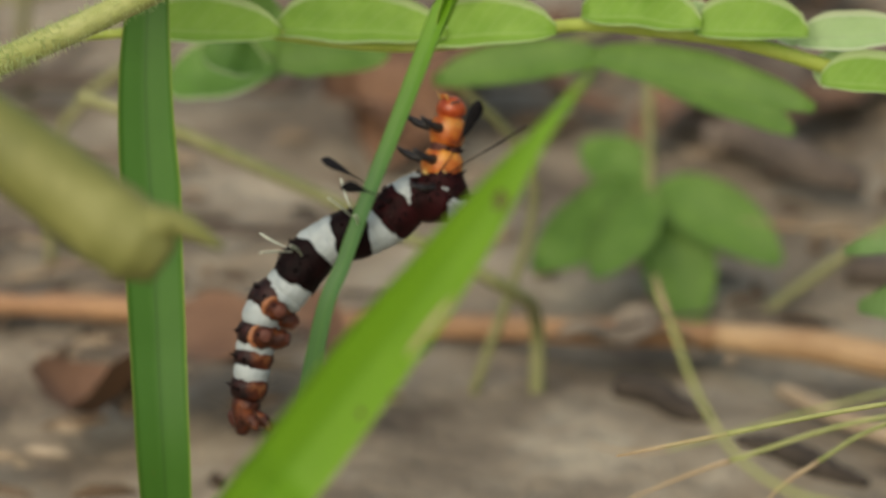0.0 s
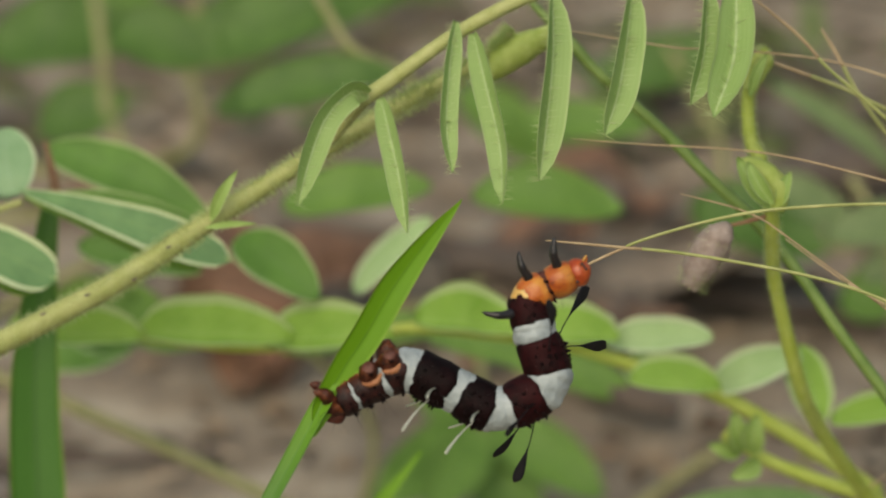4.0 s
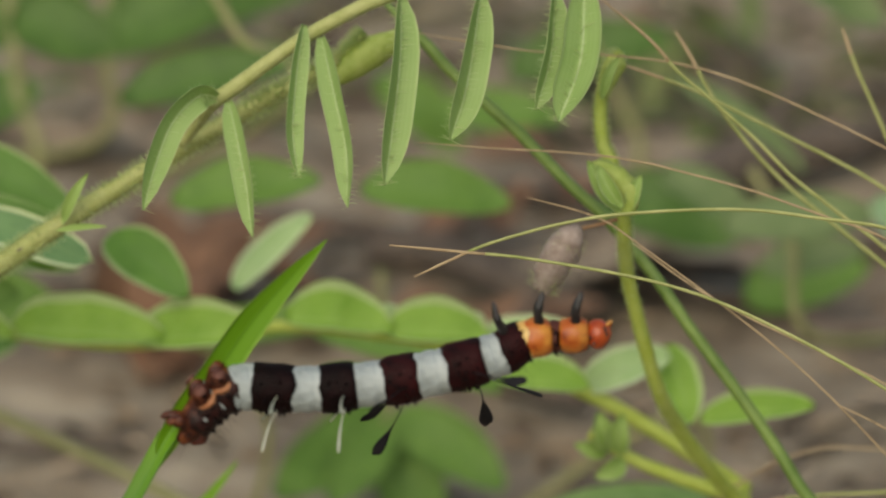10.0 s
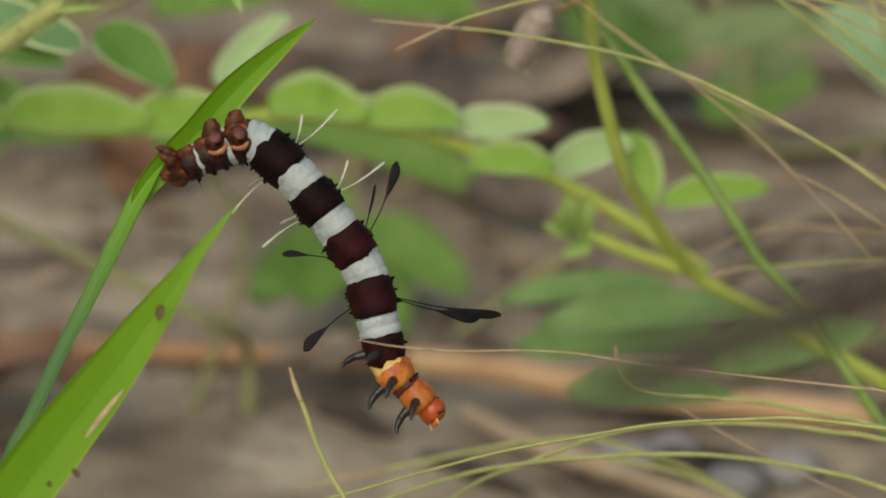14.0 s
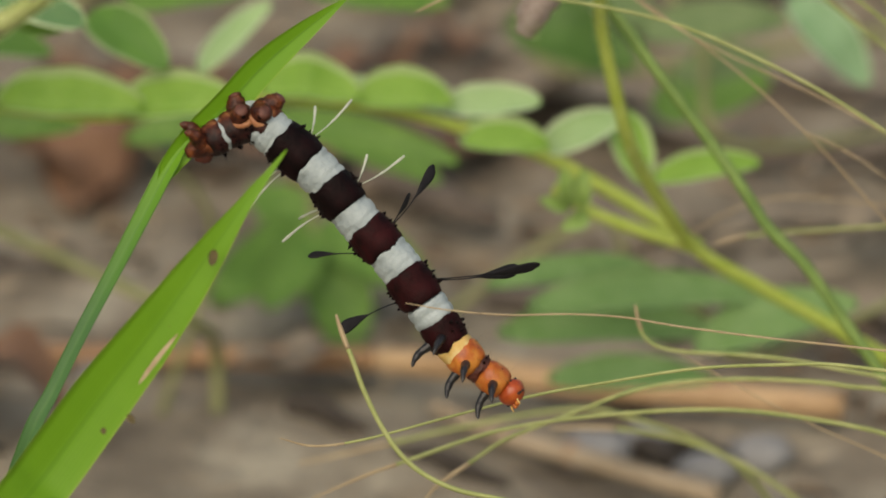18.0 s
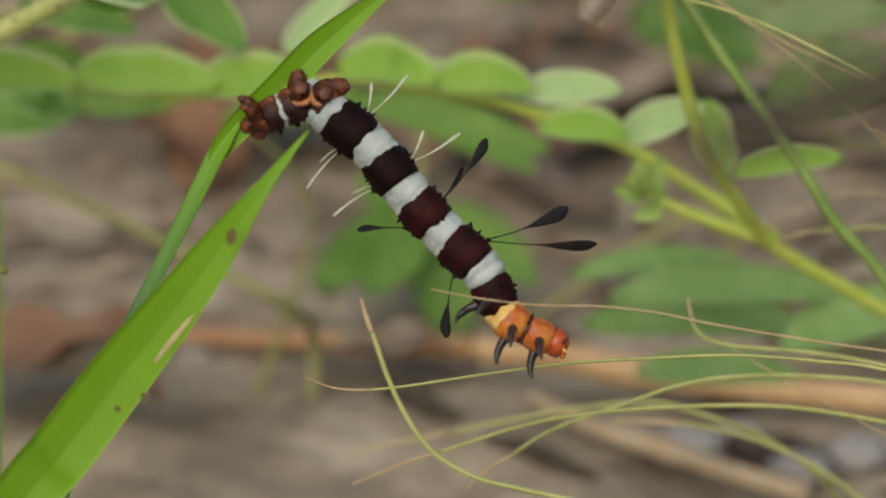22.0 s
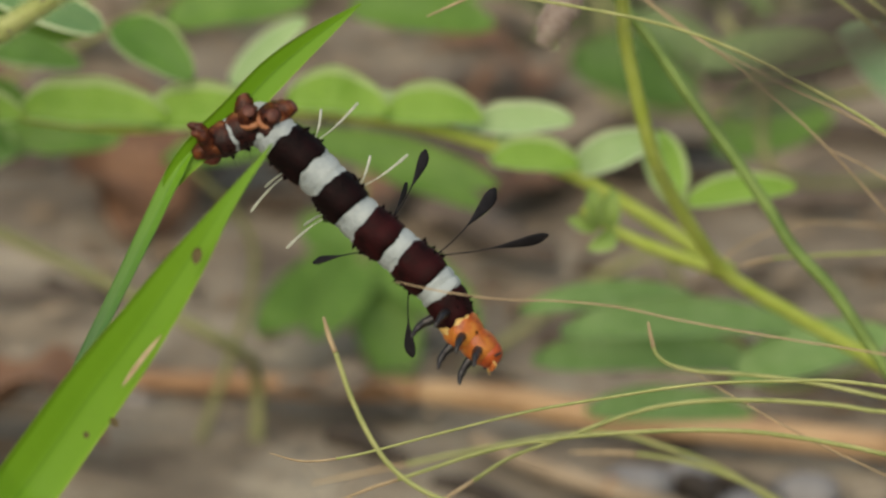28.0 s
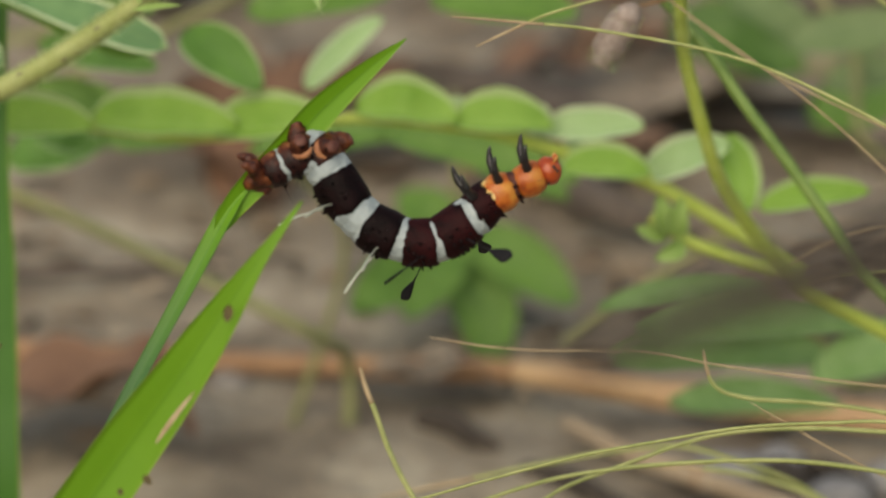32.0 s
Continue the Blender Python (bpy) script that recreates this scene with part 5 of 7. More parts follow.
far_plant("low_legume", (0.16, 0.4, 0), "low plant with soft shade put into its dark green leaf colour", [([*[(0.0324, 0.3431, 0.0564), (0.0422, 0.3372, 0.0380), (0.0487, 0.3312, 0.0197)], (0.13, 0.36, 0.02), (0.16, 0.4, -0.004)], 0.0012)],
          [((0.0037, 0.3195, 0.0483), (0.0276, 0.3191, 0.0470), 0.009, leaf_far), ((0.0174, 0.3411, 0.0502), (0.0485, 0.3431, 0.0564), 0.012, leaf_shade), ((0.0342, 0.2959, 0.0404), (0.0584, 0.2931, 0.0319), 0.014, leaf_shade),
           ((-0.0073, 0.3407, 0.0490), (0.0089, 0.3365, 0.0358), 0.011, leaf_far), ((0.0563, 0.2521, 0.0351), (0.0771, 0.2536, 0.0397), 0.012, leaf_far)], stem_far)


# ---- the seed pod near the camera ----
def seed_pod():
    foot = Vector((-0.1, 0.0, 0))
    ob = holder("seed_pod", foot, "plump yellow-green hairy seed pod hanging from a stalk", "pod")
    o = ob.location
    part("pod", tube("pod", [(-0.0689, -0.0038, 0.1047), (-0.0642, -0.0046, 0.1023), (-0.0591, -0.0057, 0.0990), (-0.0544, -0.0067, 0.0959), (-0.0502, -0.0077, 0.0929), (-0.0470, -0.0084, 0.0907), (-0.0447, -0.0089, 0.0891)], [0.0018, 0.003, 0.0034, 0.0035, 0.0036, 0.0037, 0.0035, 0.002], pod_mat, 16, 8, 0.05, 3, o), ob)
    part("tip", tube("tip", [(-0.0455, -0.0089, 0.0923), (-0.0436, -0.0088, 0.0925), (-0.0418, -0.0091, 0.0918), (-0.0398, -0.0095, 0.0906)], [0.002, 0.0012, 0.0008, 0.0003], pod_mat, 8, 6, 0, 1, o), ob, "pale curled pod tip")
    part("stalk", tube("stalk", [(-0.0689, -0.0038, 0.1047), (-0.1, 0.0, 0.12), (-0.105, 0.0, 0.06), (-0.1, 0.0, -0.004)], [0.0008, 0.0012], stem_green, 8, 8, 0, 1, o), ob)


seed_pod()


# ---- a dark twig close to the camera ----
def near_twig():
    pts = [(0.0160, -0.1936, 0.1582), (0.0186, -0.1932, 0.1593), (0.0216, -0.1929, 0.1605), (0.0251, -0.1924, 0.1617), (0.0298, -0.1920, 0.1632), (0.036, -0.1915, 0.1664), (0.05, -0.19, 0.171), (0.08, -0.18, 0.14), (0.095, -0.17, -0.004)]
    pts = [Vector(p) for p in pts]
    ob = holder("dead_twig", pts[-1], "dark leafless dead twig leaning out of the soil", "twig")
    o = ob.location
    part("stem", tube("stem", pts[1:], [0.0011, 0.0014, 0.0016, 0.0017], twig_dark, 8, 6, 0.2, 2, o), ob)
    part("tip", tube("tip", pts[:2], [0.0003, 0.0008, 0.0011], twig_dark, 8, 6, 0.2, 2, o), ob, "broken thin end")


near_twig()


# ---- the caterpillar ----
def ring_mesh(name, length, r0, r1, r2, mat, seg=32, wrinkle=0.04, seed=0, jag=0.0, folds=0, round_end=0.1, rows=12):
    """A body ring along local z: full to its ends, with uneven skin, ring folds and a wavy border."""
    verts, faces = [], []
    for i in range(rows + 1):
        s = i / rows
        z = (s - 0.5) * length
        r = r0 * (1 - s) * (1 - 2 * s) + r1 * 4 * s * (1 - s) + r2 * s * (2 * s - 1)
        r *= 1 - round_end * abs(2 * s - 1) ** 5
        for j in range(seg):
            a = 2 * math.pi * j / seg
            p = Vector((math.cos(a), math.sin(a), s * 1.4))
            k = 1 + wrinkle * noise.noise(p * 1.6 + Vector((seed, 0, 0))) + 0.5 * wrinkle * noise.noise(p * 5.0 + Vector((seed, 3, 0)))
            if folds:
                # skin folds that run round the ring, deeper on the flanks
                w = math.cos((s + 0.05 * noise.noise(p * 1.3 + Vector((0, 0, seed)))) * math.pi * 2 * folds)
                k -= 0.075 * max(0.0, w) ** 3 * (0.5 + 0.5 * abs(math.sin(a)))
            end = jag * length * (noise.noise(Vector((1.6 * math.cos(a), 1.6 * math.sin(a), seed + (7 if s > 0.5 else 0)))) + 0.7 * noise.noise(Vector((7 * math.cos(a), 7 * math.sin(a), seed + s))))
            verts.append((r * k * math.cos(a), r * k * math.sin(a), z + end * abs(2 * s - 1)))
    for i in range(rows):
        for j in range(seg):
            a, b = i * seg + j, i * seg + (j + 1) % seg
            faces.append((a, b, b + seg, a + seg))
    faces.append(tuple(range(seg))[::-1])
    faces.append(tuple(rows * seg + j for j in range(seg)))
    return mesh_of(name, verts, faces, mat)


def radial(deg, r, z=0.0):
    """A point round the body: 0 is the belly, 180 the back."""
    return Vector((r * math.cos(radians(deg)), r * math.sin(radians(deg)), z))


def add_leg(seg, deg, r, length, mat, name, z=0.0, fat=0.0004, lean=0.25):
    """A jointed true leg that tapers to a bent claw."""
    a = radial(deg, r * 0.75, z)
    b = radial(deg, r + length * 0.4, z + lean * length * 0.1)
    c = radial(deg * 0.85, r + length * 0.75, z + lean * length * 0.6)
    d = radial(deg * 0.7, r + length, z + lean * length * 1.3)
    part(name, tube(name, [a, b, c, d], [fat * 1.7, fat * 1.5, fat * 1.15, fat * 1.2, fat * 0.8, fat * 0.7, fat * 0.12], mat, 10, 5, 0.12, deg), seg)


def add_proleg(seg, deg, r, length, fat, name="proleg", z=0.0):
    """A stubby fleshy foot that narrows to a blunt pinkish end, with a dark pad and folds of orange skin round its root."""
    lean = 0.12 * length
    out = [radial(deg, r * 0.5, z), radial(deg, r + length * 0.2, z), radial(deg, r + length * 0.6, z + lean), radial(deg, r + length, z + lean * 1.5)]
    part(name, tube(name, out, [fat * 1.5, fat * 1.45, fat * 1.15, fat * 1.0, fat * 0.94, fat * 0.8, fat * 0.45], cat_brown, 16, 6, 0.28, deg + z * 9000), seg)
    s = 1 if deg > 0 else -1
    out_way = Vector((-math.sin(radians(deg)), math.cos(radians(deg)), 0)) * s
    tip = radial(deg, r + length * 0.7, z + lean)
    part("spot", tube("spot", [tip + out_way * fat * 0.6, tip + out_way * fat * 0.84, tip + out_way * fat * 0.92], [fat * 0.3, fat * 0.26, fat * 0.1], cat_dark, 10, 3, 0.2, deg), seg, "dark spot on the foot")
    part("sole", tube("sole", [radial(deg, r + length * 0.9, z + lean * 1.4), radial(deg, r + length * 1.02, z + lean * 1.5), radial(deg, r + length * 1.1, z + lean * 1.5)], [fat * 0.72, fat * 0.66, fat * 0.45, fat * 0.08], cat_foot, 12, 4, 0.3, deg), seg, "pinkish-brown gripping pad")
    arc = []
    for q in range(7):
        a = radians(-75 + 24 * q + 10 * s)
        arc.append(radial(deg, r + length * 0.16, z + lean * 0.2) + (out_way * math.cos(a) + Vector((0, 0, 1)) * math.sin(a)) * fat * 1.22)
    part("skin_fold", tube("skin_fold", arc, [fat * 0.1, fat * 0.3, fat * 0.38, fat * 0.26, fat * 0.1], cat_fold, 8, 3, 0.35, deg), seg, "pale orange skin fold")


def tubercles(seg, r, length, seed, rows=(0.0,), count=9):
    """Short pointed warts over the back and flanks of a body ring."""
    rnd = random.Random(seed)
    verts, faces = [], []
    for z in rows:
        for k in range(count):
            deg = 65 + 230 * (k + 0.5) / count + rnd.uniform(-9, 9)
            zz = z * length + rnd.uniform(-0.1, 0.1) * length
            h, w = rnd.uniform(0.0002, 0.0006), rnd.uniform(0.00016, 0.00032)
            a, e = radial(deg, r * 0.95, zz), radial(deg, r + h, zz + rnd.uniform(-0.0002, 0.0002))
            s = Vector((-math.sin(radians(deg)), math.cos(radians(deg)), 0)) * w
            n = len(verts)
            for q in range(6):
                verts.append(a + s * math.cos(q * 1.0472) + Vector((0, 0, w)) * math.sin(q * 1.0472))
            for q in range(6):
                verts.append(a.lerp(e, 0.6) + (s * math.cos(q * 1.0472) + Vector((0, 0, w)) * math.sin(q * 1.0472)) * 0.6)
            verts.append(e)
            for q in range(6):
                p = (q + 1) % 6
                faces += [(n + q, n + p, n + 6 + p, n + 6 + q), (n + 6 + q, n + 6 + p, n + 12)]
    ob = part("warty_skin", mesh_of("warty_skin", verts, faces, cat_dark), seg, "small pointed dark warts")
    ob["kind"] = "stuff"


def add_paddle(seg, deg, r, length, mat, width, name, label, z=0.0, lean=0.0, turn=0.0, bend=0.04):
    """A hair on a fine stalk that widens into a long flat blade with a blunt end."""
    a = radial(deg, r * 0.9, z)
    e = radial(deg, r + length, z + lean * length)
    ax = (e - a).normalized()
    side = Matrix.Rotation(radians(turn), 3, ax) @ ax.cross(Vector((1.0, 0.15, 0.1))).normalized()
    flat = ax.cross(side)
    path = smooth_path([a, a.lerp(e, 0.35) + side * (bend * length), a.lerp(e, 0.65) + side * (bend * 0.8 * length), e], 6)
    n = len(path)
    thin = 0.00007 if width > 0.0003 else 0.00006
    shape = (1.5, 1.0, 0.9, 0.9, 1.0, 1.3) if width > 0.0003 else (1.3, 1.0, 1.0, 1.2, 1.5, 2.0)
    verts, faces = [], []
    for i, c in enumerate(path):
        s = i / (n - 1)
        w = thin * shape[min(5, int(s * 10))]
        if s > 0.5:
            q = (s - 0.5) / 0.5
            w = max(w, width * min(1.0, q / 0.7) ** 0.85 * max(0.12, 1 - max(0.0, (q - 0.78) / 0.22) ** 2.2) ** 0.6)
        h = min(w, thin * (1.5 if s > 0.5 else 1.0))
        lop = side * (0.25 * w if s > 0.55 else 0)
        for k in range(8):
            t = math.pi * k / 4
            verts.append(c + lop + side * (w * math.cos(t)) + flat * (h * math.sin(t)))
    for i in range(n - 1):
        for k in range(8):
            b = (k + 1) % 8
            faces.append((i * 8 + k, i * 8 + b, i * 8 + 8 + b, i * 8 + 8 + k))
    faces += [tuple(range(8))[::-1], tuple((n - 1) * 8 + k for k in range(8))]
    hair = part(name, mesh_of(name, verts, faces, mat), seg, label)
    part("hair_root", tube("hair_root", [a * 0.98, radial(deg, r * 1.04, z), radial(deg, r * 1.12, z)], [0.0003, 0.0002, 0.00006], cat_dark, 7, 3, 0.2, deg), seg)
    return hair, a, radial(deg, 1.0).cross(Vector((0, 0, 1)))


def bristles(seg, r, count, length, mat, seed, z=0.0012):
    rnd = random.Random(seed)
    verts, faces = [], []
    for _ in range(count):
        p = radial(rnd.uniform(60, 300), r * 0.95, rnd.uniform(-z, z))
        d = p.normalized() * length * rnd.uniform(0.4, 1.1) + Vector((0, 0, rnd.uniform(-0.4, 0.3) * length))
        q = p.cross(d).normalized() * 0.00003
        t = Vector((0, 0, 0.00003))
        k = len(verts)
        verts += [p + q, p - q, p + t, p + d]
        faces += [(k, k + 1, k + 3), (k + 1, k + 2, k + 3), (k + 2, k, k + 3)]
    ob = part("bristle_tuft", mesh_of("bristle_tuft", verts, faces, mat, None, False), seg, "fine dark bristles")
    ob["kind"] = "stuff"


def build_head(root):
    """A rounded capsule of two lobes, with a pale mouth, eye spots and dark warts."""
    mm = 0.001
    verts, faces = [], []
    for i in range(15):
        for j in range(24):
            th, ph = math.pi * i / 14, 2 * math.pi * j / 24
            p = Vector((math.sin(th) * math.cos(ph), math.sin(th) * math.sin(ph), -math.cos(th)))
            k = 1.0 - 0.12 * math.exp(-(p.y / 0.16) ** 2) * max(0, p.z - 0.5 * p.x)
            k *= 1 + 0.04 * noise.noise(p * 3)
            # the face is flattened and slopes to the mouth on the belly side
            x, z = p.x * (1.5 - 0.15 * max(0, p.z)), p.z * (1.35 - 0.2 * max(0, -p.x))
            verts.append((x * mm * k, p.y * 1.5 * mm * k, z * mm * k))
    for i in range(14):
        for j in range(24):
            a, b = i * 24 + j, i * 24 + (j + 1) % 24
            faces.append((a, b, b + 24, a + 24))
    head = part("head", mesh_of("head", verts, faces, cat_head), root, "glossy orange-red rounded head")
    for s in (1, -1):
        part("mandible", tube("mandible", [(0.8 * mm, s * 0.3 * mm, 0.95 * mm), (1.05 * mm, s * 0.3 * mm, 1.15 * mm), (1.1 * mm, s * 0.1 * mm, 1.3 * mm)], [0.00032, 0.00024, 0.0001], cat_orange, 8, 3), head, "orange mouthpart")
        part("feeler", tube("feeler", [(0.9 * mm, s * 0.7 * mm, 0.8 * mm), (1.15 * mm, s * 0.8 * mm, 1.1 * mm), (1.3 * mm, s * 0.8 * mm, 1.4 * mm)], [0.0001, 0.00008, 0.00003], cat_cream, 7, 3), head, "short pale feeler")
        for q in (0.05, 0.4, 0.7):
            p = Vector((q * mm, s * 1.33 * mm, (0.8 - 0.3 * q) * mm))
            part("eye", tube("eye", [p * 0.93, p * 1.02, p * 1.04], [0.00015, 0.00014, 0.00006], cat_black, 8, 2), head, "small black eye spot")
        for x, z in ((-0.8, -0.5), (-0.2, -0.8)):
            p = Vector((x * mm, s * 1.1 * mm, z * mm)).normalized() * 1.42 * mm
            part("wart", tube("wart", [p * 0.92, p, p * 1.14], [0.00024, 0.0002, 0.00005], cat_black, 7, 3), head, "small black wart")
    bristles(head, 1.4 * mm, 14, 1.6 * mm, cat_black, 40)
    return head


def build_caterpillar():
    root = holder("caterpillar", (-0.015, -0.005, 0.1), "black and white banded caterpillar with an orange head and spoon-shaped hairs", "caterpillar")
    segs, spoons = [], []

    def ring(u, name, *args, **kw):
        ob = part(name, ring_mesh(name, *args, **kw), root)
        segs.append((u, ob))
        return ob

    mm = 0.001
    # the tail with its claspers
    tail = ring(0.1, "tail_segment", 3.6 * mm, 0.6 * mm, 1.2 * mm, 1.55 * mm, cat_brown, 24, 0.1, 1, round_end=0.3)
    for s in (24, -24):
        add_leg(tail, s, 0.8 * mm, 2.3 * mm, cat_brown, "clasper", 0.1 * mm, 0.0006, -0.35)
    part("tail_plate", tube("tail_plate", [radial(180, 0.9 * mm, 0.6 * mm), radial(180, 1.35 * mm, -0.2 * mm), radial(180, 0.9 * mm, -1.2 * mm)], [0.0006, 0.0008, 0.0003], cat_maroon, 12, 4, 0.15, 3), tail, "dark plate over the tail")
    bristles(tail, 1.3 * mm, 18, 3.2 * mm, cat_black, 1)
    # short crowded rear rings, thin white between them
    b1 = ring(0.33, "body_ring", 2.0 * mm, 1.6 * mm, 1.85 * mm, 1.75 * mm, cat_rear, 30, 0.05, 2, 0.12)
    ring(0.46, "white_ring", 2.4 * mm, 1.62 * mm, 1.74 * mm, 1.68 * mm, cat_white, 30, 0.1, 3, 0.25)
    b1b = ring(0.58, "body_ring", 1.9 * mm, 1.75 * mm, 1.95 * mm, 1.85 * mm, cat_rear, 30, 0.05, 12, 0.14)
    ring(0.68, "white_ring", 2.4 * mm, 1.75 * mm, 1.84 * mm, 1.78 * mm, cat_white, 30, 0.1, 13, 0.25)
    b2 = ring(0.81, "body_ring", 2.2 * mm, 1.85 * mm, 2.08 * mm, 2.0 * mm, cat_rear, 32, 0.06, 4, 0.14)
    ring(1.05, "white_ring", 2.4 * mm, 1.9 * mm, 2.02 * mm, 2.0 * mm, cat_white, 32, 0.08, 5, 0.12, folds=1)
    b3 = ring(1.42, "body_ring", 2.7 * mm, 2.1 * mm, 2.28 * mm, 2.2 * mm, cat_rear, 34, 0.06, 6, 0.16)
    for sg, r in ((b2, 1.55), (b3, 1.7)):
        for s in (30, -30):
            add_proleg(sg, s, r * mm, 1.6 * mm, 0.00095, z=-0.2 * mm if sg is b3 else 0.0)
    for sg, rr in ((b1, 1.85), (b1b, 1.95), (b2, 2.05), (b3, 2.25)):
        tubercles(sg, rr * mm, 1.2 * mm, int(rr * 100), (0.0,), 9)
        bristles(sg, rr * mm, 8, 2.6 * mm, cat_black, int(rr * 40), 0.0005)
    # the long body: white rings and broad dark rings
    for k, (uw, ud, ra, ld) in enumerate(((2.0, 2.5, 2.4, 4.0), (3.0, 3.5, 2.42, 3.5), (4.0, 4.5, 2.38, 3.5), (5.0, 5.5, 2.38, 3.8))):
        ring(uw, "white_ring", (3.6 if k == 0 else 4.7) * mm, (ra - 0.12) * mm, (ra - 0.12) * mm, (ra - 0.12) * mm, cat_white, 40, 0.05, 10 + k, folds=3, round_end=0.3, rows=20)
        d = ring(ud, "body_ring", ld * mm, ra * mm, (ra + 0.05) * mm, ra * mm, cat_dark if k < 2 else cat_wine, 40, 0.04, 20 + k, 0.09, round_end=0.06)
        bristles(d, ra * mm, 16, 1.7 * mm, cat_black, 5 + k)
        tubercles(d, ra * mm, ld * mm, 50 + k, (-0.24, 0.0, 0.22), 10)
        if k < 2:
            for deg, ln, le in ((102, 5.2, -0.05), (258, 5.6, 0.1), (140, 5.0, -0.2), (232, 3.8, -0.5)):
                add_paddle(d, deg, ra * mm, ln * mm, cat_club, 0.00016, "club_hair", "white club-shaped hair", 0.6 * mm, le)
        elif k == 2:
            for deg, ln, le, tu in ((106, 4.2, -0.85, 60), (242, 8.4, -0.2, 10), (214, 7.8, -0.15, 50)):
                spoons.append(add_paddle(d, deg, ra * mm, ln * mm, cat_paddle, 0.00058, "paddle_hair", "black spoon-shaped hair", 0.3 * mm, le, tu))
        else:
            for deg, ln, le, tu in ((106, 6.6, 0.45, 30), (242, 8.0, 1.12, 20), (234, 9.6, 0.45, -15)):
                spoons.append(add_paddle(d, deg, ra * mm, ln * mm, cat_paddle, 0.00072, "paddle_hair", "black spoon-shaped hair", 0.5 * mm, le, tu))
    # the fore body: three leg-bearing rings and the head
    ring(6.0, "white_ring", 2.6 * mm, 2.2 * mm, 2.22 * mm, 2.12 * mm, cat_white, 34, 0.05, 30, folds=2)
    th = ring(6.5, "body_ring", 3.4 * mm, 2.18 * mm, 2.16 * mm, 1.95 * mm, cat_wine, 34, 0.05, 31, 0.12)
    tubercles(th, 2.1 * mm, 3.4 * mm, 70, (-0.15, 0.15), 9)
    ring(6.88, "cream_ring", 2.2 * mm, 1.92 * mm, 1.9 * mm, 1.8 * mm, cat_cream, 30, 0.06, 35, 0.15)
    o1 = ring(7.1, "orange_ring", 2.7 * mm, 1.85 * mm, 2.0 * mm, 1.55 * mm, cat_orange, 30, 0.06, 32)
    col = ring(7.31, "collar", 0.9 * mm, 1.5 * mm, 1.55 * mm, 1.48 * mm, cat_maroon, 30, 0.1, 36, 0.45)
    tubercles(col, 1.52 * mm, 0.9 * mm, 71, (0.0,), 9)
    o2 = ring(7.52, "orange_ring", 2.8 * mm, 1.52 * mm, 1.76 * mm, 1.5 * mm, cat_orange, 30, 0.06, 33)
    for sg, r in ((th, 1.95), (o1, 1.65), (o2, 1.45)):
        for s in (32, -32):
            add_leg(sg, s, r * mm, 3.0 * mm, cat_black, "leg", 0.2 * mm, 0.00034, 0.22)
        bristles(sg, r * mm, 18, 2.2 * mm, cat_black, int(r * 10))
    for sg, r, z in ((o2, 1.62, 0.1), (o1, 1.82, 0.1)):
        for s in (105, 145, 215, 255):
            p = radial(s + 20 * z, r * mm, z * mm)
            part("wart", tube("wart", [p * 0.9, p, p * 1.1], [0.00022, 0.00018, 0.00004], cat_maroon, 7, 3), sg, "small dark wart")
    segs.append((7.78, build_head(root)))
    return root, segs, spoons


caterpillar, rings, spoons = build_caterpillar()


# ---- how things move ----
COURSE = []
BENDING = []


def crawl(t, rear, middle, fore, *marks):
    """The body's course at a moment: tail, the white rings, the neck and the face; and how far its belly is turned, behind, midway and in front."""
    COURSE.append((t, Vector((rear, middle, fore)), [Vector(m) for m in marks]))


def bend(t, joint, swing, turn, sheath):
    """The bent blade at a moment: its joint, the blade's swing and turn, the sheath's swing."""
    BENDING.append((t, joint, swing, turn, sheath))


def on_course(marks, u):
    k = min(int(u), len(marks) - 2)
    s = u - k
    a = marks[k - 1] if k > 0 else marks[0] * 2 - marks[1]
    b, c = marks[k], marks[k + 1]
    d = marks[k + 2] if k + 2 < len(marks) else c * 2 - b
    p = 0.5 * (2 * b + (c - a) * s + (2 * a - 5 * b + 4 * c - d) * s * s + (3 * b - a - 3 * c + d) * s ** 3)
    tan = 0.5 * ((c - a) + 2 * (2 * a - 5 * b + 4 * c - d) * s + 3 * (3 * b - a - 3 * c + d) * s * s)
    return p, tan.normalized()


def blend(rows, t):
    """The value of a list of (t, vector) rows at t, gliding."""
    ts = [r[0] for r in rows]
    k = max(0, min(len(ts) - 2, sum(1 for x in ts if x <= t) - 1))
    h = ts[k + 1] - ts[k]
    s = (t - ts[k]) / h
    b, c = rows[k][1], rows[k + 1][1]
    a, ta = (rows[k - 1][1], ts[k - 1]) if k > 0 else (b, ts[k] - h)
    d, td = (rows[k + 2][1], ts[k + 2]) if k + 2 < len(ts) else (c, ts[k + 1] + h)
    m0, m1 = (c - a) * (h / (ts[k + 1] - ta)) * 0.7, (d - b) * (h / (td - ts[k])) * 0.7
    s2, s3 = s * s, s * s * s
    return b * (2 * s3 - 3 * s2 + 1) + m0 * (s3 - 2 * s2 + s) + c * (3 * s2 - 2 * s3) + m1 * (s3 - s2)


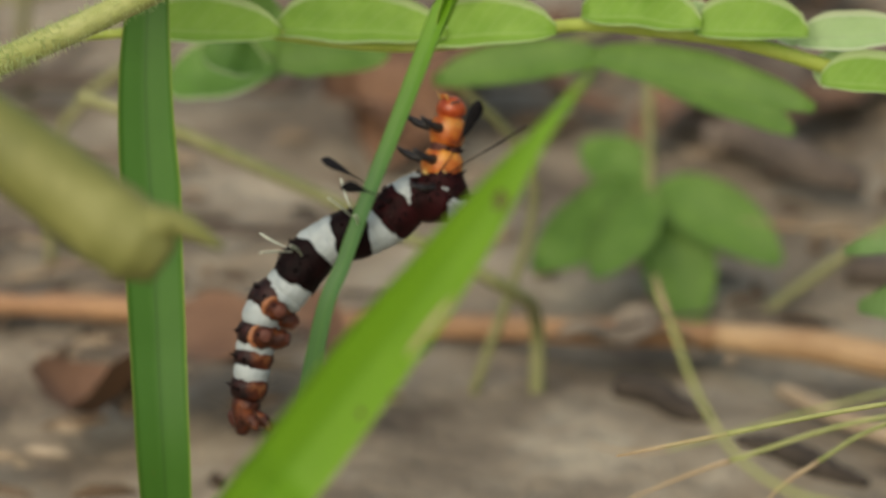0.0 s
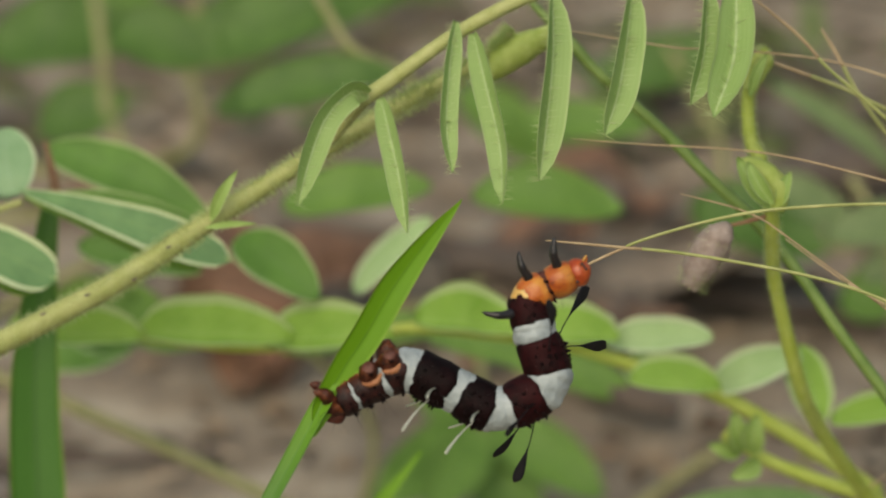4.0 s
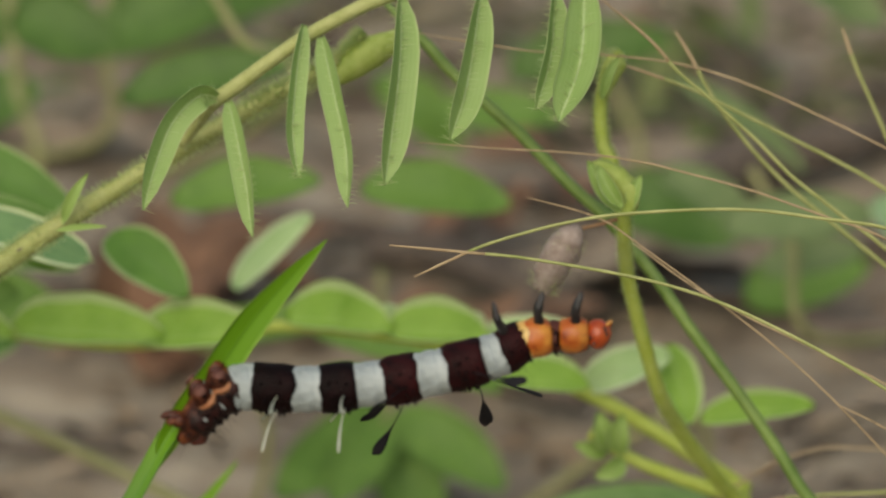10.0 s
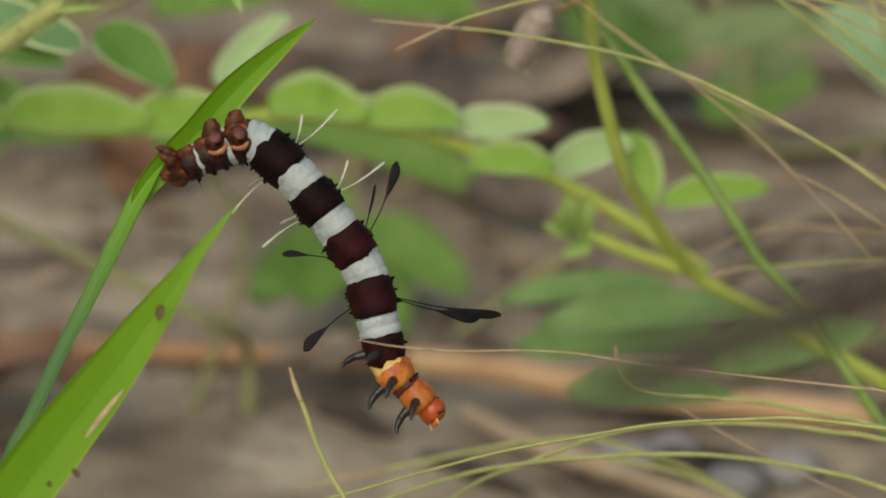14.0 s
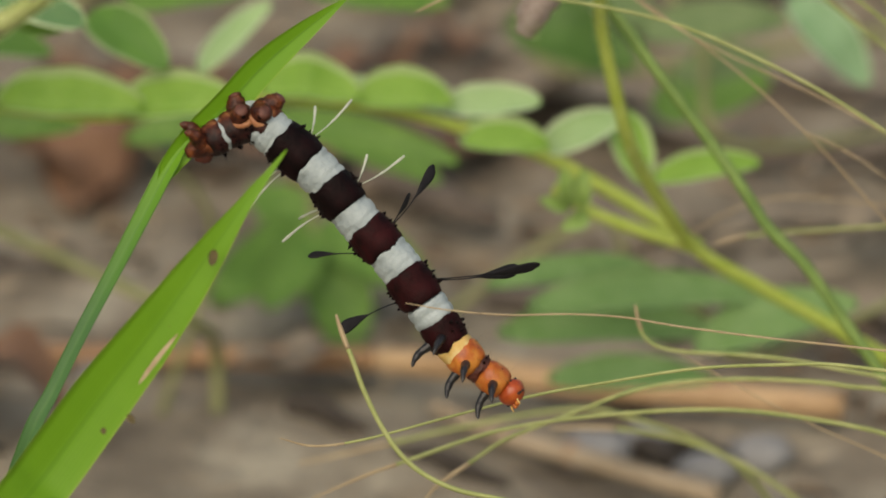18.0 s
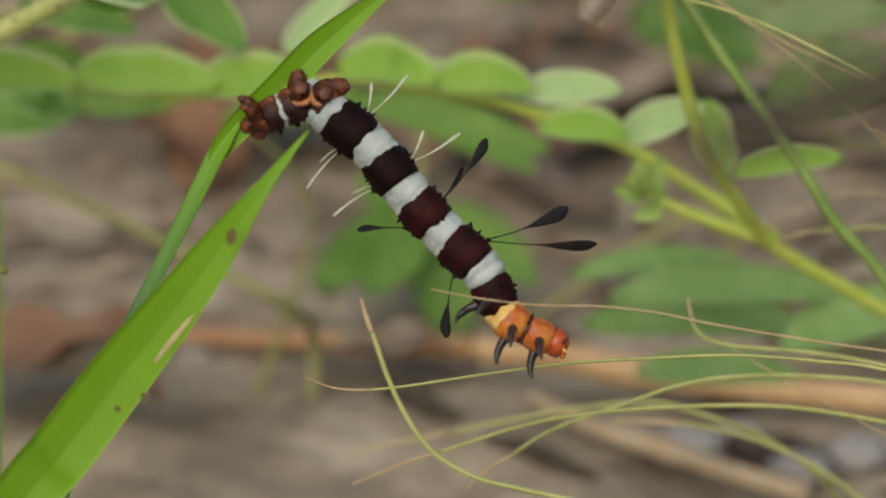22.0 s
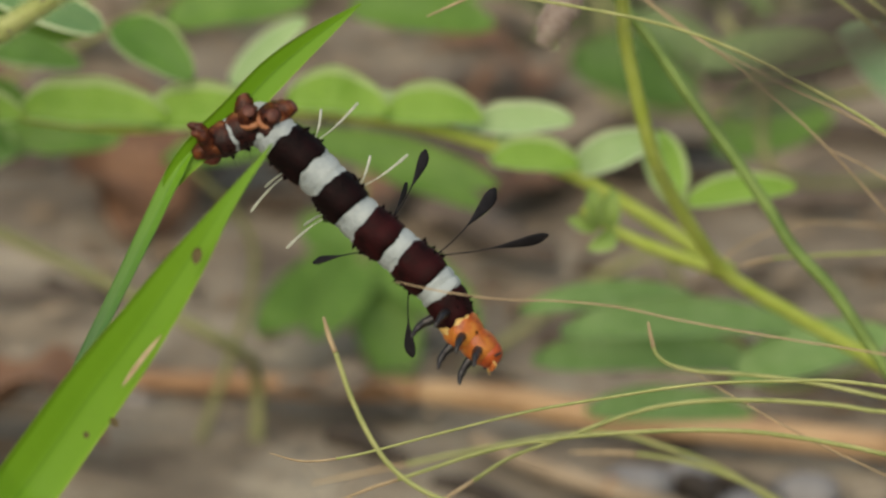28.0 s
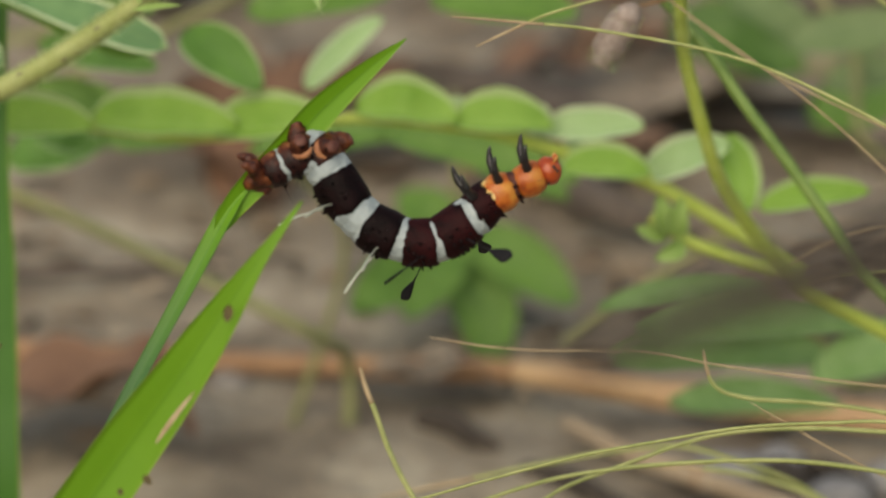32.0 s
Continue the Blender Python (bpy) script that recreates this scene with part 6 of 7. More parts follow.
def motions():
    crawl(0, 140, 180, 30, (-0.0443, 0.0401, 0.0557), (-0.0424, 0.0433, 0.0657), (-0.0399, 0.0443, 0.0686), (-0.0363, 0.0456, 0.0727), (-0.0310, 0.0461, 0.0742), (-0.0279, 0.0470, 0.0768), (-0.0248, 0.0471, 0.0772), (-0.0249, 0.0479, 0.0796), (-0.0237, 0.0502, 0.0868))
    crawl(0.5, 140, 180, 30, (-0.0453, 0.0403, 0.0562), (-0.0423, 0.0434, 0.0659), (-0.0397, 0.0442, 0.0684), (-0.0364, 0.0456, 0.0726), (-0.0322, 0.0465, 0.0754), (-0.0282, 0.0475, 0.0786), (-0.0264, 0.0484, 0.0813), (-0.0262, 0.0494, 0.0843), (-0.0240, 0.0516, 0.0912))
    crawl(0.7, 105, 105, 15, (-0.0406, 0.0417, 0.0605), (-0.0357, 0.0433, 0.0657), (-0.0327, 0.0439, 0.0673), (-0.0287, 0.0453, 0.0717), (-0.0255, 0.0465, 0.0755), (-0.0228, 0.0475, 0.0784), (-0.0215, 0.0486, 0.0818), (-0.0246, 0.0490, 0.0831), (-0.0218, 0.0512, 0.0900))
    crawl(0.8, 50, 35, 5, (-0.0383, 0.0432, 0.0654), (-0.0331, 0.0444, 0.0690), (-0.0298, 0.0452, 0.0714), (-0.0250, 0.0464, 0.0752), (-0.0221, 0.0475, 0.0786), (-0.0187, 0.0485, 0.0814), (-0.0216, 0.0489, 0.0827), (-0.0239, 0.0490, 0.0832), (-0.0212, 0.0514, 0.0905))
    crawl(1, 35, 12, 15, (-0.0326, 0.0453, 0.0717), (-0.0277, 0.0465, 0.0755), (-0.0243, 0.0473, 0.0778), (-0.0200, 0.0479, 0.0796), (-0.0161, 0.0484, 0.0813), (-0.0167, 0.0496, 0.0850), (-0.0206, 0.0492, 0.0838), (-0.0236, 0.0491, 0.0834), (-0.0216, 0.0512, 0.0899))
    crawl(1.5, 35, 12, 15, (-0.0315, 0.0376, 0.0754), (-0.0263, 0.0395, 0.0814), (-0.0227, 0.0399, 0.0827), (-0.0189, 0.0400, 0.0830), (-0.0159, 0.0402, 0.0835), (-0.0134, 0.0411, 0.0864), (-0.0170, 0.0415, 0.0877), (-0.0200, 0.0414, 0.0872), (-0.0181, 0.0432, 0.0929))
    crawl(2, 38, 5, 12, (-0.0322, 0.0296, 0.0785), (-0.0272, 0.0312, 0.0833), (-0.0232, 0.0320, 0.0859), (-0.0182, 0.0326, 0.0878), (-0.0146, 0.0334, 0.0902), (-0.0130, 0.0342, 0.0925), (-0.0146, 0.0350, 0.0949), (-0.0150, 0.0359, 0.0979), (-0.0129, 0.0385, 0.1059))
    crawl(2.5, 38, 5, 12, (-0.0302, 0.0251, 0.0808), (-0.0254, 0.0268, 0.0859), (-0.0234, 0.0275, 0.0882), (-0.0197, 0.0289, 0.0924), (-0.0159, 0.0302, 0.0964), (-0.0131, 0.0316, 0.1008), (-0.0125, 0.0331, 0.1053), (-0.0136, 0.0341, 0.1086), (-0.0116, 0.0365, 0.1159))
    crawl(3, 28, 0, 0, (-0.0202, 0.0254, 0.0977), (-0.0143, 0.0261, 0.1001), (-0.0119, 0.0265, 0.1012), (-0.0071, 0.0258, 0.0990), (-0.0024, 0.0258, 0.0990), (-0.0031, 0.0274, 0.1041), (-0.0092, 0.0279, 0.1055), (-0.0113, 0.0284, 0.1070), (-0.0080, 0.0300, 0.1120))
    crawl(3.5, 28, 0, 0, (-0.0200, 0.0204, 0.0987), (-0.0143, 0.0214, 0.1017), (-0.0114, 0.0216, 0.1022), (-0.0071, 0.0207, 0.0995), (-0.0030, 0.0199, 0.0971), (0.0015, 0.0207, 0.0995), (-0.0002, 0.0221, 0.1039), (-0.0004, 0.0231, 0.1070), (0.0058, 0.0239, 0.1094))
    crawl(5.5, 28, 5, 5, (-0.0170, 0.0133, 0.1025), (-0.0120, 0.0140, 0.1049), (-0.0095, 0.0145, 0.1063), (-0.0039, 0.0148, 0.1074), (0.0005, 0.0156, 0.1098), (0.0047, 0.0168, 0.1135), (0.0041, 0.0187, 0.1192), (0.0035, 0.0199, 0.1229), (0.0077, 0.0215, 0.1280))
    crawl(6, 28, 5, 5, (-0.0165, 0.0127, 0.1023), (-0.0117, 0.0136, 0.1052), (-0.0090, 0.0140, 0.1063), (-0.0037, 0.0143, 0.1071), (0.0013, 0.0150, 0.1095), (0.0058, 0.0163, 0.1135), (0.0069, 0.0180, 0.1188), (0.0080, 0.0192, 0.1222), (0.0124, 0.0208, 0.1273))
    crawl(7, 28, 5, 5, (-0.0166, 0.0117, 0.1022), (-0.0122, 0.0126, 0.1051), (-0.0094, 0.0131, 0.1065), (-0.0038, 0.0133, 0.1073), (0.0015, 0.0140, 0.1094), (0.0059, 0.0152, 0.1131), (0.0075, 0.0169, 0.1184), (0.0089, 0.0180, 0.1218), (0.0122, 0.0202, 0.1285))
    crawl(8, 28, 5, 5, (-0.0160, 0.0108, 0.1026), (-0.0116, 0.0115, 0.1048), (-0.0084, 0.0118, 0.1056), (-0.0029, 0.0126, 0.1082), (0.0019, 0.0137, 0.1115), (0.0068, 0.0147, 0.1147), (0.0119, 0.0159, 0.1182), (0.0153, 0.0168, 0.1211), (0.0234, 0.0172, 0.1222))
    crawl(9, 28, 5, 5, (-0.0162, 0.0101, 0.1033), (-0.0114, 0.0107, 0.1054), (-0.0087, 0.0113, 0.1070), (-0.0029, 0.0121, 0.1096), (0.0019, 0.0132, 0.1130), (0.0062, 0.0143, 0.1165), (0.0097, 0.0158, 0.1210), (0.0116, 0.0169, 0.1244), (0.0152, 0.0191, 0.1313))
    crawl(9.5, 28, 5, 5, (-0.0172, 0.0096, 0.1033), (-0.0125, 0.0106, 0.1064), (-0.0097, 0.0110, 0.1078), (-0.0033, 0.0117, 0.1098), (0.0015, 0.0127, 0.1130), (0.0065, 0.0138, 0.1164), (0.0105, 0.0151, 0.1204), (0.0127, 0.0161, 0.1233), (0.0155, 0.0184, 0.1304))
    crawl(10, 28, 5, 5, (-0.0157, 0.0085, 0.1016), (-0.0130, 0.0095, 0.1047), (-0.0102, 0.0099, 0.1057), (-0.0042, 0.0098, 0.1055), (0.0019, 0.0100, 0.1060), (0.0079, 0.0103, 0.1070), (0.0141, 0.0108, 0.1086), (0.0176, 0.0113, 0.1102), (0.0260, 0.0115, 0.1107))
    crawl(10.5, 28, 5, 5, (-0.0161, 0.0086, 0.1033), (-0.0111, 0.0097, 0.1067), (-0.0080, 0.0100, 0.1077), (-0.0028, 0.0108, 0.1101), (0.0019, 0.0119, 0.1135), (0.0061, 0.0130, 0.1169), (0.0091, 0.0145, 0.1216), (0.0105, 0.0156, 0.1249), (0.0141, 0.0176, 0.1310))
    crawl(11, 28, 10, 10, (-0.0162, 0.0087, 0.1052), (-0.0102, 0.0096, 0.1078), (-0.0074, 0.0102, 0.1096), (-0.0036, 0.0112, 0.1127), (-0.0006, 0.0125, 0.1169), (0.0005, 0.0135, 0.1198), (0.0003, 0.0145, 0.1229), (-0.0008, 0.0152, 0.1253), (-0.0000, 0.0165, 0.1292))
    crawl(11.5, 28, 25, 25, (-0.0169, 0.0083, 0.1054), (-0.0111, 0.0093, 0.1085), (-0.0083, 0.0100, 0.1106), (-0.0047, 0.0106, 0.1124), (-0.0020, 0.0111, 0.1140), (0.0010, 0.0095, 0.1157), (-0.0007, 0.0095, 0.1188), (-0.0028, 0.0091, 0.1209), (-0.0027, 0.0092, 0.1277))
    crawl(12, 30, 80, 80, (-0.0173, 0.0080, 0.1061), (-0.0120, 0.0111, 0.1091), (-0.0082, 0.0135, 0.1100), (-0.0035, 0.0140, 0.1116), (0.0007, 0.0096, 0.1143), (-0.0016, 0.0049, 0.1160), (-0.0045, 0.0020, 0.1168), (-0.0060, -0.0002, 0.1165), (-0.0061, -0.0036, 0.1155))
    crawl(12.2, 30, 92, 100, (-0.0172, 0.0072, 0.1040), (-0.0112, 0.0085, 0.1083), (-0.0084, 0.0091, 0.1101), (-0.0051, 0.0096, 0.1114), (-0.0021, 0.0097, 0.1120), (0.0018, 0.0066, 0.1119), (-0.0011, 0.0032, 0.1114), (-0.0035, 0.0015, 0.1091), (-0.0008, -0.0011, 0.1046))
    crawl(12.5, 30, 92, 115, (-0.0164, 0.0073, 0.1055), (-0.0106, 0.0084, 0.1087), (-0.0081, 0.0089, 0.1103), (-0.0038, 0.0089, 0.1103), (-0.0006, 0.0087, 0.1098), (0.0022, 0.0081, 0.1079), (0.0016, 0.0070, 0.1045), (0.0017, 0.0060, 0.1013), (0.0081, 0.0043, 0.0961))
    crawl(13, 34, 92, 140, (-0.0161, 0.0065, 0.1044), (-0.0110, 0.0071, 0.1063), (-0.0079, 0.0074, 0.1072), (-0.0034, 0.0071, 0.1061), (0.0008, 0.0066, 0.1048), (0.0055, 0.0060, 0.1030), (0.0102, 0.0052, 0.1003), (0.0132, 0.0041, 0.0971), (0.0211, 0.0032, 0.0942))
    crawl(13.5, 34, 92, 140, (-0.0166, 0.0057, 0.1046), (-0.0108, 0.0065, 0.1071), (-0.0074, 0.0067, 0.1076), (-0.0035, 0.0056, 0.1044), (0.0003, 0.0043, 0.1002), (0.0031, 0.0030, 0.0962), (0.0045, 0.0011, 0.0905), (0.0055, -0.0002, 0.0864), (0.0110, -0.0018, 0.0815))
    crawl(15.5, 34, 92, 140, (-0.0188, 0.0017, 0.1031), (-0.0130, 0.0025, 0.1054), (-0.0116, 0.0022, 0.1046), (-0.0066, 0.0011, 0.1014), (-0.0028, -0.0003, 0.0969), (0.0012, -0.0016, 0.0930), (0.0053, -0.0032, 0.0880), (0.0087, -0.0046, 0.0838), (0.0144, -0.0064, 0.0782))
    crawl(16, 34, 92, 140, (-0.0199, 0.0012, 0.1042), (-0.0139, 0.0020, 0.1065), (-0.0119, 0.0014, 0.1049), (-0.0070, 0.0002, 0.1013), (-0.0034, -0.0011, 0.0972), (0.0007, -0.0026, 0.0927), (0.0050, -0.0041, 0.0880), (0.0080, -0.0052, 0.0845), (0.0141, -0.0073, 0.0783))
    crawl(17.5, 34, 92, 140, (-0.0189, 0.0007, 0.1027), (-0.0132, 0.0017, 0.1055), (-0.0112, 0.0012, 0.1044), (-0.0065, -0.0001, 0.1003), (-0.0028, -0.0014, 0.0961), (0.0012, -0.0029, 0.0917), (0.0049, -0.0045, 0.0866), (0.0080, -0.0059, 0.0823), (0.0144, -0.0077, 0.0771))
    crawl(19, 34, 92, 140, (-0.0181, 0.0010, 0.1037), (-0.0122, 0.0017, 0.1057), (-0.0105, 0.0013, 0.1046), (-0.0054, 0.0001, 0.1008), (-0.0019, -0.0013, 0.0964), (0.0019, -0.0027, 0.0923), (0.0056, -0.0043, 0.0873), (0.0085, -0.0055, 0.0838), (0.0153, -0.0068, 0.0798))
    crawl(20, 34, 92, 140, (-0.0174, 0.0011, 0.1039), (-0.0115, 0.0018, 0.1059), (-0.0098, 0.0014, 0.1049), (-0.0049, 0.0003, 0.1014), (-0.0013, -0.0011, 0.0972), (0.0022, -0.0025, 0.0930), (0.0062, -0.0039, 0.0885), (0.0090, -0.0053, 0.0844), (0.0151, -0.0063, 0.0811))
    crawl(22, 34, 92, 140, (-0.0161, 0.0009, 0.1032), (-0.0099, 0.0017, 0.1056), (-0.0083, 0.0012, 0.1044), (-0.0038, 0.0001, 0.1009), (-0.0004, -0.0012, 0.0969), (0.0034, -0.0025, 0.0930), (0.0074, -0.0037, 0.0893), (0.0101, -0.0052, 0.0848), (0.0163, -0.0060, 0.0819))
    crawl(23, 34, 92, 140, (-0.0170, 0.0007, 0.1027), (-0.0109, 0.0014, 0.1047), (-0.0089, 0.0010, 0.1038), (-0.0046, -0.0001, 0.1002), (-0.0010, -0.0014, 0.0963), (0.0028, -0.0025, 0.0928), (0.0070, -0.0038, 0.0890), (0.0097, -0.0053, 0.0845), (0.0158, -0.0062, 0.0812))
    crawl(25, 34, 92, 140, (-0.0178, 0.0006, 0.1024), (-0.0116, 0.0013, 0.1045), (-0.0097, 0.0010, 0.1038), (-0.0051, -0.0002, 0.1000), (-0.0014, -0.0015, 0.0960), (0.0025, -0.0026, 0.0925), (0.0068, -0.0040, 0.0884), (0.0094, -0.0053, 0.0844), (0.0161, -0.0063, 0.0811))
    crawl(28, 34, 92, 140, (-0.0168, 0.0006, 0.1024), (-0.0112, 0.0015, 0.1050), (-0.0096, 0.0010, 0.1038), (-0.0052, -0.0002, 0.1001), (-0.0013, -0.0015, 0.0961), (0.0024, -0.0024, 0.0932), (0.0066, -0.0036, 0.0895), (0.0089, -0.0048, 0.0857), (0.0125, -0.0059, 0.0826))
    crawl(28.5, 34, 92, 140, (-0.0162, 0.0004, 0.1017), (-0.0107, 0.0013, 0.1045), (-0.0090, 0.0009, 0.1036), (-0.0044, -0.0002, 0.1001), (-0.0005, -0.0013, 0.0966), (0.0035, -0.0022, 0.0939), (0.0077, -0.0031, 0.0910), (0.0111, -0.0041, 0.0881), (0.0182, -0.0046, 0.0865))
    crawl(29, 34, 92, 140, (-0.0167, 0.0008, 0.1031), (-0.0108, 0.0016, 0.1054), (-0.0088, 0.0012, 0.1045), (-0.0044, 0.0001, 0.1008), (-0.0009, -0.0011, 0.0973), (0.0021, -0.0021, 0.0941), (0.0039, -0.0035, 0.0898), (0.0046, -0.0048, 0.0858), (0.0068, -0.0071, 0.0788))
    crawl(30, 34, 92, 140, (-0.0158, 0.0010, 0.1037), (-0.0102, 0.0017, 0.1057), (-0.0079, 0.0014, 0.1049), (-0.0042, -0.0001, 0.1002), (-0.0018, -0.0015, 0.0959), (0.0009, -0.0028, 0.0918), (0.0036, -0.0046, 0.0865), (0.0048, -0.0058, 0.0827), (0.0105, -0.0075, 0.0776))
    crawl(31, 34, 92, 120, (-0.0155, 0.0009, 0.1035), (-0.0099, 0.0019, 0.1061), (-0.0078, 0.0015, 0.1050), (-0.0044, 0.0001, 0.1009), (-0.0014, -0.0011, 0.0971), (0.0020, -0.0021, 0.0943), (0.0062, -0.0033, 0.0904), (0.0090, -0.0043, 0.0872), (0.0141, -0.0041, 0.0880))
    crawl(31.5, 34, 80, 80, (-0.0153, 0.0011, 0.1038), (-0.0091, 0.0018, 0.1061), (-0.0080, 0.0016, 0.1053), (-0.0046, 0.0001, 0.1009), (-0.0011, -0.0009, 0.0979), (0.0024, -0.0011, 0.0971), (0.0064, -0.0012, 0.0970), (0.0097, -0.0011, 0.0971), (0.0182, -0.0003, 0.0995))
    crawl(32, 34, 20, 20, (-0.0154, 0.0012, 0.1042), (-0.0095, 0.0021, 0.1070), (-0.0081, 0.0016, 0.1054), (-0.0048, 0.0001, 0.1007), (-0.0007, -0.0006, 0.0986), (0.0028, -0.0006, 0.0986), (0.0062, 0.0000, 0.1007), (0.0087, 0.0007, 0.1028), (0.0154, 0.0017, 0.1057))
    bend(0, (-0.0245, 0.0492, 0.0954), 23.0, 60, 8.3)
    bend(0.5, (-0.0239, 0.0494, 0.0961), 23.5, 60, 6.9)
    bend(1, (-0.0206, 0.0496, 0.0967), 22.9, 60, 4.3)
    bend(1.5, (-0.0227, 0.0403, 0.0955), 23.2, 60, 4.7)
    bend(2, (-0.0241, 0.0317, 0.0966), 22.6, 58, 5.4)
    bend(2.5, (-0.0221, 0.0279, 0.1012), 22.7, 55, 5.9)
    bend(3, (-0.0206, 0.0249, 0.0988), 15.9, 30, -1.0)
    bend(3.5, (-0.0199, 0.0211, 0.0994), 13.8, 16, 0.8)
    bend(5.5, (-0.0188, 0.0137, 0.1027), 9.8, 16, 1.5)
    bend(6, (-0.0180, 0.0132, 0.1027), 8.6, 18, 1.6)
    bend(7, (-0.0181, 0.0122, 0.1026), 9.3, 18, 1.1)
    bend(8, (-0.0176, 0.0114, 0.1030), 6.5, 20, 1.3)
    bend(9, (-0.0184, 0.0104, 0.1029), 7.6, 20, 0.5)
    bend(9.5, (-0.0194, 0.0100, 0.1033), 10.2, 20, 0.1)
    bend(10, (-0.0176, 0.0088, 0.1011), 8.7, 20, 0.9)
    bend(10.5, (-0.0180, 0.0089, 0.1029), 8.9, 20, 2.0)
    bend(11, (-0.0182, 0.0090, 0.1047), 8.5, 24, 1.5)
    bend(12, (-0.0186, 0.0101, 0.1047), 8.2, 28, 1.3)
    bend(12.5, (-0.0178, 0.0074, 0.1043), 9.8, 28, 3.0)
    bend(13, (-0.0178, 0.0067, 0.1037), -2.1, 22, 0.9)
    bend(13.5, (-0.0188, 0.0057, 0.1034), 0.4, 20, 2.4)
    bend(15.5, (-0.0211, 0.0016, 0.1016), 1.9, 12, 3.6)
    bend(16, (-0.0222, 0.0011, 0.1026), -0.9, 10, 3.5)
    bend(17, (-0.0219, 0.0009, 0.1019), 0.0, 8, 0.0)
    bend(17.5, (-0.0209, 0.0008, 0.1017), -0.0, 8, 0.6)
    bend(19, (-0.0209, 0.0008, 0.1017), -0.9, 8, 2.1)
    bend(20, (-0.0201, 0.0009, 0.1020), -0.6, 8, 2.9)
    bend(22, (-0.0187, 0.0007, 0.1013), 0.3, 8, 3.4)
    bend(23, (-0.0197, 0.0003, 0.1002), -2.0, 8, 1.0)
    bend(25, (-0.0203, 0.0004, 0.1005), -2.7, 10, 2.2)
    bend(28, (-0.0192, 0.0004, 0.1005), 0.2, 10, 4.1)
    bend(28.5, (-0.0180, 0.0003, 0.1002), 1.5, 12, 0.0)
    bend(29, (-0.0181, 0.0006, 0.1012), 1.4, 12, 1.7)
    bend(30, (-0.0179, 0.0008, 0.1018), 1.1, 12, 2.7)
    bend(31, (-0.0186, 0.0002, 0.0998), 3.4, 12, 2.9)
    bend(31.5, (-0.0179, 0.0004, 0.1005), 3.3, 12, 2.0)
    bend(32, (-0.0178, 0.0007, 0.1013), 1.5, 14, 1.1)
    times = sorted({round(0.1 * k, 2) for k in range(0, 36)} | {round(0.25 * k, 2) for k in range(14, 129)} | {round(0.1 * k, 2) for k in range(105, 137)} | {round(0.1 * k, 2) for k in range(280, 321)})
    shift = Matrix.Translation(-caterpillar.location)
    for u, ob in rings:
        rows = []
        for t in times:
            marks = [blend([(c[0], c[2][i]) for c in COURSE], t) for i in range(9)]
            roll = blend([(c[0], c[1]) for c in COURSE], t)
            p, tan = on_course(marks, u)
            left = VIEW.cross(tan).normalized()
            near = tan.cross(left).normalized()
            f, g = min(1, max(0, (u - 1.2) / 1.3)), min(1, max(0, u - 5.4))
            ang = radians(roll.x + (roll.y - roll.x) * f + (roll.z - roll.y) * g)
            belly = left * math.cos(ang) + near * math.sin(ang)
            side = tan.cross(belly)
            m = Matrix((belly, side, tan)).transposed().to_4x4()
            rows.append((t, shift @ Matrix.Translation(p) @ m))
        walk(ob, rows)
    # the long hairs lag behind the body as it turns
    lower = ((0, 0), (5.5, -33), (6.5, -33), (8, -27), (10, -25), (11, -28), (13, -38), (15, 0), (28, 0), (29, -37), (29.5, -10), (30, -5), (30.5, -40), (31, -30), (32, -10))
    swings = [((0, 0), (32, 0)), lower, lower,
              ((0, 15), (13, 17), (15.5, -25), (19, -29), (21, 5), (25, 14), (29, 20), (32, 0)),
              ((0, 0), (5.5, -63), (6.5, -63), (8, -45), (9, -52), (11, 15), (13, -25), (19, -20), (21.5, 0), (25, 0), (28, -12), (29, -24), (29.5, -20), (30, 0), (30.5, -15), (32, -48)),
              ((0, 0), (6, 0), (8, -20), (9, -26), (11, -24), (13, 0), (25, 0), (28, -24), (29, -72), (29.5, -40), (30, -4), (30.5, -8), (32, -24))]
    for (hair, pin, way), turns in zip(spoons, swings):
        walk(hair, [(t, Matrix.Translation(pin) @ Matrix.Rotation(radians(a), 4, way) @ Matrix.Translation(-pin)) for t, a in turns])
    home, axis = Matrix.Translation(-Vector(perch.location)), (Vector(BENT[-1]) - JOINT).normalized()
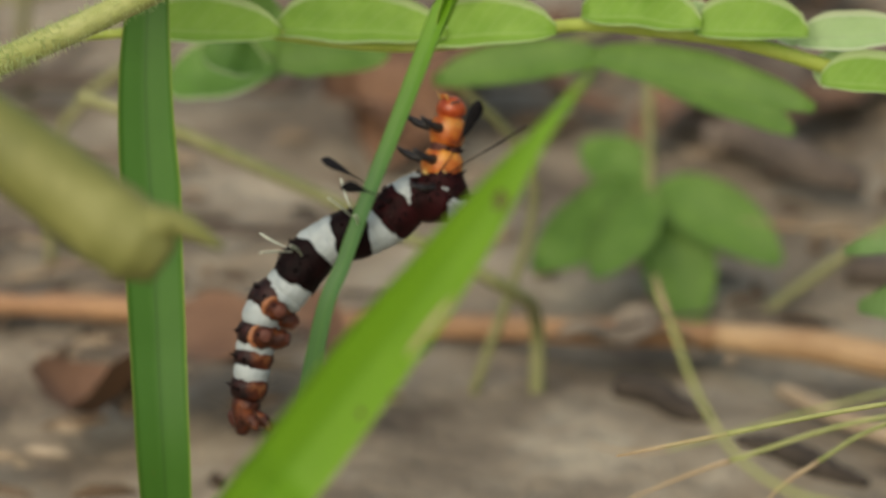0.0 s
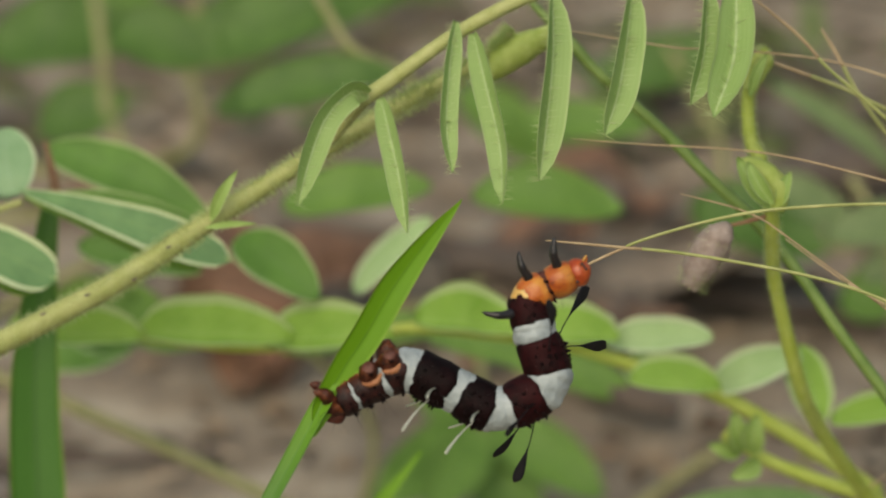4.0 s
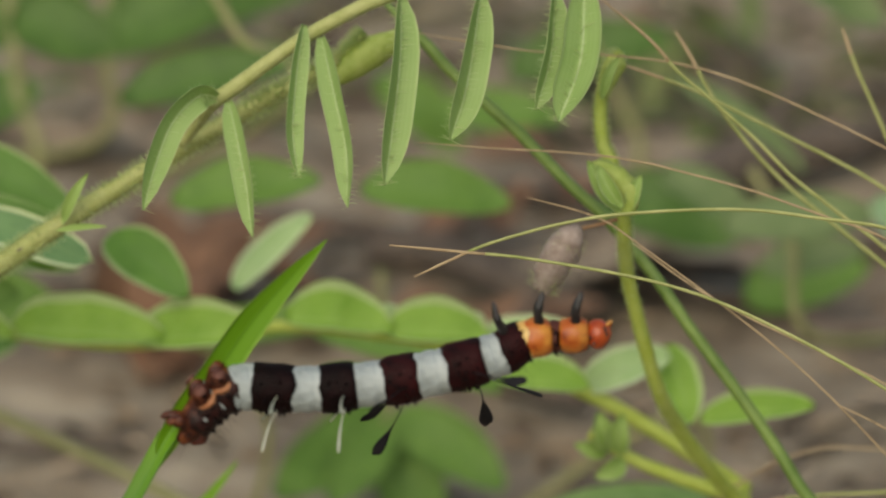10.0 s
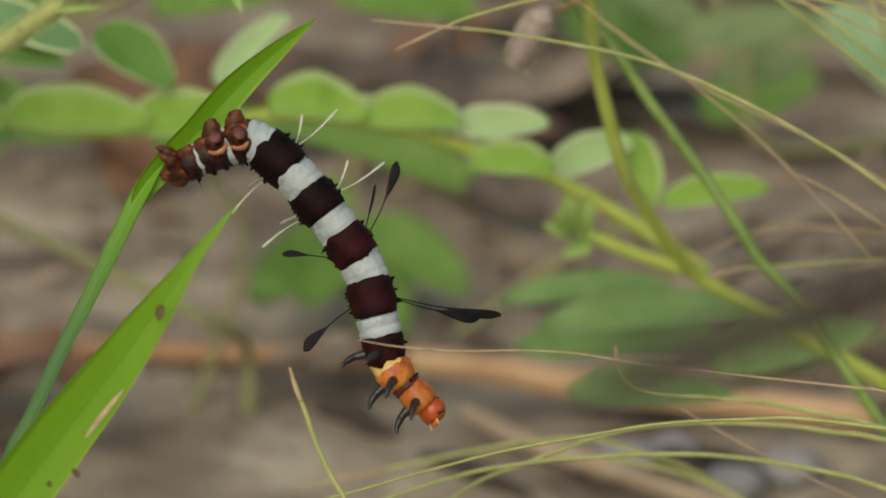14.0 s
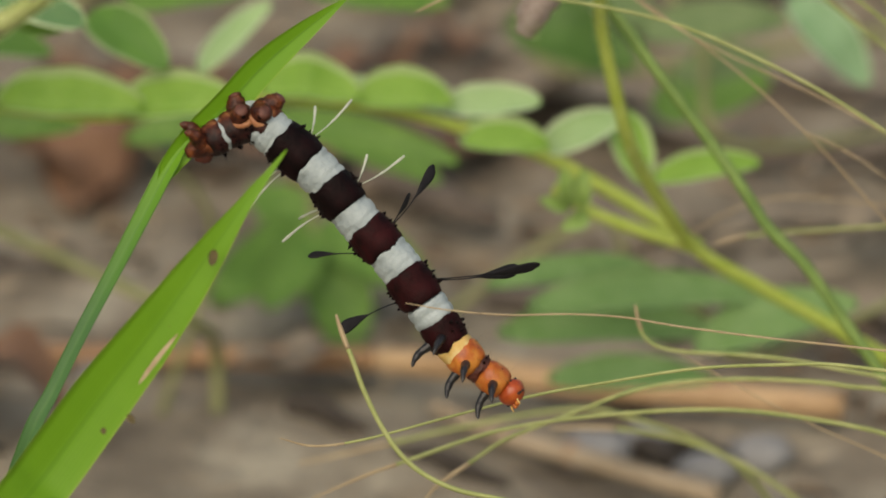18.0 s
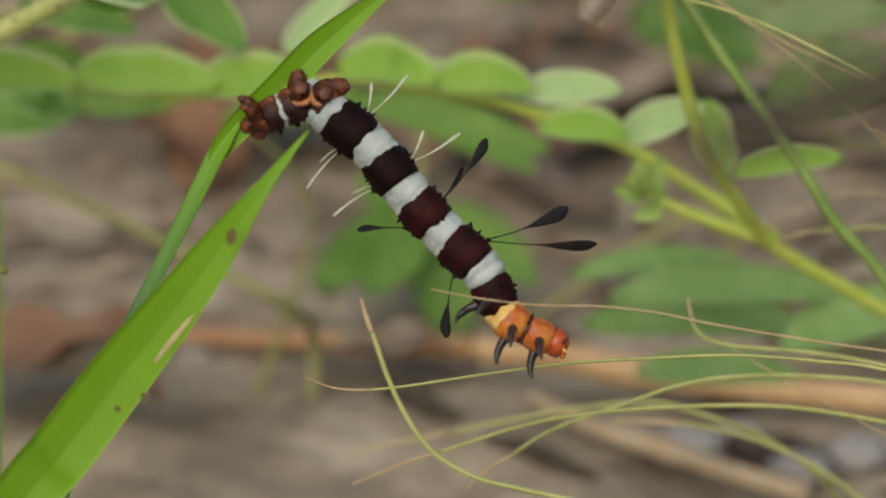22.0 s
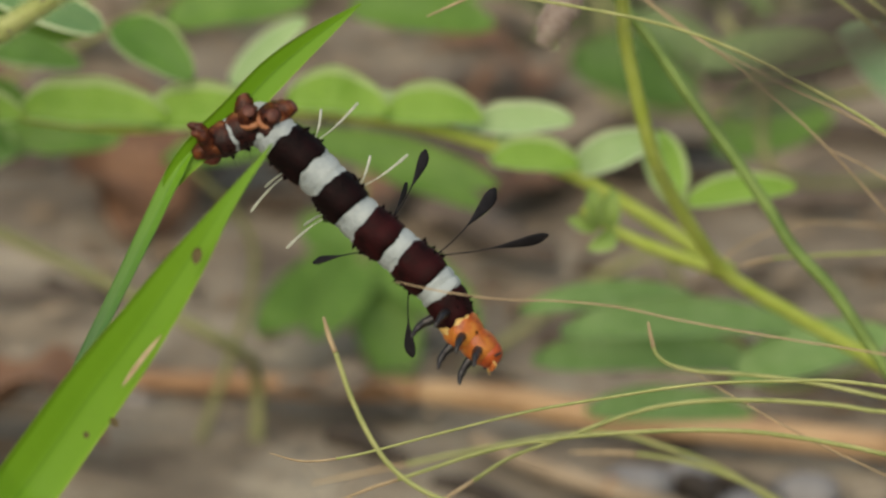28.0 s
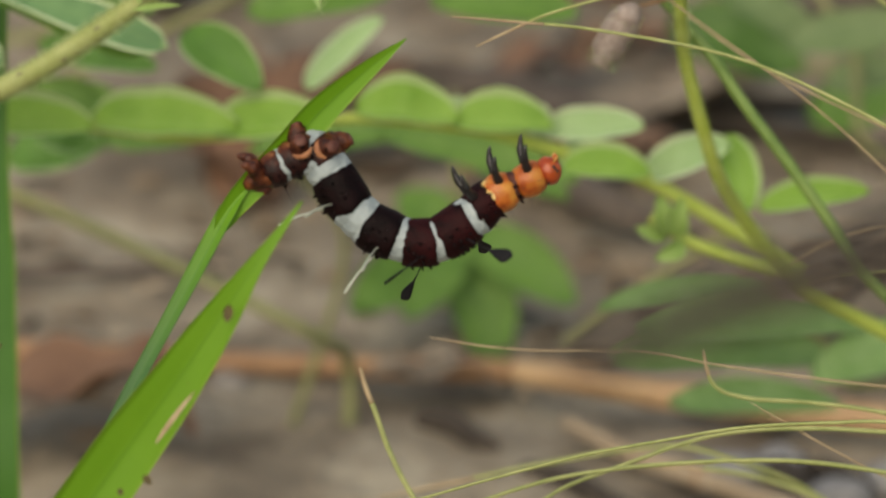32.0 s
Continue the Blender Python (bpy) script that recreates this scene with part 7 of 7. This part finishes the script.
    walk(perch_blade, [(t, home @ Matrix.Translation(p) @ Matrix.Rotation(radians(a), 4, VIEW) @ Matrix.Rotation(radians(turn), 4, axis)) for t, p, a, turn, _ in BENDING])
    walk(perch_sheath, [(t, home @ Matrix.Translation(p) @ Matrix.Rotation(radians(a), 4, VIEW)) for t, p, _, _, a in BENDING])
    # the broad blade leans over in the wind at the start
    base = Vector(broad.location)
    walk(broad, [(t, Matrix.Translation(base) @ Matrix.Rotation(radians(a), 4, "Y")) for t, a in ((0, -1.1), (0.5, -0.8), (1, -0.2), (2, 0.4), (3, 0.1), (6, 0.3), (23, 0.3), (32, 0.2))])
    # the front blade sways a little near the end
    tip, root = Vector((-0.0095, -0.0132, 0.1068)), Matrix.Translation(front.location)
    walk(front, [(t, Matrix.Translation(tip) @ Matrix.Rotation(radians(a), 4, VIEW) @ Matrix.Translation(-tip) @ root)
                 for t, a in ((0, 0), (24, 0), (25.5, 0.3), (27.5, 1.4), (29, 2.0), (30, 2.0), (32, 1.6))])
    # the awn lifts and dips in the wind
    pin, seat = Vector((0.0450, -0.0123, 0.0851)), Matrix.Translation(awn.location)
    walk(awn, [(t, Matrix.Translation(pin + Vector((0, 0.309, 0.951)) * h) @ Matrix.Rotation(radians(a), 4, VIEW) @ Matrix.Translation(-pin) @ seat)
               for t, a, h in ((0, 1.53, 0.0047), (13, 1.53, 0.0047), (13.5, 1.33, 0.0038), (17, 0, 0), (19, 0.14, 0.0006), (20, 0.63, 0.0009), (23, -1.16, -0.001), (25, -0.76, -0.0004), (28.5, -1.65, 0.0015), (30, -0.35, 0.0015), (31, 0.21, 0.0023), (32, 0.21, 0.0023))])
    # the stalk is lifted while the caterpillar feels for it
    pivot, foot = Vector((0.0423, 0.0030, 0.0776)), Matrix.Translation(touched.location)
    walk(touched, [(t, Matrix.Translation(pivot) @ Matrix.Rotation(radians(a), 4, VIEW) @ Matrix.Translation(-pivot) @ foot)
                   for t, a in ((0, 6.5), (16, 6.5), (18, 5), (19, 3), (20, 1.5), (21, 0.6), (22, 0), (25, 0), (27.5, 5), (29, 6.5), (32, 6.5))])


motions()
